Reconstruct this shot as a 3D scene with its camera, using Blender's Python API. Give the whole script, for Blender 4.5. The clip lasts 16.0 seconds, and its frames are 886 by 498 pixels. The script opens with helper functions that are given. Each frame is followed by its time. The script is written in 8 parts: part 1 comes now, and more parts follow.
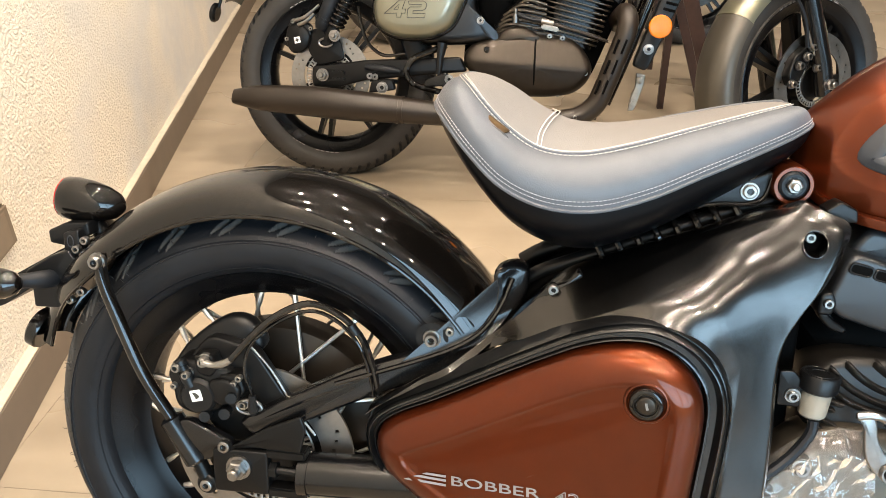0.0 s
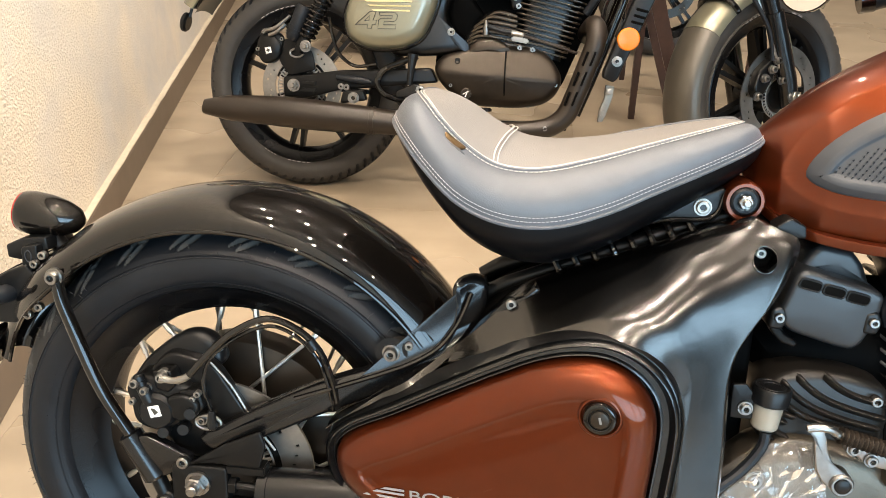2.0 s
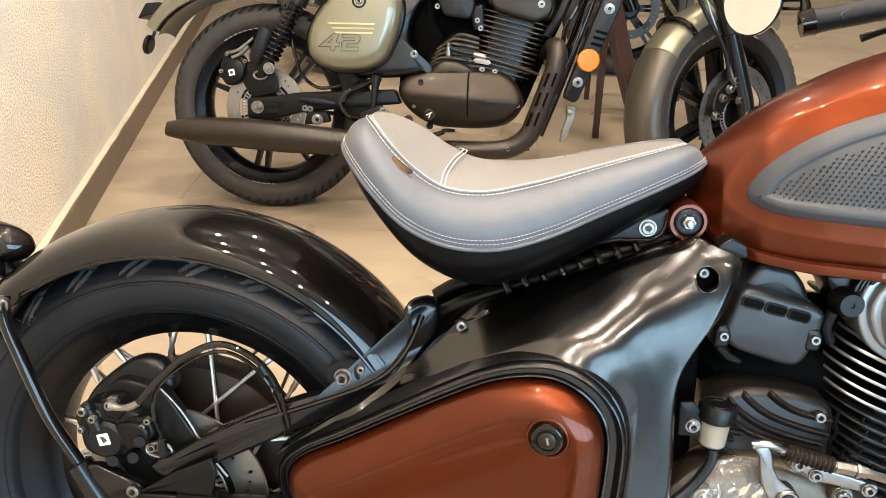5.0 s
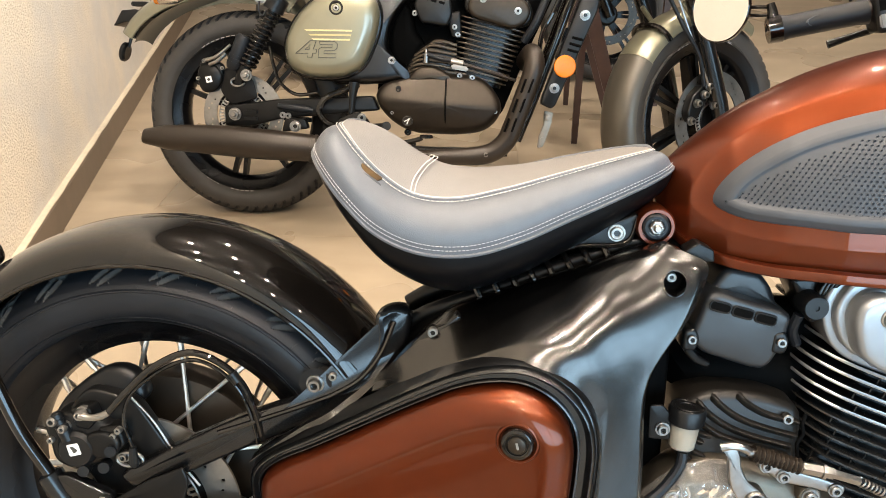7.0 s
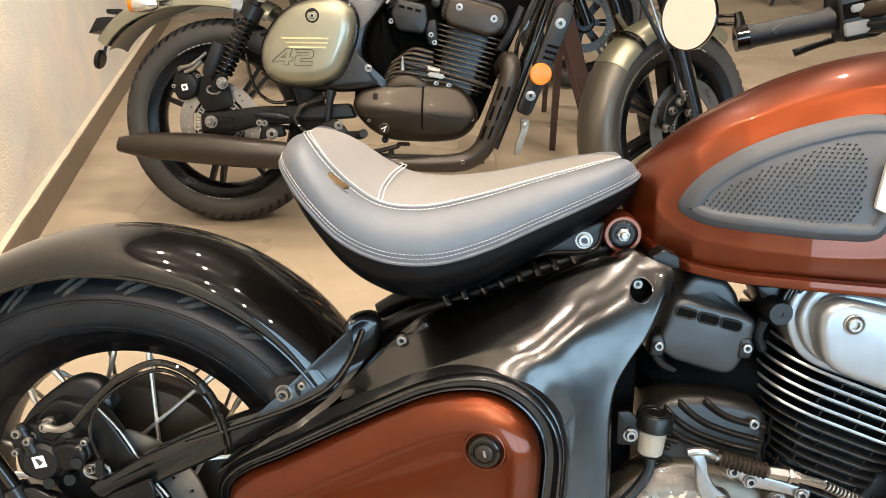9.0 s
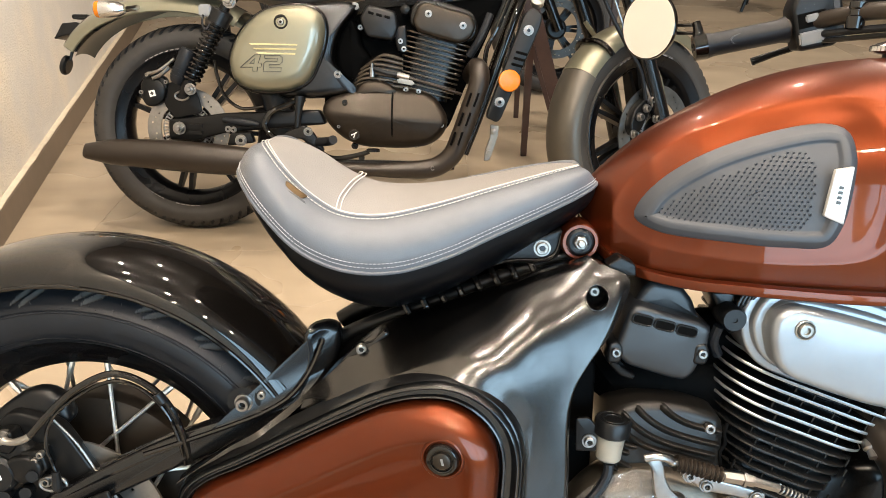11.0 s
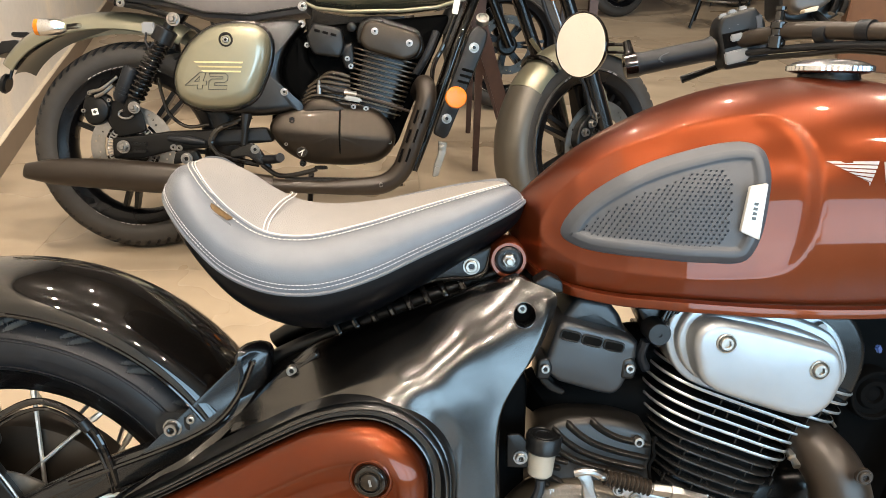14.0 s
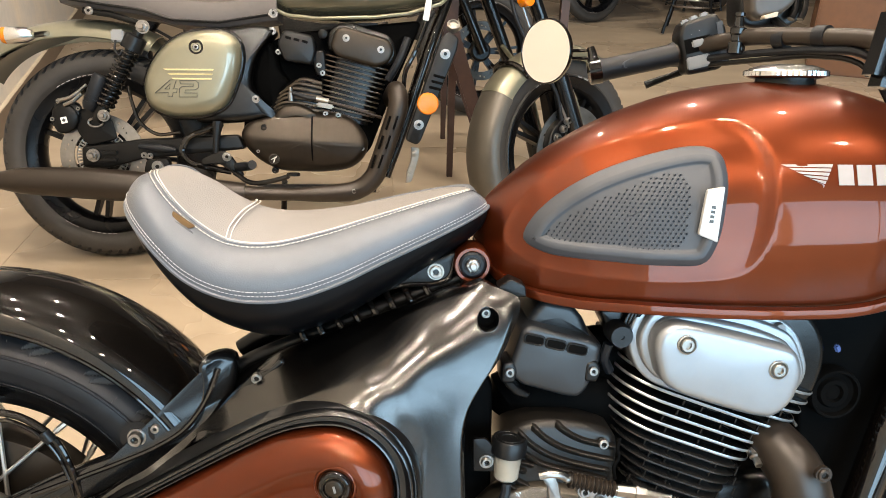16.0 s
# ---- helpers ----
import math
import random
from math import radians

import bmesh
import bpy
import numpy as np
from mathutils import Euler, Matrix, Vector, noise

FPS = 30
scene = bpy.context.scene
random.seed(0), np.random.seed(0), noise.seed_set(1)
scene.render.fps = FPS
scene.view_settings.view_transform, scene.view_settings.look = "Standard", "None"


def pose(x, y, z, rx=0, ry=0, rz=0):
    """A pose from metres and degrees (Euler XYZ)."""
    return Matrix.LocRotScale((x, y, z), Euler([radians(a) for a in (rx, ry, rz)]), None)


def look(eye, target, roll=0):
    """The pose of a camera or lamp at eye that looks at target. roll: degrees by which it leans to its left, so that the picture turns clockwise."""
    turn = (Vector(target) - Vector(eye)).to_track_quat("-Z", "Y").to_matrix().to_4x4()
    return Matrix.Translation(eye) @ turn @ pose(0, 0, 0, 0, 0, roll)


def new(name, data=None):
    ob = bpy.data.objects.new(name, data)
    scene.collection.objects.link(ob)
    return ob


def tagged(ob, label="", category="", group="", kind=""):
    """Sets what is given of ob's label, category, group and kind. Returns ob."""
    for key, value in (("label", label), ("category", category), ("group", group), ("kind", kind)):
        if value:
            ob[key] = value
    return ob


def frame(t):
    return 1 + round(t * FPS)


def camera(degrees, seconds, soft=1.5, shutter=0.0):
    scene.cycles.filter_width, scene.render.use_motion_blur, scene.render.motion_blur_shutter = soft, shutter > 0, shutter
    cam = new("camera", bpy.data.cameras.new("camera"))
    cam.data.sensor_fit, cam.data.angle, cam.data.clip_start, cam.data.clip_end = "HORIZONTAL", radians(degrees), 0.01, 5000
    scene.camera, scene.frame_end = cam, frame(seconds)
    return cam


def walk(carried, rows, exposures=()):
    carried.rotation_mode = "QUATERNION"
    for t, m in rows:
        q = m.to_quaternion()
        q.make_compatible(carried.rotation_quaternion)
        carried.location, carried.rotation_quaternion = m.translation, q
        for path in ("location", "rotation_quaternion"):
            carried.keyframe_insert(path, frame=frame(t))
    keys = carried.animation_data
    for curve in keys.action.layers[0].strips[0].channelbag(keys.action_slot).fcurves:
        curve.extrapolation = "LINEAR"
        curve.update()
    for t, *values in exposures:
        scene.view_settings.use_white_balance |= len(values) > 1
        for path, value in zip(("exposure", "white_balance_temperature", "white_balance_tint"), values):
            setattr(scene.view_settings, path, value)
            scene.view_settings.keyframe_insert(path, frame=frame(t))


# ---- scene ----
cam = camera(58.88, 16.0, soft=0.6)
ROWS = [
    (0, 0.3290, -0.8057, 1.0648, 59.768, 1.172, 6.484),
    (0.5, 0.3355, -0.8052, 1.0668, 59.733, 1.043, 6.252),
    (1, 0.3417, -0.8053, 1.0704, 59.846, 0.794, 5.849),
    (1.5, 0.3469, -0.8048, 1.0727, 60.080, 0.612, 5.477),
    (2, 0.3539, -0.8032, 1.0755, 60.250, 0.500, 5.167),
    (2.5, 0.3586, -0.8029, 1.0772, 60.484, 0.371, 4.876),
    (3, 0.3643, -0.8030, 1.0788, 60.689, 0.308, 4.573),
    (3.5, 0.3692, -0.8027, 1.0792, 60.957, 0.234, 4.237),
    (4, 0.3746, -0.8025, 1.0806, 61.196, 0.229, 3.925),
    (6.5, 0.3960, -0.8053, 1.0844, 61.902, 0.067, 2.357),
    (7, 0.4001, -0.8054, 1.0852, 61.969, 0.032, 2.087),
    (7.5, 0.4037, -0.8048, 1.0853, 62.092, -0.026, 1.864),
    (8, 0.4088, -0.8053, 1.0855, 62.238, -0.082, 1.582),
    (10.5, 0.4334, -0.8056, 1.0914, 62.693, -0.615, -0.261),
    (11, 0.4400, -0.8059, 1.0931, 62.786, -0.751, -0.667),
    (11.5, 0.4459, -0.8054, 1.0953, 62.934, -0.966, -1.113),
    (12, 0.4528, -0.8054, 1.0979, 63.069, -1.024, -1.641),
    (12.5, 0.4581, -0.8054, 1.0995, 63.215, -1.088, -2.044),
    (13, 0.4658, -0.8060, 1.1002, 63.459, -1.141, -2.487),
    (13.5, 0.4728, -0.8074, 1.1003, 63.686, -1.179, -2.933),
    (14, 0.4792, -0.8079, 1.1011, 63.847, -1.234, -3.447),
    (14.5, 0.4834, -0.8091, 1.1019, 63.995, -1.270, -3.875),
    (15, 0.4888, -0.8102, 1.1027, 64.050, -1.275, -4.256),
    (15.5, 0.4933, -0.8112, 1.1026, 64.193, -1.305, -4.606),
    (16, 0.4976, -0.8136, 1.1037, 64.288, -1.320, -5.028),
]
walk(cam, [(t, pose(x, y, z, rx, ry, rz)) for t, x, y, z, rx, ry, rz in ROWS])

# ---- light ----
scene.view_settings.exposure = 0.0
world = bpy.data.worlds.new("world")
scene.world = world
world.use_nodes = True
wn = world.node_tree.nodes
sky = wn.new("ShaderNodeTexSky")
sky.sky_type, sky.sun_disc = "NISHITA", False
sky.sun_elevation, sky.sun_rotation = radians(40), radians(200)
wn["Background"].inputs[1].default_value = 0.12
world.node_tree.links.new(sky.outputs[0], wn["Background"].inputs[0])


def area(name, loc, target, sx, sy, watts, colour):
    d = bpy.data.lights.new(name, "AREA")
    d.shape, d.size, d.size_y, d.energy, d.color = "RECTANGLE", sx, sy, watts, colour
    ob = new(name, d)
    ob.matrix_world = look(loc, target)
    return tagged(ob, "daylight from the shop window", "light", kind="structure")


# ---- materials ----
def mat(name, colour, rough=0.5, metal=0.0, coat=0.0, var=0.12, scale=40.0, bump=0.0, bscale=200.0, rvar=0.1, flake=0.0, coatrough=0.03, spec=0.5):
    m = bpy.data.materials.new(name)
    m.use_nodes = True
    nt = m.node_tree
    n, l = nt.nodes, nt.links
    b = n["Principled BSDF"]
    tc = n.new("ShaderNodeTexCoord")
    big, small = n.new("ShaderNodeTexNoise"), n.new("ShaderNodeTexNoise")
    big.inputs["Scale"].default_value, small.inputs["Scale"].default_value = scale * 0.15, scale
    big.inputs["Detail"].default_value, small.inputs["Detail"].default_value = 3, 4
    for t in (big, small):
        l.new(tc.outputs["Object"], t.inputs["Vector"])
    mix = n.new("ShaderNodeMath")
    mix.operation = "ADD"
    l.new(big.outputs[0], mix.inputs[0])
    l.new(small.outputs[0], mix.inputs[1])
    mr = n.new("ShaderNodeMapRange")
    mr.inputs[1].default_value, mr.inputs[2].default_value = 0.6, 1.4
    mr.inputs[3].default_value, mr.inputs[4].default_value = 1 - var, 1 + var
    l.new(mix.outputs[0], mr.inputs[0])
    hs = n.new("ShaderNodeHueSaturation")
    hs.inputs["Color"].default_value = (*colour, 1)
    l.new(mr.outputs[0], hs.inputs["Value"])
    l.new(hs.outputs[0], b.inputs["Base Color"])
    rr = n.new("ShaderNodeMapRange")
    rr.inputs[1].default_value, rr.inputs[2].default_value = 0.3, 0.7
    rr.inputs[3].default_value, rr.inputs[4].default_value = max(0.02, rough - rvar * rough), min(1, rough + rvar * rough)
    l.new(big.outputs[0], rr.inputs[0])
    l.new(rr.outputs[0], b.inputs["Roughness"])
    b.inputs["Metallic"].default_value = metal
    b.inputs["Coat Weight"].default_value = coat
    b.inputs["Coat Roughness"].default_value = coatrough
    b.inputs["Specular IOR Level"].default_value = spec
    if bump > 0:
        bn = n.new("ShaderNodeTexNoise")
        bn.inputs["Scale"].default_value, bn.inputs["Detail"].default_value = bscale, 3
        l.new(tc.outputs["Object"], bn.inputs["Vector"])
        bp = n.new("ShaderNodeBump")
        bp.inputs["Strength"].default_value, bp.inputs["Distance"].default_value = bump, 0.002
        l.new(bn.outputs[0], bp.inputs["Height"])
        l.new(bp.outputs[0], b.inputs["Normal"])
    if flake > 0:
        v = n.new("ShaderNodeTexNoise")
        v.inputs["Scale"].default_value = 2500
        l.new(tc.outputs["Object"], v.inputs["Vector"])
        bp = n.new("ShaderNodeBump")
        bp.inputs["Strength"].default_value, bp.inputs["Distance"].default_value = flake, 0.0004
        l.new(v.outputs[0], bp.inputs["Height"])
        l.new(bp.outputs[0], b.inputs["Normal"])
    return m


def glow(name, colour, strength):
    m = bpy.data.materials.new(name)
    m.use_nodes = True
    b = m.node_tree.nodes["Principled BSDF"]
    b.inputs["Base Color"].default_value = (*colour, 1)
    b.inputs["Emission Color"].default_value = (*colour, 1)
    b.inputs["Emission Strength"].default_value = strength
    return m


RED = mat("copper_red_paint", (0.106, 0.0210, 0.0058), 0.35, 0.85, 0.42, 0.08, 30, flake=0.08, coatrough=0.035, spec=0.2)
GLOSS = mat("gloss_black_paint", (0.0028, 0.0022, 0.0018), 0.30, 0, 1.0, 0.2, 30, coatrough=0.03, spec=0.06)
STEPBLK = mat("satin_black_step_paint", (0.003, 0.003, 0.0032), 0.3, 0, 0.6, 0.2, 60, coatrough=0.06, spec=0.4)
SATIN = mat("satin_black_paint", (0.003, 0.003, 0.0032), 0.22, 0.0, 0.2, 0.2, 60, bump=0.012, bscale=900, coatrough=0.14, spec=0.4)
COVERBLK = mat("satin_black_cover_paint", (0.035, 0.036, 0.038), 0.3, 1.0, 0.2, 0.12, 60, coatrough=0.15)
PANELBLK = mat("metallic_satin_black_paint", (0.058, 0.0565, 0.055), 0.25, 1.0, 0.35, 0.12, 60, coatrough=0.10, rvar=0.05)
BLACK = mat("black_powder_coat", (0.004, 0.004, 0.004), 0.3, 0, 0, 0.25, 80, bump=0.08, bscale=900, spec=0.22)
PLAST = mat("black_plastic", (0.0045, 0.0048, 0.0053), 0.33, 0, 0, 0.2, 60, bump=0.06, bscale=1400, spec=0.3)
RUBBER = mat("tyre_rubber", (0.0075, 0.0088, 0.011), 0.42, 0, 0, 0.3, 50, bump=0.1, bscale=700, spec=0.24)
OLDRUB = mat("dusty_tyre_rubber", (0.027, 0.0235, 0.020), 0.62, 0, 0, 0.3, 30, bump=0.2, bscale=500)
STEEL = mat("bright_steel", (0.29, 0.28, 0.27), 0.3, 1, 0, 0.15, 120, bump=0.05, bscale=600)
DISC = mat("brushed_disc_steel", (0.30, 0.285, 0.265), 0.38, 1, 0, 0.15, 90, bump=0.05)
SILVER = mat("silver_paint", (0.245, 0.258, 0.272), 0.34, 0.6, 0.25, 0.04, 60, bump=0.03, bscale=1500, coatrough=0.15)
CASTAL = mat("cast_aluminium", (0.30, 0.285, 0.26), 0.38, 0.9, 0, 0.25, 40, bump=0.3, bscale=300)
LEATH = mat("grey_seat_leather", (0.088, 0.096, 0.110), 0.42, 0, 0, 0.1, 50, bump=0.18, bscale=1200)
LEATHTOP = mat("light_grey_seat_leather", (0.165, 0.155, 0.147), 0.55, 0, 0, 0.06, 60, bump=0.5, bscale=700)
THREAD = mat("white_thread", (0.46, 0.44, 0.41), 0.8, 0, 0, 0.1, 300)
PAD = mat("grey_rubber_pad", (0.030, 0.035, 0.043), 0.5, 0, 0, 0.1, 60, bump=0.05, bscale=900)
# black for joints, and painted in for the shade of holes and slots
GAPBLK = mat("black_shade_and_joint", (0.002, 0.002, 0.002), 0.8, spec=0.05)
# near-black that paints deep shade onto inner parts and filler sheets
DEEP = mat("deep_shade_black", (0.0015, 0.0015, 0.0015), 0.55, spec=0.02)
SEATBASE = mat("black_seat_base_plastic", (0.0025, 0.0025, 0.003), 0.35, spec=0.12)
BRONZE = mat("bronze_tag", (0.075, 0.05, 0.026), 0.45, 1, 0, 0.25, 200)
AMBER = mat("amber_reflector", (0.60, 0.16, 0.001), 0.25, 0, 0.2, 0.08, 300, bump=0.3, bscale=900)
LENS = mat("red_lens", (0.35, 0.01, 0.008), 0.15, 0, 1.0)
OLIVE = mat("olive_metallic_paint", (0.205, 0.195, 0.135), 0.34, 0.6, 1.0, 0.06, 30, flake=0.12)
CASEBLK = mat("warm_black_case_paint", (0.032, 0.0255, 0.0195), 0.38, 0.75, 0.08, 0.15, 60, bump=0.04, bscale=900)
OLIVEMATT = mat("matt_olive_grey_paint", (0.075, 0.066, 0.052), 0.36, 0.3, 0, 0.08, 40, bump=0.04, bscale=900)
BROWNPIPE = mat("warm_black_exhaust", (0.024, 0.0178, 0.013), 0.36, 0.3, 0, 0.15, 50, bump=0.05, bscale=800)
ENGBLK = mat("engine_black", (0.006, 0.0058, 0.0055), 0.25, 0.2, 0.1, 0.2, 60, bump=0.05, bscale=900, coatrough=0.2, spec=0.3)
ENGWARM = mat("warm_black_engine_paint", (0.034, 0.032, 0.030), 0.27, 0.6, 0.1, 0.2, 60, bump=0.05, bscale=900, coatrough=0.2)
NUMERAL = mat("dark_decal", (0.035, 0.034, 0.028), 0.4)
GOLD = mat("pale_gold_decal", (0.55, 0.47, 0.25), 0.35, 0.3)
WHITEDEC = mat("silver_decal", (0.27, 0.25, 0.245), 0.4, 0.2)
GROOVE = mat("dusty_tread_groove", (0.040, 0.038, 0.035), 0.85, 0, 0, 0.4, 80)
RESV = mat("cloudy_reservoir_plastic", (0.25, 0.23, 0.19), 0.4, 0, 0.2, 0.08, 60)
MIRROR = mat("mirror_glass", (0.86, 0.80, 0.78), 0.11, 1.0, 0, 0.01)
WOOD = mat("dark_brown_wood", (0.055, 0.028, 0.02), 0.5, 0, 0.1, 0.25, 60, bump=0.1)
WOODLIT = mat("brown_counter_wood", (0.125, 0.047, 0.012), 0.5, 0, 0.1, 0.2, 20)
CHROME = mat("chrome", (0.62, 0.62, 0.62), 0.2, 1.0, 0, 0.04, 100)
COVERPL = mat("satin_black_cover_plastic", (0.011, 0.0125, 0.0145), 0.36, 0, 0, 0.15, 60, bump=0.04, bscale=1400, spec=0.5)
GEARBLK = mat("satin_black_gearbox_paint", (0.010, 0.0085, 0.007), 0.42, 0.2, 0.05, 0.2, 60, bump=0.03, bscale=900, coatrough=0.15, spec=0.4)
FINEDGE = mat("machined_fin_edge", (0.42, 0.44, 0.46), 0.32, 0.8, 0, 0.1, 60)
ROADFIN = mat("warm_metallic_fin_paint", (0.075, 0.060, 0.045), 0.3, 0.7, 0.1, 0.2, 60, bump=0.05, bscale=900, coatrough=0.2)
GRIME = mat("grey_brown_cast_cover", (0.10, 0.086, 0.068), 0.40, 0.85, 0, 0.35, 25, bump=0.12, bscale=320)
RIMBLK = mat("black_rim_enamel", (0.003, 0.003, 0.0035), 0.28, spec=0.22)
SPOKE = mat("zinc_plated_spoke", (0.78, 0.76, 0.72), 0.35, 1, 0, 0.1, 120)
# darker pad rubber, painted in for the shade inside the dimples
DIMPLE = mat("painted_dimple_shade", (0.012, 0.0145, 0.019), 0.7, spec=0.2)
GREYTHREAD = mat("grey_thread", (0.36, 0.36, 0.37), 0.8, 0, 0, 0.1, 300)
FILM = mat("clear_wrapping_film", (0.9, 0.88, 0.85), 0.08, 0, 0, 0.05, 40)
FILM.node_tree.nodes["Principled BSDF"].inputs["Transmission Weight"].default_value = 0.92
FILM.node_tree.nodes["Principled BSDF"].inputs["IOR"].default_value = 1.45
SWITCH = mat("grey_switch_plastic", (0.16, 0.16, 0.155), 0.45)
TAGWHITE = mat("white_plastic_tag", (0.75, 0.73, 0.7), 0.5)


# ---- mesh helpers ----
def part(name, bm, material, parent=None, label="", smooth=True, sharp=35):
    bmesh.ops.recalc_face_normals(bm, faces=bm.faces)
    me = bpy.data.meshes.new(name)
    bm.to_mesh(me)
    if smooth:
        me.shade_smooth()
        me.set_sharp_from_angle(angle=radians(sharp))
    else:
        me.shade_flat()
    bm.free()
    ob = new(name, me)
    me.materials.append(material)
    ob.parent = parent
    if label:
        ob["label"] = label
    return ob


def thing(name, label, category, m=None, group="", kind=""):
    ob = new(name)
    ob.empty_display_size = 0.1
    if m is not None:
        ob.matrix_basis = m
    return tagged(ob, label, category, group, kind)


def spline(pts, n, closed=False):
    """A smooth curve through the points, resampled evenly."""
    p = np.array(pts, float)
    k = len(p)
    out = []
    for i in range(k if closed else k - 1):
        if closed:
            a, b, c, d = p[(i - 1) % k], p[i], p[(i + 1) % k], p[(i + 2) % k]
        else:
            a, b, c, d = p[max(i - 1, 0)], p[i], p[i + 1], p[min(i + 2, k - 1)]
        l = [max(np.linalg.norm(v), 1e-9) ** 0.5 for v in (b - a, c - b, d - c)]
        m1 = (c - b) if i == 0 and not closed else ((b - a) / l[0] - (c - a) / (l[0] + l[1]) + (c - b) / l[1]) * l[1]
        m2 = (c - b) if i == k - 2 and not closed else ((c - b) / l[1] - (d - b) / (l[1] + l[2]) + (d - c) / l[2]) * l[1]
        for t in np.linspace(0, 1, 16, endpoint=False):
            t2, t3 = t * t, t * t * t
            out.append((2 * t3 - 3 * t2 + 1) * b + (t3 - 2 * t2 + t) * m1 + (3 * t2 - 2 * t3) * c + (t3 - t2) * m2)
    out.append(p[0] if closed else p[-1])
    out = np.array(out)
    s = np.r_[0, np.cumsum(np.linalg.norm(np.diff(out, axis=0), axis=1))]
    q = np.linspace(0, s[-1], n + 1 if closed else n)
    r = np.stack([np.interp(q, s, out[:, j]) for j in range(p.shape[1])], 1)
    return r[:-1] if closed else r


def grid(bm, rows, closed_u=False, closed_v=False, cap=False):
    """Quads over rows of points; caps close the first and last rows."""
    vs = [[bm.verts.new(p) for p in r] for r in rows]
    nu, nv = len(vs), len(vs[0])
    for i in range(nu if closed_u else nu - 1):
        for j in range(nv if closed_v else nv - 1):
            q = (vs[i][j], vs[(i + 1) % nu][j], vs[(i + 1) % nu][(j + 1) % nv], vs[i][(j + 1) % nv])
            bm.faces.new(q)
    if cap and closed_v:
        bm.faces.new(vs[0])
        bm.faces.new(vs[-1][::-1])
    return vs


def tube(bm, pts, r, seg=12, n=None, cap=True):
    p = np.array(pts, float) if n is None else spline(pts, n)
    k = len(p)
    rad = np.full(k, r) if np.isscalar(r) else np.interp(np.linspace(0, 1, k), np.linspace(0, 1, len(r)), r)
    rows = []
    up = None
    for i in range(k):
        d = Vector(p[min(i + 1, k - 1)] - p[max(i - 1, 0)]).normalized()
        if up is None:
            up = d.orthogonal().normalized()
        up = (up - d * up.dot(d)).normalized()
        side = d.cross(up)
        rows.append([Vector(p[i]) + (up * math.cos(a) + side * math.sin(a)) * rad[i] for a in np.linspace(0, 2 * math.pi, seg, endpoint=False)])
    grid(bm, rows, closed_v=True, cap=cap)


def lathe(bm, prof, m=None, seg=32, arc=None):
    """Turns (radius, height) round local z, then places by m."""
    m = m or Matrix()
    a0, a1 = arc or (0, 2 * math.pi)
    full = arc is None
    angs = np.linspace(a0, a1, seg, endpoint=not full)
    rows = [[m @ Vector((r * math.cos(a), r * math.sin(a), h)) for r, h in prof] for a in angs]
    vs = grid(bm, rows, closed_u=full)
    if any(r < 1e-6 for r, _ in prof):
        for j, (r, _) in enumerate(prof):
            if r < 1e-6:
                bmesh.ops.pointmerge(bm, verts=[v[j] for v in vs], merge_co=vs[0][j].co.copy())


ALONG_Y = Matrix.Rotation(radians(90), 4, "X")  # local z to world -y


def at_y(x, y, z):
    """A frame at the place whose z axis points to the bike's right, towards -y."""
    return Matrix.Translation((x, y, z)) @ ALONG_Y


def inset(o, d):
    o = np.array(o)
    t = np.roll(o, -1, 0) - np.roll(o, 1, 0)
    t /= np.linalg.norm(t, axis=1, keepdims=True) + 1e-9
    area2 = np.sum(o[:, 0] * np.roll(o[:, 1], -1) - np.roll(o[:, 0], -1) * o[:, 1])
    nn = np.stack([-t[:, 1], t[:, 0]], 1) * (1 if area2 > 0 else -1)
    return o + nn * d


def plate(bm, outline, y0, y1, bevel=0.003, dome=0.0, steps=3, lean=None):
    """An upright plate: an (x, z) outline between y0 (far) and y1 (near), with rounded edges and a domed near face."""
    o = np.array(outline, float)
    c = o.mean(0)
    f = lean or (lambda x, z: 0.0)
    rows = []
    sgn = 1 if y1 > y0 else -1

    def ring(q, y):
        return [(a, y + f(a, b), b) for a, b in q]
    b = min(bevel, abs(y1 - y0) * 0.49)
    for k in range(steps + 1):
        a = math.pi / 2 * k / steps
        rows.append(ring(inset(o, b * (1 - math.sin(a))), y0 + sgn * b * (1 - math.cos(a))))
    for k in range(steps + 1):
        a = math.pi / 2 * k / steps
        rows.append(ring(inset(o, b * (1 - math.cos(a))), y1 - sgn * b * (1 - math.sin(a))))
    base = inset(o, b)
    if dome:
        for s in (0.93, 0.85, 0.7, 0.5, 0.25):
            rows.append(ring(c + (base - c) * s, y1 + sgn * dome * (1 - s ** 2.2)))
    vs = grid(bm, rows, closed_v=True)
    bm.faces.new(vs[0])
    e = bm.verts.new((c[0], y1 + (sgn * dome if dome else 0) + f(*c), c[1]))
    for i in range(len(o)):
        bm.faces.new((vs[-1][i], vs[-1][(i + 1) % len(o)], e))


def rounded(pts, r=0.01, k=5):
    """A polygon with rounded corners, as a list of (x, z)."""
    p = [np.array(q, float) for q in pts]
    out = []
    n = len(p)
    for i in range(n):
        a, b, c = p[i - 1], p[i], p[(i + 1) % n]
        la, lc = np.linalg.norm(a - b), np.linalg.norm(c - b)
        d = min(r, la * 0.45, lc * 0.45)
        s, e = b + (a - b) / la * d, b + (c - b) / lc * d
        for t in np.linspace(0, 1, k):
            out.append((1 - t) ** 2 * s + 2 * t * (1 - t) * b + t * t * e)
    return np.array(out)


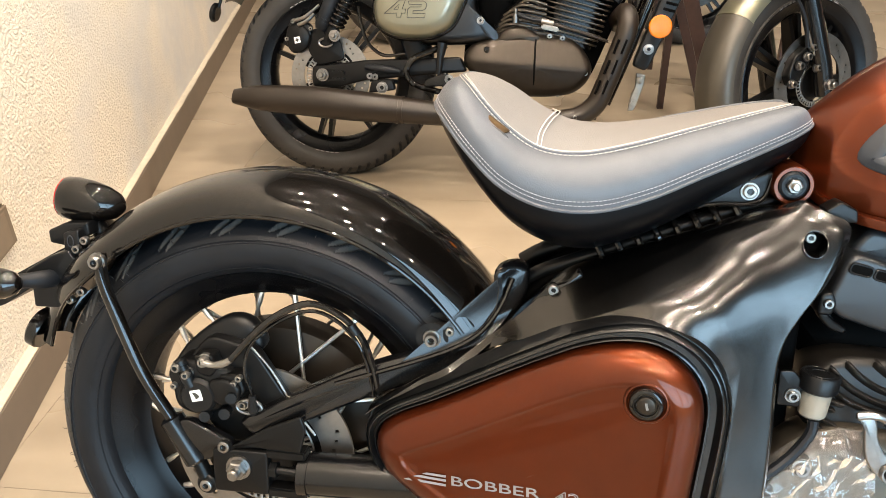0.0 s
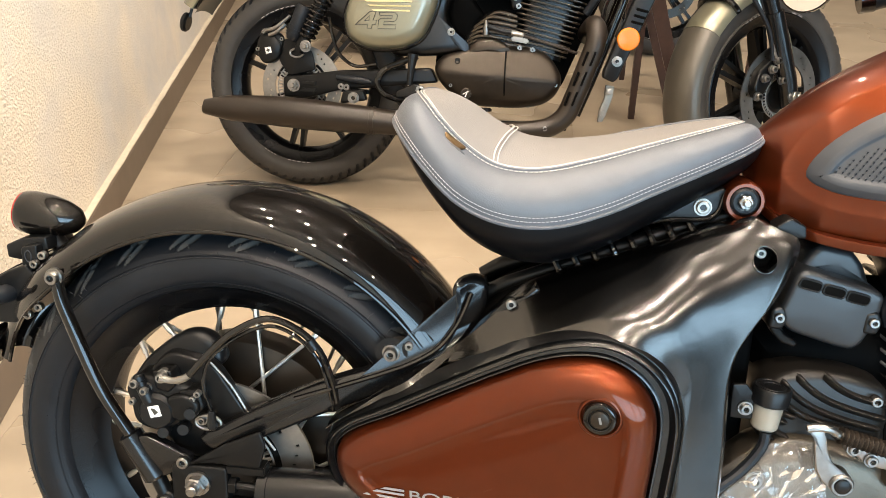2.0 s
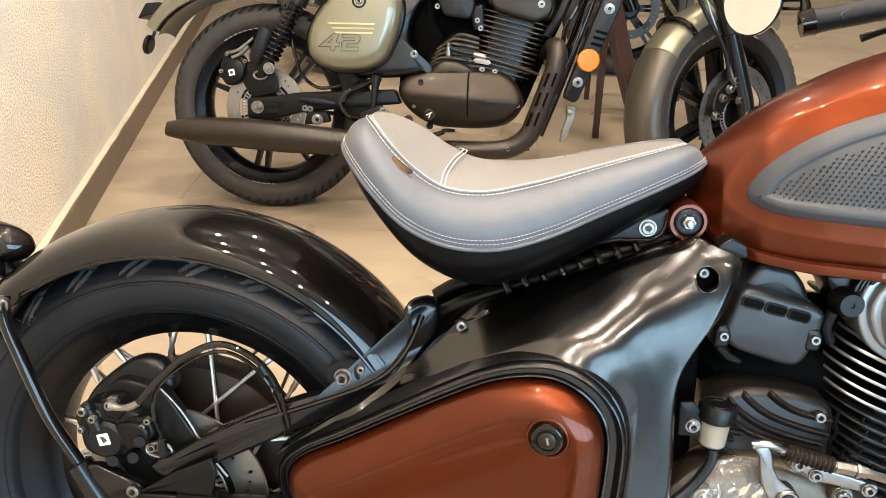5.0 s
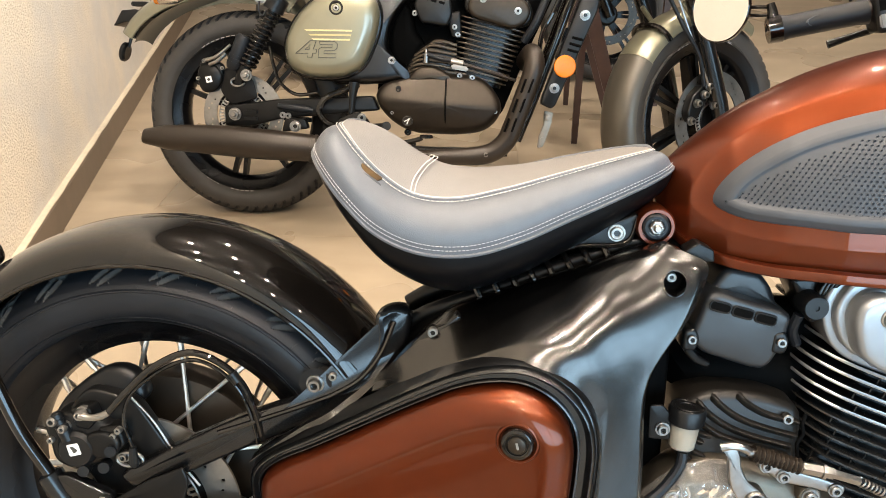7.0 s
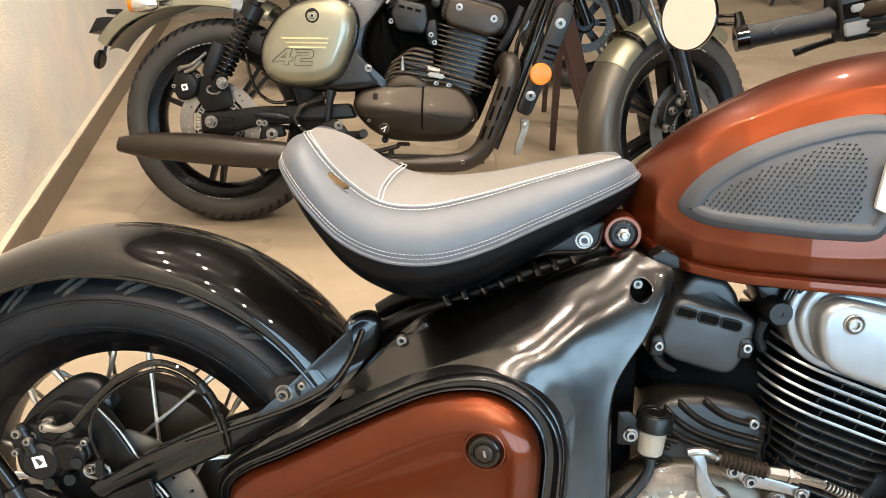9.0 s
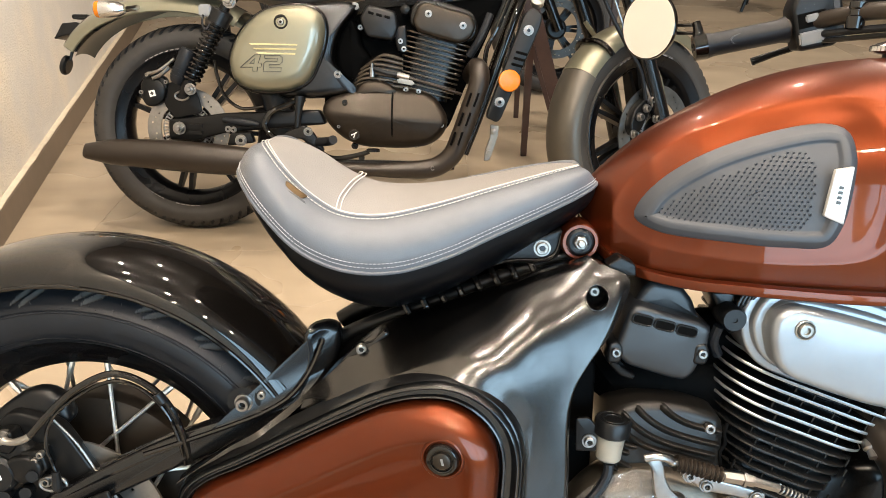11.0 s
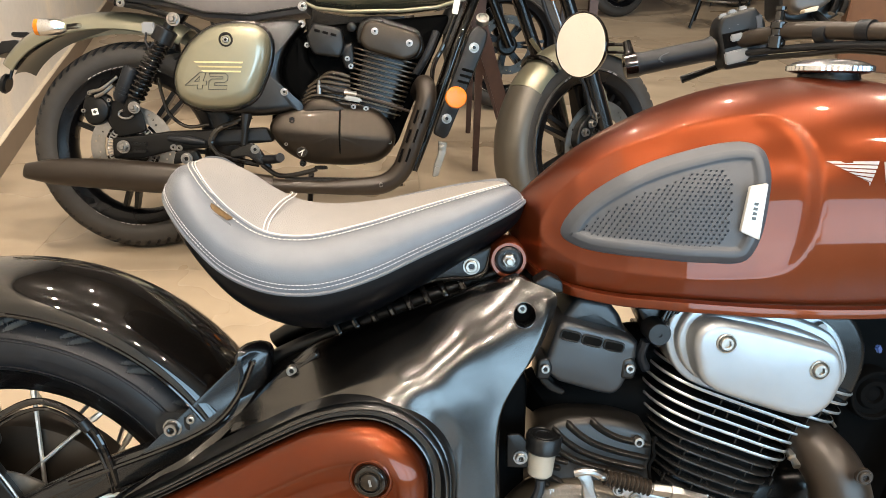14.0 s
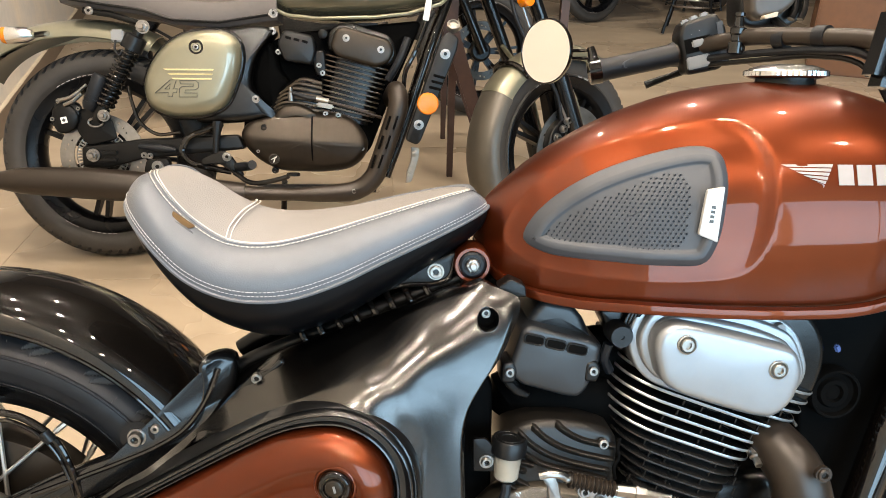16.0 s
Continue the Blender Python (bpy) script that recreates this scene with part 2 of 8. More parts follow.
def box(bm, sx, sy, sz, m=None, bevel=0.004):
    r = bmesh.ops.create_cube(bm, size=1, matrix=(m or Matrix()) @ Matrix.Diagonal((sx, sy, sz, 1)))
    if bevel:
        es = list({e for v in r["verts"] for e in v.link_edges})
        bmesh.ops.bevel(bm, geom=es, offset=bevel, segments=2, affect="EDGES")


def bolt(parent, x, y, z, r=0.008, h=0.008, material=None, washer=True, name="bolt"):
    """A socket-head bolt on the bike's right side."""
    bm = bmesh.new()
    prof = ([(0, -0.004), (r * 1.3, -0.004), (r * 1.3, 0.0015), (r * 1.02, 0.0015)] if washer else [(0, -0.004), (r, -0.004)])
    prof += [(r, h * 0.8), (r * 0.85, h), (r * 0.52, h), (r * 0.5, h * 0.4), (0, h * 0.4)]
    lathe(bm, prof, at_y(x, y, z), 18)
    ob = part(name, bm, material or STEEL, parent)
    # black disc, painted in for the shade down the socket
    bm = bmesh.new()
    lathe(bm, [(r * 0.5, h * 0.42), (0, h * 0.43)], at_y(x, y, z), 6)
    part("socket", bm, ENGBLK, ob)
    return ob


def nut(parent, x, y, z, r=0.015, h=0.014, material=None):
    bm = bmesh.new()
    lathe(bm, [(0, -0.002), (r * 1.35, -0.002), (r * 1.35, 0.002), (r, 0.002)], at_y(x, y, z), 24)
    lathe(bm, [(r * 1.1, 0.002), (r * 1.1, h * 0.85), (r * 0.95, h), (0, h)], at_y(x, y, z), 6)
    lathe(bm, [(r * 0.6, h), (r * 0.6, h * 1.7), (r * 0.45, h * 1.9), (0, h * 1.9)], at_y(x, y, z), 16)
    return part("nut", bm, material or STEEL, parent, sharp=25)


def hose(parent, name, pts, r=0.005, material=None, n=40, label=""):
    bm = bmesh.new()
    tube(bm, pts, r, 10, n)
    return part(name, bm, material or RUBBER, parent, label)


def letters(parent, name, text, size, m, material, depth=0.0006, label="", outline=0.0):
    """Raised lettering, made into a mesh."""
    c = bpy.data.curves.new(name, "FONT")
    c.body, c.size, c.extrude = text, size, depth
    c.align_x, c.align_y = "LEFT", "BOTTOM"
    if outline:
        c.fill_mode, c.bevel_depth = "NONE", outline
    tmp = new("tmp", c)
    me = bpy.data.meshes.new_from_object(tmp.evaluated_get(bpy.context.evaluated_depsgraph_get()))
    bpy.data.objects.remove(tmp)
    ob = new(name, me)
    me.materials.clear()
    me.materials.append(material)
    ob.parent, ob.matrix_basis = parent, m
    if label:
        ob["label"] = label
    return ob


# ---- the room ----
def room_mats():
    m = mat("beige_stone_floor", (0.34, 0.285, 0.215), 0.3, 0, 0, 0.10, 9, bump=0.02, bscale=60, rvar=0.35)
    n, l = m.node_tree.nodes, m.node_tree.links
    w = n.new("ShaderNodeTexNoise")
    w.inputs["Scale"].default_value, w.inputs["Detail"].default_value = 3.0, 6
    mp = n.new("ShaderNodeMapping")
    mp.inputs["Scale"].default_value = (0.5, 2.2, 1)
    mp.inputs["Rotation"].default_value = (0, 0, 0.3)
    ge = n.new("ShaderNodeNewGeometry")
    l.new(ge.outputs["Position"], mp.inputs[0])
    l.new(mp.outputs[0], w.inputs["Vector"])
    hs = n["Hue/Saturation/Value"]
    mx = n.new("ShaderNodeMix")
    mx.data_type = "RGBA"
    mx.inputs[6].default_value, mx.inputs[7].default_value = (0.235, 0.185, 0.128, 1), (0.40, 0.328, 0.240, 1)
    l.new(w.outputs[0], mx.inputs[0])
    l.new(mx.outputs[2], hs.inputs["Color"])
    p = mat("cream_textured_plaster", (0.66, 0.60, 0.50), 0.8, 0, 0, 0.05, 30)
    n, l = p.node_tree.nodes, p.node_tree.links
    g, b = n.new("ShaderNodeNewGeometry"), n["Principled BSDF"]
    t = n.new("ShaderNodeTexNoise")
    t.inputs["Scale"].default_value, t.inputs["Detail"].default_value, t.inputs["Roughness"].default_value = 135, 2.5, 0.5
    l.new(g.outputs["Position"], t.inputs["Vector"])
    big = n.new("ShaderNodeTexNoise")
    big.inputs["Scale"].default_value, big.inputs["Detail"].default_value = 3.2, 6
    l.new(g.outputs["Position"], big.inputs["Vector"])
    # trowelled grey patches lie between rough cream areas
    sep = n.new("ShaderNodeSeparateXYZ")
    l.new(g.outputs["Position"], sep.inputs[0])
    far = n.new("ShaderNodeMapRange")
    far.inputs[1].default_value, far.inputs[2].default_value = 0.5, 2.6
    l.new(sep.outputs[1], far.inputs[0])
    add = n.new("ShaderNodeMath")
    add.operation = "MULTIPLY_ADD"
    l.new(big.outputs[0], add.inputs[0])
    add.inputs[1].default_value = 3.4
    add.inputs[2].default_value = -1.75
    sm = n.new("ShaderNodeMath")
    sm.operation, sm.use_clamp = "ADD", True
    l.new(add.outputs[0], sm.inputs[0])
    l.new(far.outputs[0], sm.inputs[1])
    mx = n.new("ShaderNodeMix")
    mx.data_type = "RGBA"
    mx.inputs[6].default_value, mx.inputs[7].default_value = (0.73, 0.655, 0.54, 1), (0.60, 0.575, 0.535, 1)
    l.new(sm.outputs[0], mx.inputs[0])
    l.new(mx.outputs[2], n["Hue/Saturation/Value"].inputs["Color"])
    inv = n.new("ShaderNodeMapRange")
    inv.inputs[3].default_value, inv.inputs[4].default_value = 1.0, 0.30
    l.new(sm.outputs[0], inv.inputs[0])
    bp = n.new("ShaderNodeBump")
    bp.inputs["Distance"].default_value = 0.0075
    l.new(inv.outputs[0], bp.inputs["Strength"])
    l.new(t.outputs[0], bp.inputs["Height"])
    l.new(bp.outputs[0], b.inputs["Normal"])
    return m, p


FLOORM, PLASTER = room_mats()
GROUT = mat("grout", (0.30, 0.243, 0.175), 0.7)
SKIRT = mat("taupe_skirting_stone", (0.15, 0.115, 0.085), 0.45, 0, 0, 0.12, 20)
SKIRTTOP = mat("cream_skirting_filler", (0.50, 0.44, 0.34), 0.7, 0, 0, 0.15, 40)
PAINT = mat("brown_wall_panel", (0.12, 0.085, 0.06), 0.6)
CEIL = mat("ceiling_paint", (0.12, 0.097, 0.072), 0.8)
FRAMEAL = mat("window_frame_aluminium", (0.1, 0.1, 0.1), 0.4, 0.6)

WALL_TURN = math.atan(0.2)


def wall_pose(along, out, z):
    """A frame on the rear wall: x runs along the wall, y points out of the wall into the room's far side."""
    base = Vector((-0.604, 0, 0))
    d = Vector((-math.sin(WALL_TURN), math.cos(WALL_TURN), 0))
    n = Vector((math.cos(WALL_TURN), math.sin(WALL_TURN), 0))
    o = base + d * along + n * out + Vector((0, 0, z))
    return Matrix(((d.x, -n.x, 0, o.x), (d.y, -n.y, 0, o.y), (0, 0, 1, o.z), (0, 0, 0, 1)))


def build_room():
    bm = bmesh.new()
    box(bm, 22, 22, 0.2, Matrix.Translation((4, 2, -0.106)), 0)
    floor = tagged(part("floor", bm, GROUT, None, smooth=False), "beige polished stone tiled showroom floor", "floor", kind="structure")
    bm = bmesh.new()
    box(bm, 1.1993, 1.1993, 0.01, None, 0.0003)
    me = None
    for i in range(-3, 7):
        for j in range(-4, 9):
            if me is None:
                ob = part("tile", bm, FLOORM, floor, smooth=False)
                me = ob.data
            else:
                ob = new("tile", me)
                ob.parent = floor
            ob.location = (-0.02 + 1.2 * i, 0.70 + 1.2 * j, -0.0045)
    bm = bmesh.new()
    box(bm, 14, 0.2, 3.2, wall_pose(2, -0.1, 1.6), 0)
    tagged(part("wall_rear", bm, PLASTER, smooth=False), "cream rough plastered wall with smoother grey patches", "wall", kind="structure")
    bm = bmesh.new()
    box(bm, 14, 0.02, 0.095, wall_pose(2, 0.0105, 0.0475), 0.002)
    sk = tagged(part("baseboard", bm, SKIRT, smooth=False), "taupe stone skirting along the plastered wall", "skirting", kind="structure")
    bm = bmesh.new()
    rows = []
    for i in range(200):
        a = -5 + 14 * i / 199
        w = 0.0185 + 0.004 * noise.noise((a * 9, 0, 3))
        m = wall_pose(a, 0, 0.0955)
        rows.append([m @ Vector((0, -0.0, 0)), m @ Vector((0, -0.0, 0.006)), m @ Vector((0, -w, 0.003)), m @ Vector((0, -w, 0))])
    grid(bm, rows)
    tagged(part("trim", bm, SKIRTTOP, smooth=False), "cream filler ledge on top of the skirting", "trim", kind="structure")
    for nm, sx, sy, sz, loc in (("wall_far", 18, 0.2, 3.2, (5, 9.1, 1.6)), ("wall_front", 0.2, 18, 3.2, (9.5, 2, 1.6))):
        bm = bmesh.new()
        box(bm, sx, sy, sz, Matrix.Translation(loc), 0)
        tagged(part(nm, bm, PAINT, smooth=False), "plain brown panelled showroom wall", "wall", kind="structure")
    # street side: a wide glazed shop front on a low wall
    y = -4.6
    for x0, x1, z0, z1 in ((-3, 0.4, 0, 3.2), (7.8, 9.6, 0, 3.2), (0.4, 7.8, 2.9, 3.2), (0.4, 7.8, 0, 0.45)):
        bm = bmesh.new()
        box(bm, x1 - x0, 0.2, z1 - z0, Matrix.Translation(((x0 + x1) / 2, y, (z0 + z1) / 2)), 0)
        tagged(part("wall_street", bm, PAINT, smooth=False), "plain brown wall beside the shop window", "wall", kind="structure")
    win = thing("window_1", "wide shop window in dark aluminium frames", "window", kind="structure")
    # mullions are unseen, added to break up the reflected daylight
    for x in (0.43, 2.25, 4.1, 5.95, 7.77):
        bm = bmesh.new()
        box(bm, 0.08, 0.3, 2.45, Matrix.Translation((x, y + 0.05, 1.675)), 0.004)
        part("mullion", bm, FRAMEAL, win, smooth=False)
    bm = bmesh.new()
    box(bm, 22, 22, 0.2, Matrix.Translation((4, 2, 3.3)), 0)
    tagged(part("ceiling", bm, CEIL, smooth=False), "plain dark brown showroom ceiling", "ceiling", kind="structure")


build_room()
for x in (1.34, 3.175, 5.025, 6.86):
    area("window_daylight", (x, -4.5, 1.68), (x, 3, 1.68), 1.72, 2.4, 126, (0.50, 0.77, 1.0))


def ceiling_lamp(x, y):
    lamp = thing("ceiling_lamp", "small round warm white ceiling spotlight", "lamp", pose(x, y, 3.198), "ceiling spotlights")
    bm = bmesh.new()
    lathe(bm, [(0.075, 0), (0.075, -0.03), (0.062, -0.035), (0.055, -0.02), (0.055, -0.004), (0, -0.004)], None, 24)
    part("housing", bm, TAGWHITE, lamp)
    bm = bmesh.new()
    lathe(bm, [(0.045, -0.012), (0.03, -0.016), (0, -0.017)], None, 20)
    part("diffuser", bm, LAMPGLOW, lamp)
    d = bpy.data.lights.new("spot", "AREA")
    d.shape, d.size, d.energy, d.color = "DISK", 0.075, 34, (1.0, 0.855, 0.705)
    ob = new("lamp_light", d)
    ob.location, ob.parent = (0, 0, -0.05), lamp


LAMPGLOW = glow("lamp_diffuser", (1.0, 0.75, 0.5), 30)
for x, y in ((-0.1, 0.35), (0.55, 1.25), (1.15, 0.1), (-0.3, 1.7), (0.45, -0.95), (1.9, 0.9), (1.4, 2.6), (3.2, 2.2), (0.2, 3.4), (3.4, 4.6), (2.4, -0.6), (-0.2, -1.0), (0.95, -2.2), (0.25, -2.4), (1.7, -1.9)):
    ceiling_lamp(x, y)


# ---- the copper-red bobber ----
R_TYRE = 0.314


def smoothstep(a, b, x):
    t = np.clip((x - a) / (b - a), 0, 1)
    return t * t * (3 - 2 * t)


SIDEWALL = [(0.0758, 0.278), (0.0752, 0.2765), (0.0768, 0.272), (0.0772, 0.265), (0.0762, 0.256), (0.0725, 0.247), (0.066, 0.240), (0.0645, 0.2385), (0.057, 0.2345), (0.050, 0.2325)]


def tyre_mesh(r, half, bead_r, bead_y, groove, seg=720, square=False):
    """A tyre round the y axis, with its tread cut into the crown. groove(angle in degrees, y) gives a depth."""
    bm = bmesh.new()
    crown = [(y, r - 0.33 * (abs(y) / half) ** 2.3 * 0.075) for y in np.linspace(-half * 0.86, half * 0.86, 35)]
    edge = crown[0][1]
    if square:
        crown = [(y, r - 0.034 * (abs(y) / half) ** 3.6) for y in np.linspace(-half, half, 111)]
        edge = crown[0][1]
    side = SIDEWALL if square else [(half * 0.95, edge - 0.008), (half, edge - 0.02), (half * 1.01, edge - 0.03), (half * 0.99, edge - 0.038), (half * 0.93, edge - 0.046), (half * 0.915, edge - 0.0475), (bead_y + 0.006, bead_r + 0.008), (bead_y + 0.003, bead_r + 0.005), (bead_y, bead_r)]
    prof = [(-a, b) for a, b in side[::-1]] + crown + side
    k, verts, faces, cut = len(prof), [], [], []
    for i in range(seg):
        a = 360 * i / seg
        ca, sa = math.cos(radians(a)), math.sin(radians(a))
        for j, (y, q) in enumerate(prof):
            if q > edge - 0.006:
                q -= groove(a, y)
            verts.append((q * ca, y, q * sa))
            if j < k - 1:
                m = (i + 1) % seg
                faces.append((i * k + j, i * k + j + 1, m * k + j + 1, m * k + j))
                cut.append(1 if groove(a, y) > 0.0016 and q > edge - 0.012 else 0)
    me = bpy.data.meshes.new("tyre")
    me.from_pydata(verts, [], faces)
    me.materials.append(RUBBER)
    me.materials.append(GROOVE)
    me.polygons.foreach_set("material_index", cut)
    bm.from_mesh(me)
    bpy.data.meshes.remove(me)
    return bm


def groove_bobber(a, y):
    """Paired curved grooves that run along the shoulder and turn across the crown, joined by a short bridge."""
    s = abs(y)
    if not 0.008 < s < 0.071:
        return 0.0
    bend = 70 * (s - 0.03) + 8200 * max(0, s - 0.046) ** 2
    slope = (70 + 16400 * max(0, s - 0.046)) * 0.0054
    c = (a + (0 if y < 0 else 7.5) - bend) % 15.0
    d = 0.0
    for at, lo, hi in ((3.0, 0.008, 0.070), (6.4, 0.034, 0.067)):
        w = 0.62 * math.sqrt(1 + slope * slope) * min(1.0, (s - lo) / 0.010 + 0.15, (hi - s) / 0.008 + 0.15)
        q = abs(c - at)
        if lo < s < hi and q < w:
            d = max(d, 0.0040 * (1 - (q / w) ** 2) + 0.0003)
    if abs(s - 0.050) < 0.0022 and 3.0 < c < 6.4:
        d = max(d, 0.0028)
    return d


def groove_road(a, y):
    q = abs(y)
    d = 0.0
    for lo, hi, ph, w0 in ((0.004, 0.030, 0.0, 0.7), (0.022, 0.060, 3.0, 1.0)):
        c = (a + (0 if y < 0 else 3.0) + ph - 110 * q - 1200 * max(0, q - 0.03) ** 2) % 6.0
        c = min(c, 6.0 - c)
        w = w0 * min(1.0, (q - lo) / 0.006 + 0.2)
        if lo < q < hi and c < w:
            d = 0.0055 * (1 - (c / w) ** 2) + 0.0003
    return d


def spokes(parent, hub_r, hub_y, rim_r, rim_y, n=18):
    for side in (-1, 1):
        for i in range(n):
            a = 2 * math.pi * i / n + (0.1 if side > 0 else 0)
            skew = 0.75 if i % 2 else -0.75
            p0 = Vector((hub_r * math.cos(a), side * hub_y, hub_r * math.sin(a)))
            b = a + skew * 0.55
            p1 = Vector((rim_r * math.cos(b), side * rim_y, rim_r * math.sin(b)))
            d = (p1 - p0).normalized()
            bm = bmesh.new()
            tube(bm, [p0, p1 - d * 0.022, p1 - d * 0.02, p1 + d * 0.004], [0.0029, 0.0029, 0.0042, 0.0042], 7, cap=True)
            part("spoke", bm, SPOKE, parent)


def brake_disc(parent, y, r0, r1, holes=24, tone=None):
    """A drilled disc made of a ring with real holes."""
    bm = bmesh.new()
    seg = holes * 6
    rings = [r0, r0 + (r1 - r0) * 0.3, r0 + (r1 - r0) * 0.44, r0 + (r1 - r0) * 0.58, r0 + (r1 - r0) * 0.72, r1]
    for yy in (y - 0.002, y + 0.002):
        vs = [[bm.verts.new((r * math.cos(2 * math.pi * i / seg), yy, r * math.sin(2 * math.pi * i / seg))) for i in range(seg)] for r in rings]
        for k in range(5):
            for i in range(seg):
                if (i % 12 == 2 and k == 1) or (i % 12 == 8 and k == 3) or (i % 12 == 5 and k == 2):
                    continue
                j = (i + 1) % seg
                bm.faces.new((vs[k][i], vs[k][j], vs[k + 1][j], vs[k + 1][i]))
    lathe(bm, [(r1, -0.002), (r1, 0.002)], at_y(0, y, 0), seg)
    lathe(bm, [(r0, -0.002), (r0, 0.002)], at_y(0, y, 0), seg)
    return part("brake_disc", bm, tone or DISC, parent, "drilled steel brake disc")


def sensor_ring(parent, y, r0, r1, n=48):
    bm = bmesh.new()
    seg = n * 2
    rings = [r0, r0 + (r1 - r0) * 0.25, r0 + (r1 - r0) * 0.85, r1]
    vs = [[bm.verts.new((r * math.cos(2 * math.pi * i / seg), y, r * math.sin(2 * math.pi * i / seg))) for i in range(seg)] for r in rings]
    for k in range(3):
        for i in range(seg):
            if k == 1 and i % 2:
                continue
            j = (i + 1) % seg
            bm.faces.new((vs[k][i], vs[k][j], vs[k + 1][j], vs[k + 1][i]))
    ob = part("sensor_ring", bm, DISC, parent, "slotted steel sensor ring")
    md = ob.modifiers.new("thick", "SOLIDIFY")
    md.thickness = 0.002
    return ob


def bobber_wheel(bike):
    wheel = part("rear_wheel", tyre_mesh(R_TYRE, 0.075, 0.233, 0.050, groove_bobber, 1800, True), RUBBER, bike, "fat black tyre on a spoked rim")
    wheel.data.materials.append(GROOVE)
    # moulding whiskers left on the new tyre
    bm = bmesh.new()
    rng = random.Random(8)
    for i in range(260):
        a, y = rng.uniform(0, 2 * math.pi), rng.choice((-0.055, -0.064, -0.03, -0.071, 0.0)) + rng.uniform(-0.003, 0.003)
        r = 0.314 - 0.034 * (abs(y) / 0.075) ** 3.6
        o = Vector((math.cos(a), -0.4 if y < -0.04 else 0, math.sin(a))).normalized()
        p = Vector((r * math.cos(a), y, r * math.sin(a)))
        t = Vector((-math.sin(a), 0, math.cos(a))) * rng.uniform(-0.002, 0.002)
        n = rng.uniform(0.003, 0.007)
        tube(bm, [p - o * 0.001, p + o * n * 0.5, p + o * n + t], [0.0005, 0.0004, 0.0002], 4)
    tagged(part("tyre_whisker", bm, GROOVE, wheel), kind="stuff")
    # raised sidewall lettering: the size can be read, the rest is worn to plain bars
    for k, ch in enumerate("140/70-17 M/C 66H"):
        if ch != " ":
            a = radians(207 - 3.35 * k)
            m = Matrix.Translation((0.2505 * math.cos(a), -0.0757, 0.2505 * math.sin(a))) @ Matrix.Rotation(math.pi / 2 - a, 4, "Y") @ Matrix.Rotation(radians(78), 4, "X")
            letters(wheel, "sidewall_letter", ch, 0.0165, m, RUBBER, 0.0007)
    for k in range(4):
        a, h = radians(74 - k * 5.8), radians(2.1)
        bm = bmesh.new()
        vs = [bm.verts.new((rr * math.cos(a + q), -yy, rr * math.sin(a + q))) for rr, q, yy in ((0.2505, -h, 0.0746), (0.2505, h, 0.0746), (0.2625, h, 0.0776), (0.2625, -h, 0.0776))]
        bm.faces.new(vs)
        part("sidewall_bar", bm, RUBBER, wheel, smooth=False)
    bm = bmesh.new()
    lathe(bm, [(0.234, 0.056), (0.239, 0.054), (0.239, 0.050), (0.231, 0.046), (0.222, 0.040), (0.216, 0.028), (0.203, 0.018), (0.2, 0.0), (0.203, -0.018), (0.216, -0.028), (0.222, -0.040), (0.231, -0.046), (0.239, -0.050), (0.239, -0.054), (0.234, -0.056), (0.228, -0.05), (0.216, -0.044), (0.208, -0.03), (0.195, -0.02), (0.192, 0), (0.195, 0.02), (0.208, 0.03), (0.216, 0.044), (0.228, 0.05), (0.234, 0.056)], ALONG_Y, 120)
    part("rim", bm, RIMBLK, wheel, "black enamelled steel rim")
    # raised ridges on the sidewall
    bm = bmesh.new()
    for rr, y in ((0.2805, 0.0745), (0.2445, 0.0700)):
        lathe(bm, [(rr - 0.0012, y), (rr, y + 0.0016), (rr + 0.0012, y)], ALONG_Y, 140)
        lathe(bm, [(rr - 0.0012, -y), (rr, -y - 0.0016), (rr + 0.0012, -y)], ALONG_Y, 140)
    part("sidewall_ridge", bm, RUBBER, wheel)
    bm = bmesh.new()
    lathe(bm, [(0.0, 0.075), (0.075, 0.075), (0.09, 0.06), (0.092, 0.045), (0.06, 0.03), (0.045, 0.0), (0.06, -0.03), (0.092, -0.045), (0.095, -0.065), (0.08, -0.078), (0.0, -0.08)], ALONG_Y, 60)
    part("hub", bm, BLACK, wheel, "black hub")
    bm = bmesh.new()
    lathe(bm, [(0.04, 0.034), (0.09, 0.034), (0.125, 0.028), (0.146, 0.022), (0.150, 0.014), (0.150, -0.02), (0.04, -0.02)], ALONG_Y, 72)
    part("hub_dish", bm, CASEBLK, wheel, "warm black hub dish")
    spokes(wheel, 0.088, 0.05, 0.198, 0.012)
    brake_disc(bike, -0.088, 0.078, 0.12)
    sensor_ring(bike, -0.094, 0.056, 0.07)
    bm = bmesh.new()
    for i in range(6):
        a = 2 * math.pi * i / 6 + 0.4
        box(bm, 0.05, 0.006, 0.018, Matrix.Rotation(-a, 4, "Y") @ Matrix.Translation((0.065, -0.086, 0)), 0.002)
    part("disc_carrier", bm, BLACK, bike)


def ring_section(n, half, depth, thick=0.004):
    """A mudguard's cross section: (across, radial) for the outer and inner skins."""
    out = []
    for t in np.linspace(-1, 1, n):
        a = t * math.pi / 2
        out.append((half * math.copysign(abs(math.sin(a)) ** 0.82, a), -depth * (1 - math.cos(a) ** 0.85)))
    inner = [(y * (1 - thick / half), r - thick * (0.4 + 0.6 * math.cos(y / half))) for y, r in out[::-1]]
    return out + inner


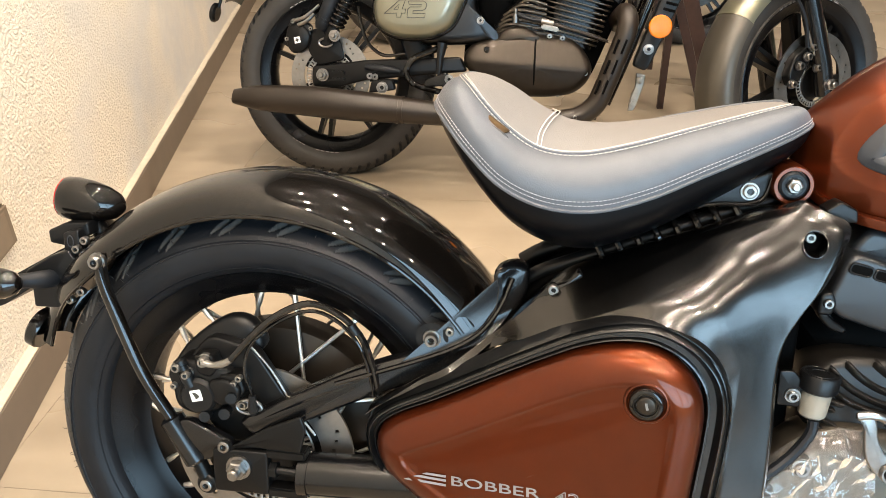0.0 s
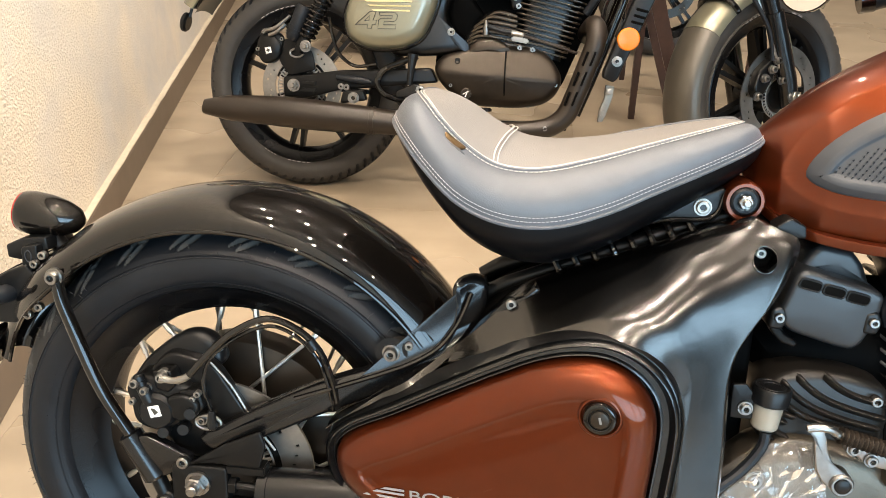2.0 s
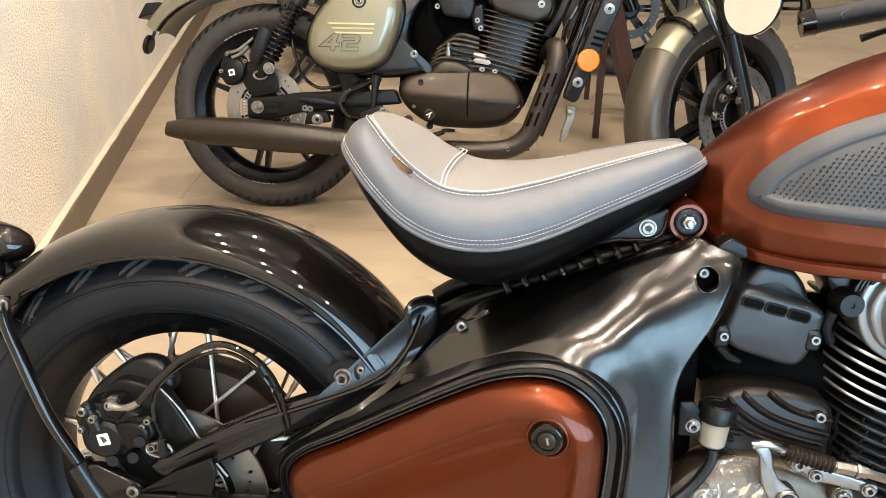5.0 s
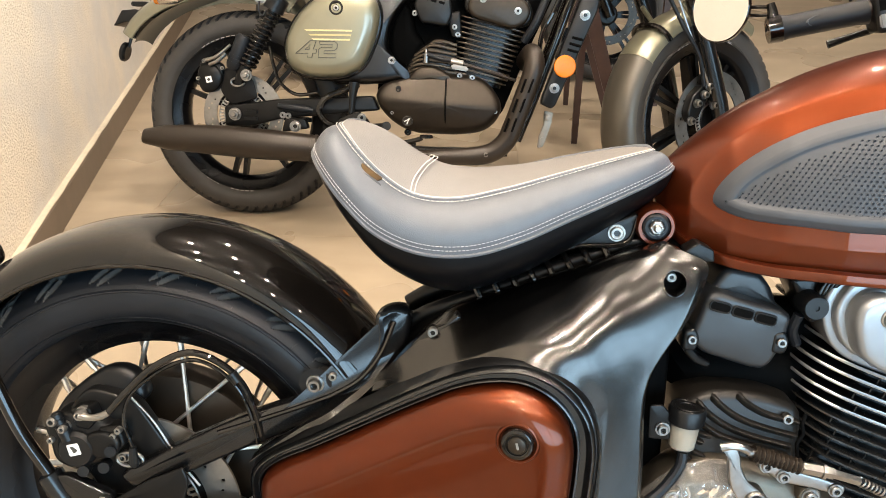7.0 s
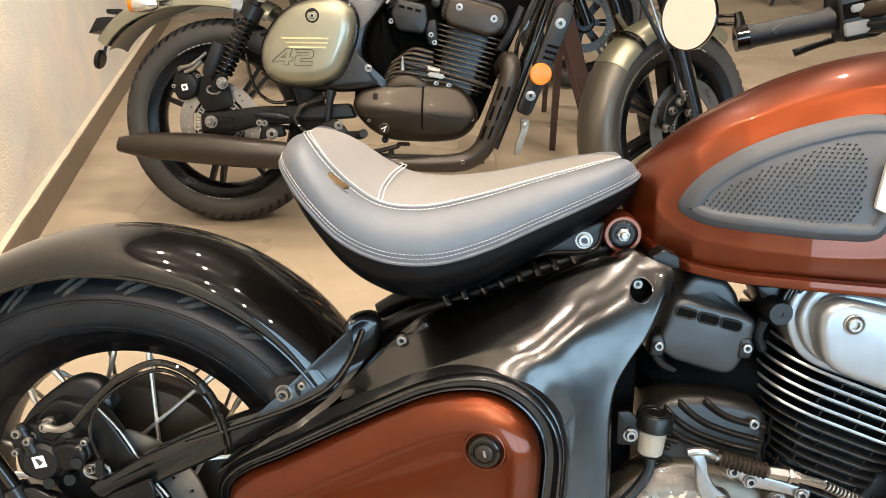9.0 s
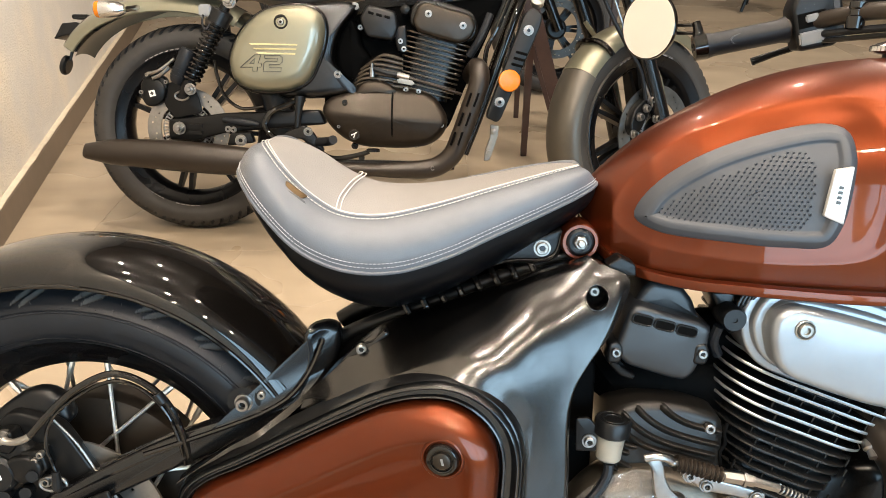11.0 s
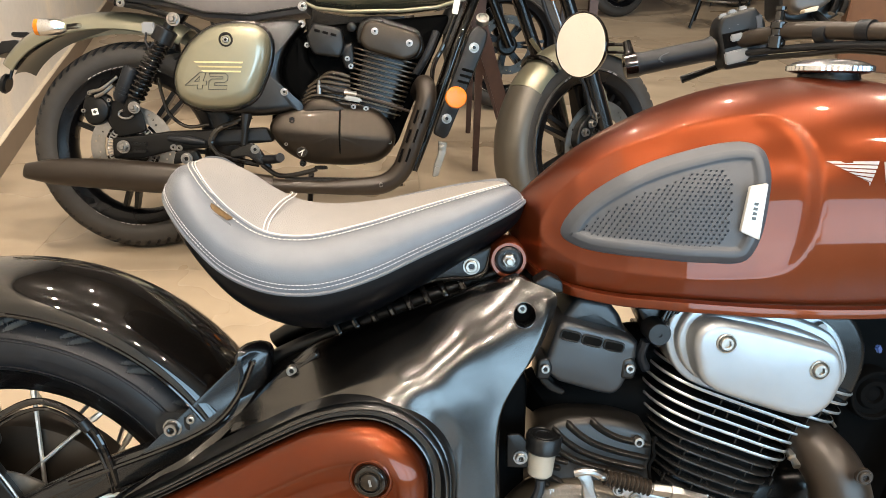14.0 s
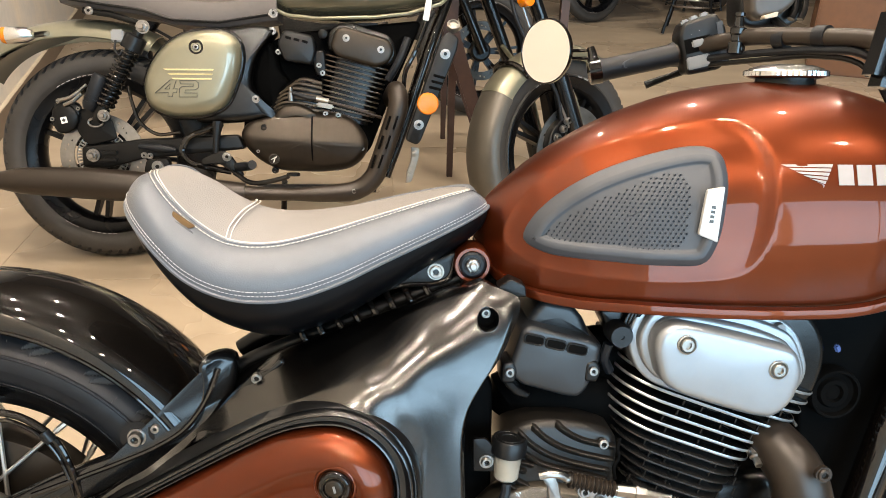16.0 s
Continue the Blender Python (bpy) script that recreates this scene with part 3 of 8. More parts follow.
def mudguard(name, bike, material, cx, cz, radius, half, depth, a0, a1, n=60, label="", taper=None):
    bm = bmesh.new()
    rows = []
    sec = ring_section(21, half, depth)
    for k in range(n):
        t = k / (n - 1)
        a = radians(a0 + (a1 - a0) * t)
        s = taper(t) if taper else 1.0
        rr = radius(t) if callable(radius) else radius
        rows.append([(cx + (rr + d * (0.35 + 0.65 * s)) * math.cos(a), y * s, cz + (rr + d * (0.35 + 0.65 * s)) * math.sin(a)) for y, d in sec])
    grid(bm, rows, closed_v=True, cap=True)
    return part(name, bm, material, bike, label, sharp=50)


def bobber_tail(bike):
    guard = mudguard("rear_mudguard", bike, GLOSS, 0, 0.0, lambda t: 0.356 + 0.012 * smoothstep(0.7, 1, t), 0.088, 0.042, 35.5, 164, label="short gloss black rear mudguard", taper=lambda t: 1 - 0.72 * smoothstep(0.76, 0.99, t))
    # rolled lip along the near and far edges
    for s in (-1, 1):
        bm = bmesh.new()
        pts = []
        for t in np.linspace(0, 1, 60):
            a, rr = radians(35.5 + 128.5 * t), 0.356 + 0.012 * smoothstep(0.7, 1, t) 
            sc = 1 - 0.72 * smoothstep(0.76, 0.99, t)
            rr -= 0.042 * (0.35 + 0.65 * sc)
            pts.append((rr * math.cos(a), s * 0.0875 * sc, rr * math.sin(a)))
        tube(bm, pts, 0.0028, 8)
        part("mudguard_lip", bm, GLOSS, guard)
    # curved stay from the mudguard down to the axle plate
    bm = bmesh.new()
    tube(bm, [(-0.192, -0.105, 0.262), (-0.188, -0.112, 0.235), (-0.170, -0.116, 0.184), (-0.142, -0.118, 0.111), (-0.106, -0.121, 0.052)], 0.0080, 12, 40)
    part("mudguard_stay", bm, GLOSS, bike, "curved gloss black mudguard stay")
    bm = bmesh.new()
    tube(bm, [(-0.1085, -0.121, 0.056), (-0.1075, -0.121, 0.054), (-0.0745, -0.125, 0.002), (-0.0735, -0.125, 0.0)], [0.0125, 0.0155, 0.0165, 0.0135], 18)
    plate(bm, rounded([(-0.094, 0.058), (-0.078, 0.060), (-0.026, 0.036), (-0.023, 0.026), (-0.034, 0.020), (-0.062, 0.004), (-0.074, 0.006)], 0.006), -0.118, -0.133, 0.004)
    sock = part("stay_socket", bm, SATIN, bike, "black clamp sleeve at the stay's foot")
    bm = bmesh.new()
    tube(bm, [(-0.0745, -0.125, 0.002), (-0.0655, -0.126, -0.020)], 0.0095, 14)
    lathe(bm, [(0.0135, -0.02), (0.0135, 0.004), (0.0115, 0.006), (0, 0.006)], at_y(-0.0615, -0.128, -0.0285), 20)
    part("stay_foot", bm, BLACK, sock)
    bolt(bike, -0.192, -0.112, 0.254, 0.0085, 0.009)
    bolt(sock, -0.0335, -0.134, 0.0300, 0.0078, 0.006, washer=False)
    bolt(sock, -0.0615, -0.134, -0.0285, 0.0078, 0.004, washer=False)
    # bullet tail lamp
    m = Matrix.Translation((-0.272, 0.0, 0.302)) @ Matrix.Rotation(radians(7), 4, "Y") @ Matrix.Rotation(radians(90), 4, "Y") @ Matrix.Diagonal((0.82, 0.82, 0.93, 1))
    lamp = None
    bm = bmesh.new()
    lathe(bm, [(0.0, 0.062), (0.008, 0.061), (0.02, 0.052), (0.029, 0.034), (0.0345, 0.010), (0.036, -0.012), (0.035, -0.026), (0.032, -0.030), (0.0, -0.030)], m, 40)
    lamp = part("tail_lamp", bm, GLOSS, bike, "gloss black bullet tail lamp")
    bm = bmesh.new()
    lathe(bm, [(0.0325, -0.028), (0.0325, -0.031), (0.026, -0.034), (0.012, -0.036), (0.0, -0.0365)], m, 32)
    part("lens", bm, LENS, lamp, "red lens")
    bm = bmesh.new()
    plate(bm, rounded([(-0.285, 0.272), (-0.252, 0.274), (-0.225, 0.288), (-0.222, 0.305), (-0.26, 0.283)], 0.006), 0.012, -0.012, 0.003)
    tube(bm, [(-0.262, 0, 0.29), (-0.258, 0, 0.268), (-0.25, 0, 0.255)], 0.012, 12)
    part("lamp_foot", bm, BLACK, lamp)
    # plate light box, its tab, bracket box and holder
    bm = bmesh.new()
    plate(bm, rounded([(-0.310, 0.266), (-0.309, 0.249), (-0.288, 0.246), (-0.250, 0.262), (-0.252, 0.280), (-0.286, 0.277)], 0.003), 0.03, -0.032, 0.003)
    light = part("plate_light", bm, PLAST, bike, "black plastic plate light")
    bm = bmesh.new()
    plate(bm, rounded([(-0.279, 0.268), (-0.257, 0.273), (-0.257, 0.247), (-0.267, 0.236), (-0.280, 0.238)], 0.004), -0.02, -0.046, 0.002)
    part("tab", bm, PLAST, light)
    bm = bmesh.new()
    lathe(bm, [(0.0065, 0.0), (0.0065, 0.0012), (0.0054, 0.0012), (0.0054, 0)], at_y(-0.269, -0.0462, 0.257) @ Matrix.Diagonal((0.72, 1.3, 1, 1)), 24)
    part("ring_mark", bm, PAD, light)
    bm = bmesh.new()
    plate(bm, rounded([(-0.337, 0.214), (-0.300, 0.236), (-0.272, 0.246), (-0.258, 0.225), (-0.275, 0.195), (-0.296, 0.163), (-0.331, 0.163), (-0.331, 0.19), (-0.339, 0.203)], 0.003), 0.06, -0.050, 0.003)
    br = part("tail_bracket", bm, PLAST, bike, "black plastic tail bracket")
    bm = bmesh.new()
    plate(bm, rounded([(-0.46, 0.128), (-0.40, 0.150), (-0.355, 0.178), (-0.30, 0.215), (-0.305, 0.236), (-0.37, 0.200), (-0.47, 0.145)], 0.003), 0.09, -0.02, 0.002)
    part("plate_holder", bm, PLAST, br)
    bm = bmesh.new()
    tube(bm, [(-0.300, -0.045, 0.205), (-0.305, -0.062, 0.207), (-0.318, -0.078, 0.210), (-0.330, -0.09, 0.211)], [0.012, 0.0125, 0.010, 0.010], 16, 14)
    part("indicator_arm", bm, RUBBER, bike)
    bolt(bike, -0.308, -0.060, 0.205, 0.0085, 0.008, washer=False)
    bm = bmesh.new()
    lathe(bm, [(0, 0.042), (0.008, 0.041), (0.015, 0.034), (0.0195, 0.02), (0.0215, 0.004), (0.0215, -0.03), (0.0185, -0.036), (0, -0.038)], Matrix.Translation((-0.352, -0.100, 0.211)) @ Matrix.Rotation(radians(86), 4, "Y"), 32)
    part("indicator", bm, GLOSS, bike, "black indicator housing")
    for x, y, z in ((-0.271, -0.058, 0.180), (-0.246, -0.070, 0.197), (-0.243, -0.055, 0.262), (-0.259, -0.05, 0.248)):
        bolt(bike, x, y, z, 0.0055, 0.004, washer=False)
    # round reflector behind the mudguard's tip
    bm = bmesh.new()
    lathe(bm, [(0.0, 0.008), (0.026, 0.008), (0.0295, 0.005), (0.030, -0.006), (0.028, -0.010), (0, -0.010)], Matrix.Translation((-0.362, 0.0, 0.112)) @ Matrix.Rotation(radians(-66), 4, "Y"), 36)
    part("rear_reflector", bm, GLOSS, bike, "round black-rimmed rear reflector")


def bobber_swingarm(bike):
    y = -0.118
    # main arm rises from the axle plate to the pivot and curls over as the mudguard mount
    bm = bmesh.new()
    inward = lambda x, z: float(np.interp(x, [0, 0.06, 0.18, 0.23, 0.28, 0.32], [0.0, 0.006, 0.026, 0.033, 0.042, 0.068]))
    plate(bm, spline([(-0.0146, 0.0608), (0.0146, 0.079), (0.0635, 0.1048), (0.1176, 0.1300), (0.1599, 0.1450), (0.2128, 0.1610), (0.2401, 0.1710), (0.2700, 0.1865), (0.2870, 0.206), (0.2920, 0.2356), (0.2900, 0.2562), (0.2963, 0.2655), (0.3142, 0.2683), (0.3297, 0.261), (0.3317, 0.2482), (0.3291, 0.2286), (0.3155, 0.1989), (0.2852, 0.1654), (0.2401, 0.1336), (0.1588, 0.1035), (0.116, 0.0851), (0.0614, 0.0608), (0.0121, 0.039)], 120, True), y + 0.018, y - 0.012, 0.009, lean=inward)
    arm = part("swingarm", bm, SATIN, bike, "black swingarm curling up to the mudguard")
    bm = bmesh.new()
    plate(bm, rounded([(-0.030, 0.026), (0.020, 0.058), (0.066, 0.079), (0.072, 0.060), (0.063, 0.026), (0.006, 0.030)], 0.006), y - 0.010, y - 0.0155, 0.003)
    part("arm_gusset", bm, BLACK, arm)
    # lower tube to the axle adjuster
    bm = bmesh.new()
    tube(bm, [(0.06, y, -0.008), (0.2, y, -0.004), (0.34, y, 0.0)], 0.027, 24)
    lathe(bm, [(0.0285, 0), (0.0285, 0.012), (0.02, 0.012)], Matrix.Translation((0.072, y, -0.008)) @ Matrix.Rotation(radians(-90), 4, "Y"), 24)
    part("lower_tube", bm, SATIN, arm, "thick black lower tube")
    bm = bmesh.new()
    plate(bm, rounded([(-0.05, 0.026), (0.022, 0.026), (0.022, -0.034), (-0.05, -0.034)], 0.006), y - 0.002, y - 0.018, 0.003)
    box(bm, 0.05, 0.022, 0.012, Matrix.Translation((0.045, y - 0.006, 0.024)), 0.002)
    box(bm, 0.05, 0.022, 0.012, Matrix.Translation((0.045, y - 0.006, -0.03)), 0.002)
    part("axle_plate", bm, BLACK, arm)
    nut(bike, -0.015, y - 0.02, 0.004, 0.0118, 0.012)
    bm = bmesh.new()
    tube(bm, [(0.02, y - 0.008, -0.002), (0.075, y - 0.008, -0.004)], 0.0055, 10)
    lathe(bm, [(0.0, 0), (0.0105, 0), (0.0105, 0.009), (0, 0.009)], Matrix.Translation((0.022, y - 0.008, -0.002)) @ Matrix.Rotation(radians(90), 4, "Y"), 6)
    part("chain_adjuster", bm, BLACK, arm, sharp=25)
    bm = bmesh.new()
    lathe(bm, [(0.012, -0.004), (0.012, 0.003), (0.02, 0.003)], at_y(0.2195, -0.088, 0.1755), 20)
    part("grommet", bm, PLAST, arm)
    bolt(bike, 0.2195, -0.092, 0.1762, 0.0085, 0.010)
    bolt(bike, 0.241, -0.092, 0.186, 0.005, 0.003, CASTAL, False)
    bm = bmesh.new()
    tube(bm, [(0.105, -0.116, 0.118), (0.16, -0.109, 0.136), (0.21, -0.102, 0.153), (0.245, -0.097, 0.167), (0.276, -0.090, 0.186), (0.298, -0.080, 0.215), (0.312, -0.068, 0.250)], 0.0032, 8, 50)
    part("arm_flange", bm, GLOSS, arm)


def bobber_brake(bike):
    """Rear caliper, its bracket and hoses."""
    y = -0.115
    bm = bmesh.new()
    plate(bm, spline([(-0.104, 0.098), (-0.098, 0.072), (-0.07, 0.062), (-0.038, 0.075), (-0.022, 0.098), (-0.026, 0.122), (-0.055, 0.134), (-0.092, 0.134), (-0.108, 0.118)], 50, True), y + 0.045, y - 0.008, 0.008, 0.003)
    cal = part("rear_caliper", bm, BLACK, bike, "black rear brake caliper")
    bm = bmesh.new()
    lathe(bm, [(0.024, -0.012), (0.024, 0.007), (0.020, 0.012), (0.0, 0.0125)], at_y(-0.066, y - 0.006, 0.093), 32)
    part("piston_cap", bm, PLAST, cal)
    bm = bmesh.new()
    plate(bm, spline([(-0.052, 0.112), (-0.03, 0.118), (-0.012, 0.108), (-0.016, 0.09), (-0.036, 0.082), (-0.05, 0.09)], 40, True), y - 0.004, y - 0.016, 0.005)
    part("caliper_boss", bm, BLACK, cal)
    bm = bmesh.new()
    box(bm, 0.0150, 0.002, 0.0150, Matrix.Translation((-0.0665, y - 0.0185, 0.0955)) @ Matrix.Rotation(radians(-14), 4, "Y"), 0.0008)
    sq = part("white_mark", bm, TAGWHITE, cal, smooth=False)
    bm = bmesh.new()
    plate(bm, rounded([(-0.071, 0.100), (-0.066, 0.100), (-0.061, 0.0955), (-0.066, 0.091), (-0.068, 0.0955)], 0.0015), y - 0.0195, y - 0.0205, 0.0003)
    part("dark_mark", bm, NUMERAL, sq, smooth=False)
    for x, z, r in ((-0.090, 0.131, 0.006), (-0.055, 0.141, 0.0065), (-0.078, 0.122, 0.005)):
        bolt(cal, x, y - 0.010, z, r, 0.012, CASTAL)
    bm = bmesh.new()
    tube(bm, [(-0.055, y - 0.018, 0.141), (-0.04, y - 0.019, 0.139), (-0.026, y - 0.02, 0.143), (-0.018, y - 0.02, 0.148)], [0.0055, 0.004, 0.0048, 0.004], 10, 12)
    part("banjo", bm, CASTAL, cal)
    for x, z in ((-0.024, 0.094), (-0.060, 0.066), (-0.034, 0.072)):
        bm = bmesh.new()
        tube(bm, [(x, y - 0.004, z), (x + 0.003, y - 0.02, z + 0.002)], 0.007, 12)
        part("slide_pin_boot", bm, PLAST, cal)
    # bleed nipple, pad pin and body ribs of the caliper
    bm = bmesh.new()
    lathe(bm, [(0.0085, -0.02), (0.0085, 0.0), (0.0062, 0.002), (0.0062, 0.008), (0.0075, 0.009), (0.0075, 0.015), (0.004, 0.018), (0, 0.018)], Matrix.Translation((-0.082, y - 0.012, 0.124)) @ Matrix.Rotation(radians(-22), 4, "Y"), 14)
    part("bleed_nipple", bm, PLAST, cal)
    bm = bmesh.new()
    plate(bm, rounded([(-0.070, 0.146), (-0.046, 0.148), (-0.040, 0.130), (-0.050, 0.118), (-0.066, 0.122)], 0.004), y + 0.01, y - 0.012, 0.003)
    part("caliper_bridge", bm, BLACK, cal)
    bm = bmesh.new()
    plate(bm, rounded([(-0.040, 0.122), (-0.012, 0.124), (-0.006, 0.100), (-0.020, 0.088), (-0.036, 0.094)], 0.005), y + 0.02, y - 0.010, 0.004)
    part("caliper_foot", bm, BLACK, cal)
    for x, z in ((-0.013, 0.120), (-0.098, 0.103), (-0.020, 0.112)):
        bolt(cal, x, y - 0.011, z, 0.0042, 0.004, CASTAL, False)
    bm = bmesh.new()
    tube(bm, [(-0.012, y + 0.008, 0.164), (0.02, y + 0.009, 0.126), (0.052, y + 0.009, 0.070), (0.075, y + 0.008, 0.040)], 0.0016, 6, 20)
    part("bracket_edge", bm, CASTAL, bike)
    # torque bracket plate
    bm = bmesh.new()
    plate(bm, rounded([(-0.10, 0.115), (-0.06, 0.165), (0.0, 0.150), (0.016, 0.125), (0.055, 0.062), (0.02, 0.02), (-0.05, 0.02), (-0.075, 0.06)], 0.018), y + 0.03, y + 0.010, 0.004)
    part("caliper_bracket", bm, BLACK, bike, "black caliper bracket plate")
    bm = bmesh.new()
    plate(bm, spline([(-0.125, 0.097), (-0.112, 0.125), (-0.090, 0.150), (-0.042, 0.181), (-0.012, 0.176), (0.004, 0.145), (-0.02, 0.125), (-0.09, 0.08)], 60, True), -0.055, y + 0.030, 0.010, 0.006)
    part("caliper_cover", bm, PLAST, bike, "black plastic caliper cover")
    # bright sensor clip with its plug
    bm = bmesh.new()
    pts = [(-0.004 + 0.016 * math.cos(a), y - 0.006, 0.0795 + 0.0092 * math.sin(a)) for a in np.linspace(radians(20), radians(380), 30)]
    tube(bm, pts, 0.0023, 8)
    part("sensor_clip", bm, STEEL, bike)
    bolt(bike, -0.012, y - 0.004, 0.082, 0.0055, 0.006)
    bm = bmesh.new()
    lathe(bm, [(0.0065, -0.004), (0.0065, 0.010), (0.005, 0.012), (0, 0.012)], at_y(0.003, y - 0.002, 0.078), 16)
    tube(bm, [(0.003, y - 0.012, 0.079), (0.004, y - 0.013, 0.10)], [0.006, 0.0045], 10)
    part("sensor_plug", bm, PLAST, bike)
    hose(bike, "brake_hose", [(-0.018, y - 0.02, 0.148), (0.008, y - 0.014, 0.178), (0.038, y - 0.006, 0.204), (0.077, y, 0.219), (0.114, y, 0.206), (0.137, y + 0.002, 0.181), (0.150, y + 0.004, 0.145), (0.156, y + 0.01, 0.105)], 0.0042, GLOSS, label="black rubber brake hose")
    hose(bike, "sensor_cable", [(0.004, y - 0.013, 0.10), (-0.004, y - 0.013, 0.135), (0.004, y - 0.010, 0.165), (0.04, y - 0.004, 0.196), (0.08, y, 0.210), (0.112, y, 0.197), (0.134, y, 0.172), (0.146, y + 0.004, 0.135), (0.150, y + 0.01, 0.10)], 0.0024, GLOSS)
    for x, z in ((0.129, 0.190), (0.014, 0.181)):
        bm = bmesh.new()
        tube(bm, [(x - 0.003, y - 0.002, z + 0.006), (x + 0.004, y - 0.002, z - 0.005)], 0.0062, 12)
        part("hose_clip", bm, PLAST, bike)
    # far-side silencer body glimpsed through the wheel
    bm = bmesh.new()
    tube(bm, [(-0.02, 0.13, 0.165), (0.0, 0.13, 0.17), (0.15, 0.13, 0.165), (0.3, 0.13, 0.15)], [0.012, 0.03, 0.034, 0.034], 20, 20)
    part("far_silencer", bm, BROWNPIPE, bike)
    # chain-side sprocket carrier
    bm = bmesh.new()
    lathe(bm, [(0.0, -0.09), (0.1, -0.09), (0.104, -0.085), (0.104, -0.08), (0.0, -0.08)], ALONG_Y, 48)
    part("sprocket", bm, BLACK, bike)
    # grey bridge plate with holes behind the disc
    bm = bmesh.new()
    lathe(bm, [(0.105, 0.05), (0.15, 0.046), (0.152, 0.044), (0.105, 0.046)], ALONG_Y, 40, (radians(-62), radians(-8)))
    part("hub_flange", bm, BLACK, bike)


def bobber():
    bike = thing("motorcycle", "copper-red and black bobber motorcycle on its side stand", "motorcycle", pose(0.0006, 0.0002, 0.3045, -14.14, 0, -1.88) @ Matrix.Translation((0, 0, -R_TYRE)))
    bobber_wheel(bike)
    bobber_tail(bike)
    bobber_swingarm(bike)
    bobber_brake(bike)
    bobber_seat(bike)
    bobber_body(bike)
    bobber_tank(bike)
    bobber_engine(bike)
    bobber_front(bike)
    for ob in bike.children:
        ob.location.z += R_TYRE
    return bike


def stitches(bm, curve, pitch=0.0075, fill=0.7, r=0.0008, lift=(0, -0.0004, 0.0008)):
    """Short thread stitches along a dense curve."""
    c = np.array(curve)
    s = np.r_[0, np.cumsum(np.linalg.norm(np.diff(c, axis=0), axis=1))]
    n = int(s[-1] / pitch)
    for i in range(n):
        p = [np.array([np.interp(q, s, c[:, k]) for k in range(3)]) + lift for q in (i * pitch, (i + fill * 0.5) * pitch, (i + fill) * pitch)]
        tube(bm, p, [r * 0.6, r, r * 0.6], 5)


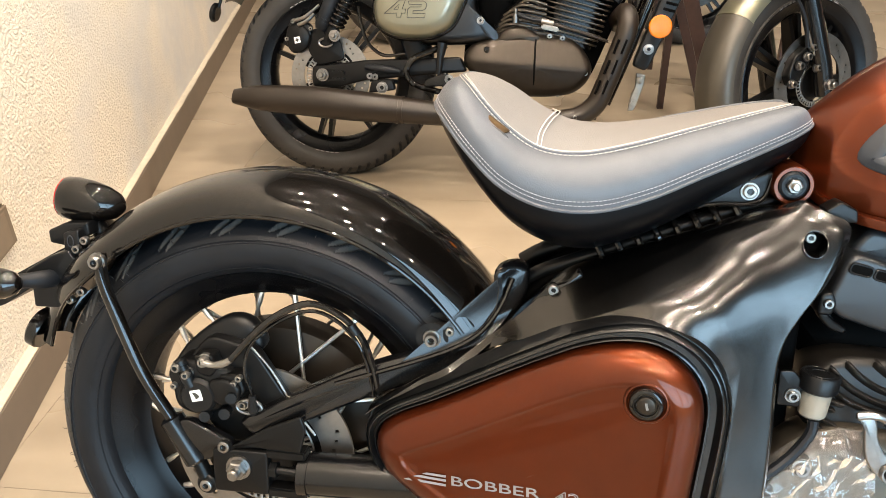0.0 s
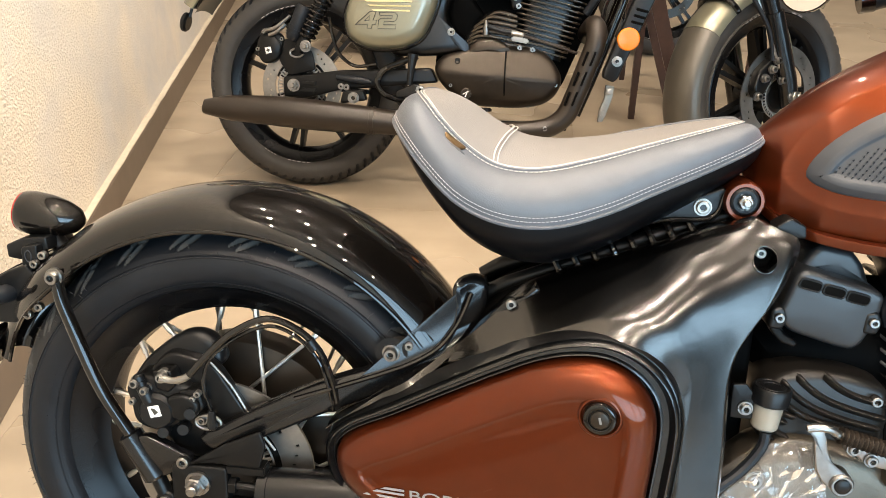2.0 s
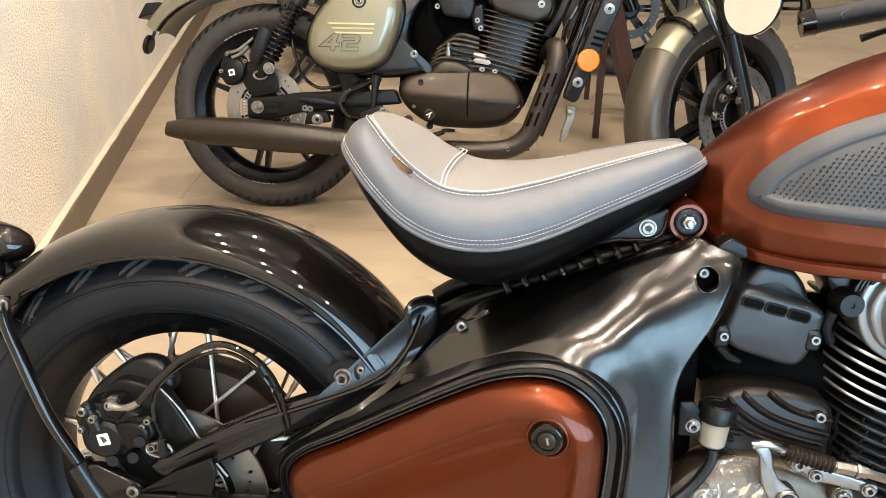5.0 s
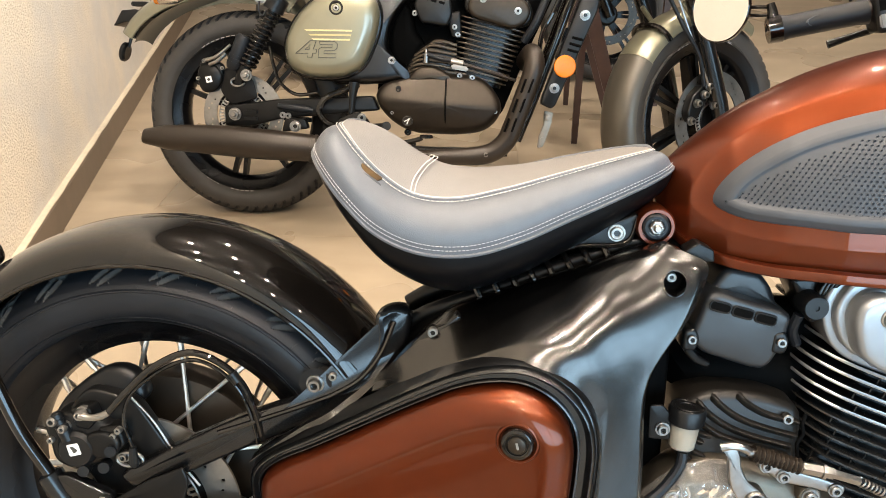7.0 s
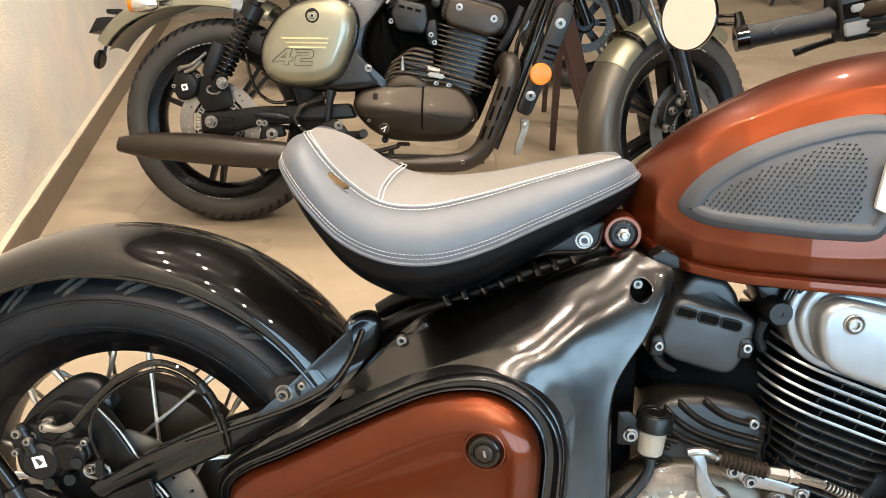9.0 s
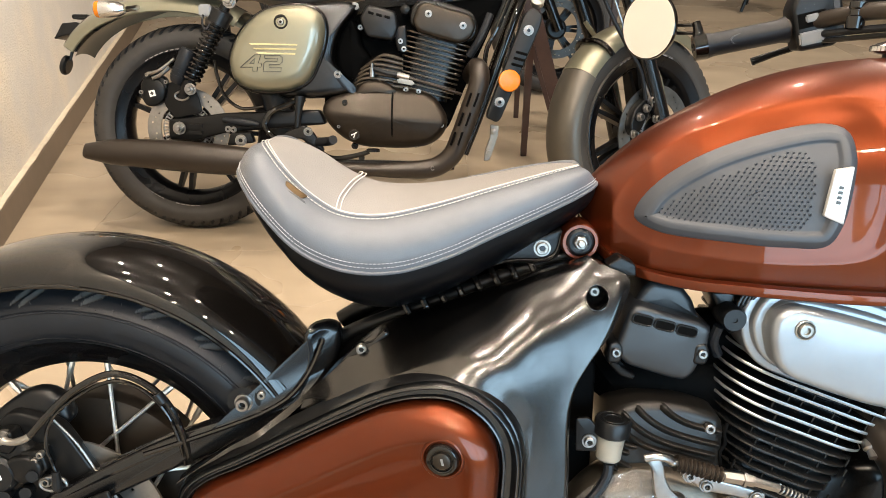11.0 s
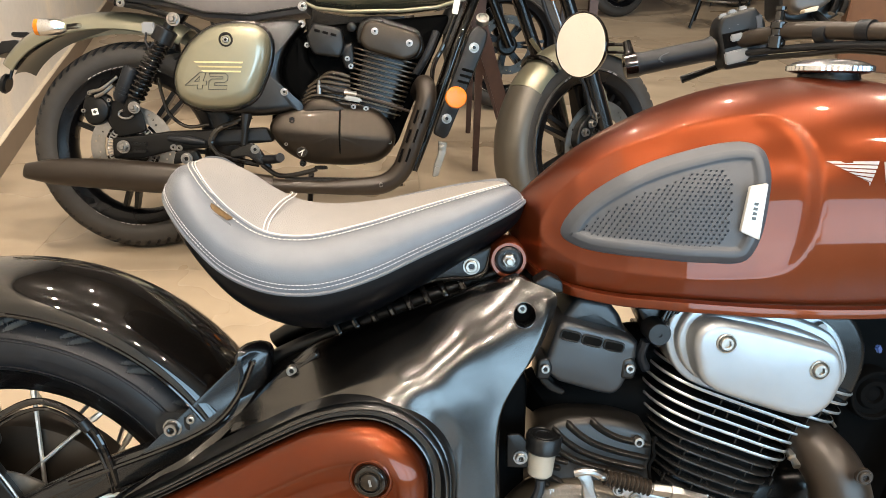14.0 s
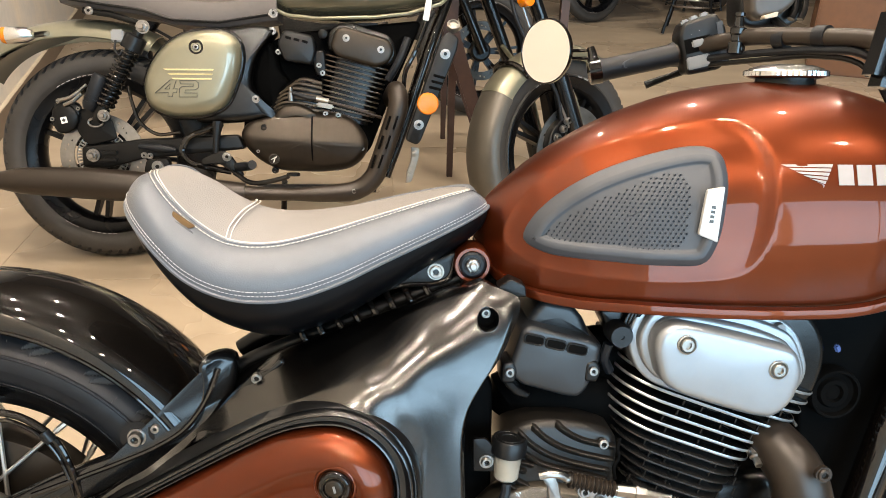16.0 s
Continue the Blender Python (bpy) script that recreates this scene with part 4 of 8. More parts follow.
def bobber_seat(bike):
    n = 64
    # control curves run from the rear lip over the dip to the nose: x, half width, z
    low = spline([(0.211, 0.004, 0.452), (0.215, 0.058, 0.450), (0.232, 0.102, 0.437), (0.261, 0.126, 0.407), (0.298, 0.135, 0.374), (0.345, 0.136, 0.354), (0.40, 0.131, 0.351), (0.455, 0.120, 0.365), (0.51, 0.104, 0.388), (0.57, 0.085, 0.413), (0.612, 0.062, 0.430), (0.633, 0.034, 0.438), (0.638, 0.003, 0.440)], n)
    upp = spline([(0.240, 0.003, 0.480), (0.244, 0.042, 0.481), (0.257, 0.073, 0.474), (0.276, 0.090, 0.455), (0.304, 0.097, 0.430), (0.336, 0.098, 0.411), (0.380, 0.094, 0.406), (0.44, 0.083, 0.417), (0.50, 0.069, 0.433), (0.555, 0.053, 0.447), (0.592, 0.037, 0.455), (0.610, 0.020, 0.457), (0.616, 0.002, 0.456)], n)
    mid = spline([(0.241, 0, 0.481), (0.250, 0, 0.483), (0.272, 0, 0.480), (0.302, 0, 0.467), (0.335, 0, 0.446), (0.37, 0, 0.431), (0.41, 0, 0.427), (0.46, 0, 0.431), (0.52, 0, 0.440), (0.565, 0, 0.450), (0.595, 0, 0.456), (0.611, 0, 0.457), (0.615, 0, 0.456)], n)
    rows_side, rows_top, rows_base = [], [], []
    for k in range(n):
        L, U, M = low[k], upp[k], mid[k]
        near = []
        for t in np.linspace(0, 1, 9):
            p = L + (U - L) * t
            b = math.sin(math.pi * min(1, t)) * 0.55
            w = 0.03 * (1 - t) * t * 4 * 0.55
            out = np.array([-0.006 if k < n * 0.2 else 0.0, 1.0, 0.55]) * w * (1 if 3 < k < n - 3 else 0.35)
            near.append(p + out)
        rows_side.append([(a, -b, c) for a, b, c in near] )
        rows_top.append([(U[0] + (M[0] - U[0]) * (1 - abs(s)) ** 1.0, -U[1] * s * 0.995, U[2] + (M[2] - U[2]) * (1 - s * s) + 0.0015 - 0.0015 * abs(s) ** 6) for s in np.linspace(1, -1, 17)])
        # black moulded base under the lower seam
        D = 0.052 * math.sin(math.pi * min(1, max(0, (k / (n - 1)) ** 0.85))) ** 0.6 + 0.004
        nb = []
        for t in np.linspace(0, 1, 7):
            nb.append((L[0] + 0.012 * t * (1 if k < n / 2 else 0), -(L[1] - 0.003) * (1 - 0.42 * t ** 2.2), L[2] - D * t ** 0.8))
        rows_base.append(nb + [(a, -b, c) for a, b, c in nb[::-1]])
    seat = None
    bm = bmesh.new()
    grid(bm, rows_base)
    seat = part("seat", bm, SEATBASE, bike, "black moulded seat base")
    bm = bmesh.new()
    grid(bm, rows_side)
    grid(bm, [[(a, -b, c) for a, b, c in r] for r in rows_side])
    part("seat_side", bm, LEATH, seat, "dark grey leather side panel", sharp=80)
    bm = bmesh.new()
    grid(bm, rows_top)
    part("seat_top", bm, LEATHTOP, seat, "light grey perforated leather top", sharp=80)
    # piping and stitched seams
    for cv, off in ((low, 0.0), (upp, 0.0)):
        bm = bmesh.new()
        pts = [(a, -b, c) for a, b, c in cv] + [(a, b, c) for a, b, c in cv[::-1]]
        tube(bm, pts, 0.0022, 7)
        part("piping", bm, LEATH, seat)
    for cv, other, d, pitch in ((low, upp, 0.060, 0.0046), (low, upp, 0.115, 0.0046), (upp, low, 0.085, 0.0055)):
        bm = bmesh.new()
        q = cv + (other - cv) * d
        w = np.array([0.0, 1.0, 0.55])[None] * (0.03 * d * (1 - d) * 4 * 0.55 + 0.0012)
        q = (q + w)[2:-2]
        stitches(bm, [(a, -b, c) for a, b, c in q], pitch, 0.78, 0.00072 if cv is upp else 0.00055)
        tagged(part("stitching", bm, THREAD if cv is upp else GREYTHREAD, seat, "white stitching"), kind="stuff")
    bm = bmesh.new()
    tube(bm, [(a + 0.004 * max(0.0, 1 - k / 14), -b * 0.955, c + 0.0018) for k, (a, b, c) in enumerate(upp[1:-1])], 0.0008, 6)
    tube(bm, [(a, -b * 1.004, c + 0.0016) for a, b, c in upp[1:-1]], 0.0007, 6)
    # seam across the dip
    cross = spline([(0.333, -0.095, 0.413), (0.335, -0.075, 0.425), (0.343, -0.045, 0.437), (0.352, 0.0, 0.442), (0.343, 0.045, 0.437), (0.335, 0.075, 0.425)], 50)
    tube(bm, cross, 0.0009, 6)
    tube(bm, cross + np.array([0.0045, 0, -0.0015]), 0.0007, 6)
    part("top_seam", bm, THREAD, seat, "white seam line")
    # small bronze tag at the seam
    bm = bmesh.new()
    plate(bm, rounded([(-0.015, 0.003), (0.015, 0.003), (0.011, -0.005), (-0.005, -0.007), (-0.012, -0.003)], 0.003), 0.001, -0.0012, 0.0006)
    tag = part("seat_tag", bm, BRONZE, seat, "small bronze tag in the seam")
    tag.matrix_basis = Matrix.Translation((0.2915, -0.1095, 0.4365)) @ Matrix.Rotation(radians(36), 4, "Y") @ Matrix.Rotation(radians(-50), 4, "X")
    bm = bmesh.new()
    plate(bm, spline([(-0.014, -0.004), (0.014, -0.002), (0.01, -0.016), (-0.004, -0.017)], 20, True), 0.0, -0.0012, 0.0005)
    sh = part("tag_tab", bm, PAD, seat)
    sh.matrix_basis = Matrix.Translation((0.2935, -0.1145, 0.432)) @ Matrix.Rotation(radians(36), 4, "Y") @ Matrix.Rotation(radians(-40), 4, "X")


def cover_y(x):
    """How far the side cover's seat stands out; it splays outwards towards the engine."""
    return -0.130 - 0.18 * (x - 0.16)


# the pressed panel's relief: x, z and how far it stands out
PANEL_RELIEF = np.array([
    (0.150, 0.088, -0.128), (0.195, 0.127, -0.136), (0.243, 0.154, -0.145), (0.326, 0.194, -0.160), (0.385, 0.224, -0.170), (0.44, 0.246, -0.180),
    (0.50, 0.238, -0.183), (0.54, 0.190, -0.178), (0.544, 0.12, -0.180), (0.54, 0.0, -0.186),
    (0.215, 0.130, -0.112), (0.262, 0.158, -0.104), (0.305, 0.195, -0.088), (0.36, 0.245, -0.073), (0.43, 0.285, -0.075), (0.50, 0.312, -0.070), (0.58, 0.345, -0.070),
    (0.463, 0.254, -0.182), (0.490, 0.268, -0.178), (0.520, 0.290, -0.165), (0.553, 0.309, -0.151), (0.59, 0.333, -0.132), (0.622, 0.352, -0.111),
    (0.553, 0.262, -0.158), (0.585, 0.288, -0.144), (0.60, 0.23, -0.151), (0.63, 0.295, -0.131), (0.655, 0.325, -0.118), (0.666, 0.342, -0.111),
    (0.572, 0.19, -0.167), (0.60, 0.15, -0.164), (0.576, 0.05, -0.182), (0.60, 0.0, -0.180)])


def plate_spline(ctrl, soft=2.2e-3):
    """A thin-plate surface y(x, z) through control points."""
    p, v = ctrl[:, :2], ctrl[:, 2]
    n = len(p)
    d = np.linalg.norm(p[:, None] - p[None], axis=2)
    k = np.where(d > 0, d * d * np.log(np.maximum(d, 1e-9)), 0) + soft * np.eye(n)
    a = np.block([[k, np.ones((n, 1)), p], [np.ones((1, n)), np.zeros((1, 3))], [p.T, np.zeros((2, 3))]])
    w = np.linalg.solve(a, np.r_[v, 0, 0, 0])

    def f(x, z):
        r = np.hypot(p[:, 0] - x, p[:, 1] - z)
        u = np.where(r > 0, r * r * np.log(np.maximum(r, 1e-9)), 0)
        return float(u @ w[:n] + w[n] + w[n + 1] * x + w[n + 2] * z)
    return f


def bobber_body(bike):
    # red cover's outline, and the pressed step round it
    red = spline([(0.162, 0.053), (0.1645, 0.0723), (0.1825, 0.0907), (0.231, 0.118), (0.296, 0.1564), (0.357, 0.1916), (0.3976, 0.2124), (0.4316, 0.2222), (0.4652, 0.2232), (0.4938, 0.2100), (0.5122, 0.1887), (0.519, 0.1645), (0.519, 0.132), (0.5167, 0.0985), (0.511, 0.03), (0.50, -0.05), (0.47, -0.085), (0.40, -0.085), (0.30, -0.05), (0.211, -0.0036), (0.1714, 0.0279)], 150, True)

    def off(d0, d1):
        d = np.interp(red[:, 0], [0.18, 0.40, 0.50], [d0, (d0 + d1) * 0.45, d1])
        return inset(red, -d[:, None])
    skin = plate_spline(PANEL_RELIEF)
    # pressed side panel: an up-facing shelf at the rear, a rounded diagonal ridge, and a scoop towards the engine
    top = np.r_[spline([(0.1473, 0.0897), (0.161, 0.1005), (0.2157, 0.1325), (0.2557, 0.1523), (0.279, 0.170), (0.302, 0.192), (0.322, 0.216), (0.342, 0.235), (0.360, 0.250), (0.378, 0.264), (0.43, 0.287), (0.50, 0.314), (0.57, 0.343), (0.622, 0.361)], 76)[:-1], spline([(0.622, 0.361), (0.645, 0.3535), (0.663, 0.3455), (0.6655, 0.338), (0.657, 0.314), (0.641, 0.283), (0.622, 0.258), (0.608, 0.236), (0.601, 0.212), (0.599, 0.18), (0.6, 0.13), (0.598, 0.04), (0.594, -0.08)], 90)]
    bot = np.r_[spline([(0.145, 0.086), (0.1949, 0.1275), (0.2426, 0.1543), (0.3258, 0.194), (0.3852, 0.2238), (0.42, 0.239), (0.452, 0.2462)], 76)[:-1], spline([(0.452, 0.2462), (0.476, 0.2462), (0.4985, 0.236), (0.521, 0.2165), (0.538, 0.189), (0.5425, 0.165), (0.542, 0.119), (0.5385, 0.04), (0.535, -0.08)], 90)]
    n = len(top)
    rows = []
    for k in range(n):
        row = []
        for q in np.linspace(0, 1, 44):
            x, z = bot[k] + (top[k] - bot[k]) * q
            row.append((x, skin(x, z) + 0.006 * smoothstep(0.90, 1.0, q) ** 2 + 0.005 * smoothstep(0.22, 0.0, q), z))
        row.append((row[-1][0], row[-1][1] + 0.006, row[-1][2] + (0.002 if k < 78 else 0)))
        row.append((row[-1][0] - (0.008 if k > 78 else 0), row[-1][1] + 0.05, row[-1][2] - 0.008))
        rows.append(row)
    HX, HZ, HR = 0.6265, 0.3255, 0.0125
    bm = bmesh.new()
    grid(bm, rows)
    inside = {v for v in bm.verts if math.hypot(v.co.x - HX, v.co.z - HZ) < HR and v.co.y < -0.085}
    bmesh.ops.delete(bm, geom=[f for f in bm.faces if all(v in inside for v in f.verts)], context="FACES")
    for v in bm.verts:
        r = math.hypot(v.co.x - HX, v.co.z - HZ)
        if r < HR and v.co.y < -0.085:
            k = HR / max(r, 0.001)
            v.co.x, v.co.z = HX + (v.co.x - HX) * k, HZ + (v.co.z - HZ) * k
    panel = part("frame_panel", bm, PANELBLK, bike, "satin black pressed frame panel")
    # the step: seal groove, bright bead, black land and rounded lip round the cover
    bm = bmesh.new()
    rows = []
    for d0, d1, dy in ((-0.002, -0.002, 0.02), (0.0022, 0.0022, 0.02), (0.0025, 0.003, 0.001), (0.0035, 0.0042, -0.0012), (0.0048, 0.006, -0.0005), (0.0055, 0.0075, 0.004), (0.007, 0.0135, 0.0045), (0.0085, 0.0150, 0.0025), (0.0095, 0.0165, -0.0022), (0.0110, 0.0185, -0.0042), (0.0125, 0.0205, -0.0034), (0.0135, 0.0222, 0.0), (0.0142, 0.0235, 0.0035), (0.0152, 0.0250, 0.0042), (0.0162, 0.0262, 0.0012), (0.018, 0.029, 0.008), (0.019, 0.031, 0.035)):
        rows.append([(a, cover_y(a) + dy, b) for a, b in off(d0, d1)])
    grid(bm, rows, closed_v=True)
    part("panel_step", bm, STEPBLK, panel, "black stepped surround of the side cover", sharp=50)
    # hole in the panel with a bolt deep inside
    ringp = [(HX + (HR + 0.001) * math.cos(a), HZ + (HR + 0.001) * math.sin(a)) for a in np.linspace(0, 2 * math.pi, 41)]
    bm = bmesh.new()
    grid(bm, [[(HX + (x - HX) * q, skin(x, z) + d, HZ + (z - HZ) * q) for x, z in ringp] for q, d in ((0.985, -0.0012), (0.93, -0.0012), (0.90, 0.001), (0.89, 0.022))])
    part("hole_rim", bm, PANELBLK, panel)
    hy = skin(HX, HZ) + 0.02
    # black disc put in for the shade at the hole's bottom
    bm = bmesh.new()
    lathe(bm, [(0.0135, 0.0), (0.0, 0.0)], at_y(HX, hy, HZ), 24)
    part("hole", bm, GAPBLK, panel)
    bolt(panel, HX - 0.001, hy - 0.003, HZ + 0.003, 0.0055, 0.004, CASTAL, False)
    bm = bmesh.new()
    plate(bm, rounded([(0.640, 0.356), (0.655, 0.366), (0.672, 0.358), (0.674, 0.344), (0.662, 0.344), (0.645, 0.350)], 0.003), -0.070, -0.098, 0.002)
    part("corner_tab", bm, BLACK, panel)
    # near-black plate put in as the dark shaded strip beside the panel
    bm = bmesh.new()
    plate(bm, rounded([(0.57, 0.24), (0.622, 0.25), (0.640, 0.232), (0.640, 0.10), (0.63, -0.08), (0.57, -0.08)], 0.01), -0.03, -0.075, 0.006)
    part("shade_strip_plate", bm, DEEP, bike)
    # red side cover: a broad rounded border, a fine crest and a flat recessed face
    rows = []
    for d, dy in ((0.0, 0.012), (0.0, -0.004), (0.0006, -0.0085), (0.0025, -0.0135), (0.006, -0.0185), (0.011, -0.0228), (0.017, -0.0262), (0.023, -0.0285), (0.0285, -0.0298), (0.0315, -0.0300), (0.0335, -0.0293), (0.0355, -0.0280), (0.038, -0.0274)):
        rows.append([(a, cover_y(a) + dy, b) for a, b in inset(red, d)])
    o = inset(red, 0.038)
    c = o.mean(0)
    for q in (0.85, 0.65, 0.4, 0.15):
        rows.append([(a, cover_y(a) - 0.0274 - 0.0012 * (1 - q * q), b) for a, b in c + (o - c) * q])
    bm = bmesh.new()
    vs = grid(bm, rows, closed_v=True)
    bm.faces.new(vs[-1])
    cover = part("side_cover", bm, RED, bike, "copper-red painted side cover", sharp=60)
    # lock in its dished collar; all of it turned with the splayed face
    turn = Matrix.Translation((0.4595, cover_y(0.4595) - 0.0285, 0.1735)) @ Matrix.Rotation(math.atan(-0.18), 4, "Z") @ ALONG_Y @ Matrix.Diagonal((0.87, 0.87, 1, 1))
    bm = bmesh.new()
    lathe(bm, [(0.0275, -0.0015), (0.0255, 0.0012), (0.0235, 0.0018), (0.0218, 0.0008), (0.0205, -0.002)], turn, 48)
    part("lock_collar", bm, RED, cover)
    bm = bmesh.new()
    lathe(bm, [(0.0205, -0.002), (0.0203, 0.0035), (0.0185, 0.0062), (0.0160, 0.0070), (0.0135, 0.0066), (0.0128, 0.0052), (0.0, 0.0052)], turn, 48)
    lock = part("lock", bm, GLOSS, cover, "round black lock")
    bm = bmesh.new()
    lathe(bm, [(0.0112, 0.0050), (0.0105, 0.0072), (0.0085, 0.0080), (0.0, 0.0082)], turn, 32)
    part("lock_barrel", bm, CASEBLK, lock)
    bm = bmesh.new()
    box(bm, 0.0028, 0.0085, 0.0008, turn @ Matrix.Translation((0.001, 0, 0.0084)) @ Matrix.Rotation(radians(14), 4, "Z"), 0)
    part("key_slot", bm, SWITCH, lock, smooth=False)
    # lettering with three speed bars, slanting with the cover
    base = Matrix.Translation((0.2555, cover_y(0.2555) - 0.0292, 0.0300)) @ Matrix.Rotation(math.atan(-0.18), 4, "Z") @ Matrix.Rotation(radians(-3.0), 4, "Y") @ Matrix.Rotation(radians(90), 4, "X")
    letters(cover, "lettering", "BOBBER", 0.0168, base @ Matrix.Diagonal((1.72, 1, 1, 1)), WHITEDEC, 0.0003, "silver lettering")
    letters(cover, "numeral", "42", 0.0175, base @ Matrix.Translation((0.122, 0, 0)) @ Matrix.Diagonal((1.5, 1, 1, 1)), WHITEDEC, 0.0002, outline=0.0003)
    for x0, x1, z in ((0.2000, 0.2505, 0.0290), (0.2115, 0.2505, 0.0352), (0.2220, 0.2505, 0.0405)):
        bm = bmesh.new()
        q = [(x0, z), (x1, z + 0.0012), (x1, z + 0.0040), (x0 + 0.006, z + 0.0030)]
        vs = [bm.verts.new((a, cover_y(a) - 0.0290, b)) for a, b in q]
        bm.faces.new(vs)
        ob = part("speed_bar", bm, WHITEDEC, cover, smooth=False)
        md = ob.modifiers.new("thick", "SOLIDIFY")
        md.thickness = 0.0005
    # bolt, strap plate and rail below the seat
    bm = bmesh.new()
    plate(bm, rounded([(0.322, 0.212), (0.336, 0.231), (0.352, 0.247), (0.376, 0.257), (0.388, 0.270), (0.394, 0.266), (0.384, 0.250), (0.372, 0.236), (0.344, 0.223)], 0.005), -0.062, -0.0890, 0.003, 0.001)
    tab = part("rail_tab", bm, SATIN, bike)
    bolt(tab, 0.3605, -0.0895, 0.2465, 0.0062, 0.004, CASTAL, False)
    bm = bmesh.new()
    tube(bm, [(0.322, -0.03, 0.236), (0.345, -0.034, 0.251), (0.37, -0.035, 0.262), (0.46, -0.035, 0.298), (0.56, -0.035, 0.338), (0.63, -0.035, 0.362)], 0.009, 14, 30)
    part("sub_frame_rail", bm, BLACK, bike)
    bm = bmesh.new()
    tube(bm, [(0.320, 0.03, 0.242), (0.345, 0.03, 0.258), (0.37, 0.03, 0.268), (0.46, 0.03, 0.304), (0.56, 0.03, 0.344), (0.63, 0.03, 0.364)], 0.012, 14, 30)
    part("sub_frame_rail", bm, BLACK, bike)
    # shock absorber lying under the seat
    bm = bmesh.new()
    ax0, ax1 = Vector((0.405, -0.035, 0.276)), Vector((0.575, -0.035, 0.338))
    d = (ax1 - ax0).normalized()
    u, v = Vector((0, 1, 0)), d.cross(Vector((0, 1, 0)))
    pts = []
    for k in range(8 * 16):
        a = 2 * math.pi * k / 16
        pts.append(ax0 + (ax1 - ax0) * (k / (8 * 16)) + (u * math.cos(a) + v * math.sin(a)) * 0.022)
    tube(bm, pts, 0.0042, 8)
    part("shock_spring", bm, GLOSS, bike, "black coil spring")
    bm = bmesh.new()
    tube(bm, [ax0 - d * 0.02, ax1 + d * 0.02], 0.008, 16)
    part("shock_body", bm, BLACK, bike)
    # seat bracket with two bolts
    bm = bmesh.new()
    plate(bm, rounded([(0.478, 0.336), (0.484, 0.347), (0.503, 0.353), (0.543, 0.369), (0.579, 0.384), (0.592, 0.389), (0.597, 0.383), (0.590, 0.356), (0.580, 0.347), (0.533, 0.346), (0.49, 0.336)], 0.005), -0.04, -0.056, 0.003)
    br = part("seat_bracket", bm, BLACK, bike, "gloss black cast seat bracket")
    bolt(br, 0.5705, -0.057, 0.3655, 0.0078, 0.005, CASTAL)
    bolt(br, 0.490, -0.057, 0.3475, 0.0072, 0.003, CASTAL)
    bm = bmesh.new()
    tube(bm, [(0.494, -0.057, 0.339), (0.535, -0.057, 0.3495), (0.572, -0.057, 0.352), (0.586, -0.057, 0.359), (0.593, -0.057, 0.382)], 0.0022, 8, 30)
    part("bracket_rib", bm, GLOSS, br)
    # near-black sheet put in for the shade behind everything
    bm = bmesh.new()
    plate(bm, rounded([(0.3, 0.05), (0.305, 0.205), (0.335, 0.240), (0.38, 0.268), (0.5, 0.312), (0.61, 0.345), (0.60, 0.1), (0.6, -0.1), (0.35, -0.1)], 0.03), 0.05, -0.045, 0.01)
    part("shade_backing", bm, DEEP, bike)


def tank_width(x):
    return np.interp(x, [0.618, 0.63, 0.65, 0.69, 0.74, 0.80, 0.88, 0.96, 1.05, 1.13, 1.19, 1.235, 1.25], [0.002, 0.03, 0.058, 0.092, 0.118, 0.136, 0.150, 0.156, 0.156, 0.148, 0.125, 0.075, 0.003])


TANK_TOP = spline([(0.618, 0.412), (0.630, 0.440), (0.655, 0.466), (0.70, 0.502), (0.76, 0.537), (0.815, 0.561), (0.871, 0.578), (0.93, 0.588), (0.99, 0.592), (1.05, 0.588), (1.13, 0.565), (1.2, 0.525), (1.25, 0.47)], 120)
TANK_LOW = spline([(0.618, 0.404), (0.630, 0.378), (0.655, 0.358), (0.70, 0.348), (0.80, 0.345), (0.95, 0.343), (1.04, 0.347), (1.11, 0.366), (1.18, 0.405), (1.25, 0.455)], 120)


def tank_top(x):
    return np.interp(x, TANK_TOP[:, 0], TANK_TOP[:, 1])


def tank_low(x):
    return np.interp(x, TANK_LOW[:, 0], TANK_LOW[:, 1])


PADLINE = [(0.672, 0.408), (0.684, 0.437), (0.729, 0.476), (0.795, 0.506), (0.862, 0.520), (0.880, 0.513), (0.886, 0.49), (0.884, 0.462), (0.875, 0.415), (0.862, 0.393), (0.82, 0.389), (0.76, 0.391), (0.692, 0.396)]
KNEE = [(0.652, 0.405), (0.666, 0.448), (0.72, 0.497), (0.80, 0.532), (0.87, 0.547), (0.912, 0.543), (0.932, 0.515), (0.934, 0.465), (0.925, 0.415), (0.907, 0.385), (0.85, 0.373), (0.76, 0.373), (0.68, 0.382)]


def outline_dist(o, x, z):
    """Signed distance to a closed outline, positive inside."""
    p, q = o, np.roll(o, -1, 0)
    d = q - p
    t = np.clip(((x - p[:, 0]) * d[:, 0] + (z - p[:, 1]) * d[:, 1]) / (d ** 2).sum(1), 0, 1)
    dist = np.hypot(p[:, 0] + t * d[:, 0] - x, p[:, 1] + t * d[:, 1] - z).min()
    cr = ((p[:, 1] > z) != (q[:, 1] > z)) & (x < (q[:, 0] - p[:, 0]) * (z - p[:, 1]) / (q[:, 1] - p[:, 1] + 1e-12) + p[:, 0])
    return dist if cr.sum() % 2 else -dist


KNEE_O = spline(KNEE, 90, True)
PAD_O = spline(PADLINE, 90, True)


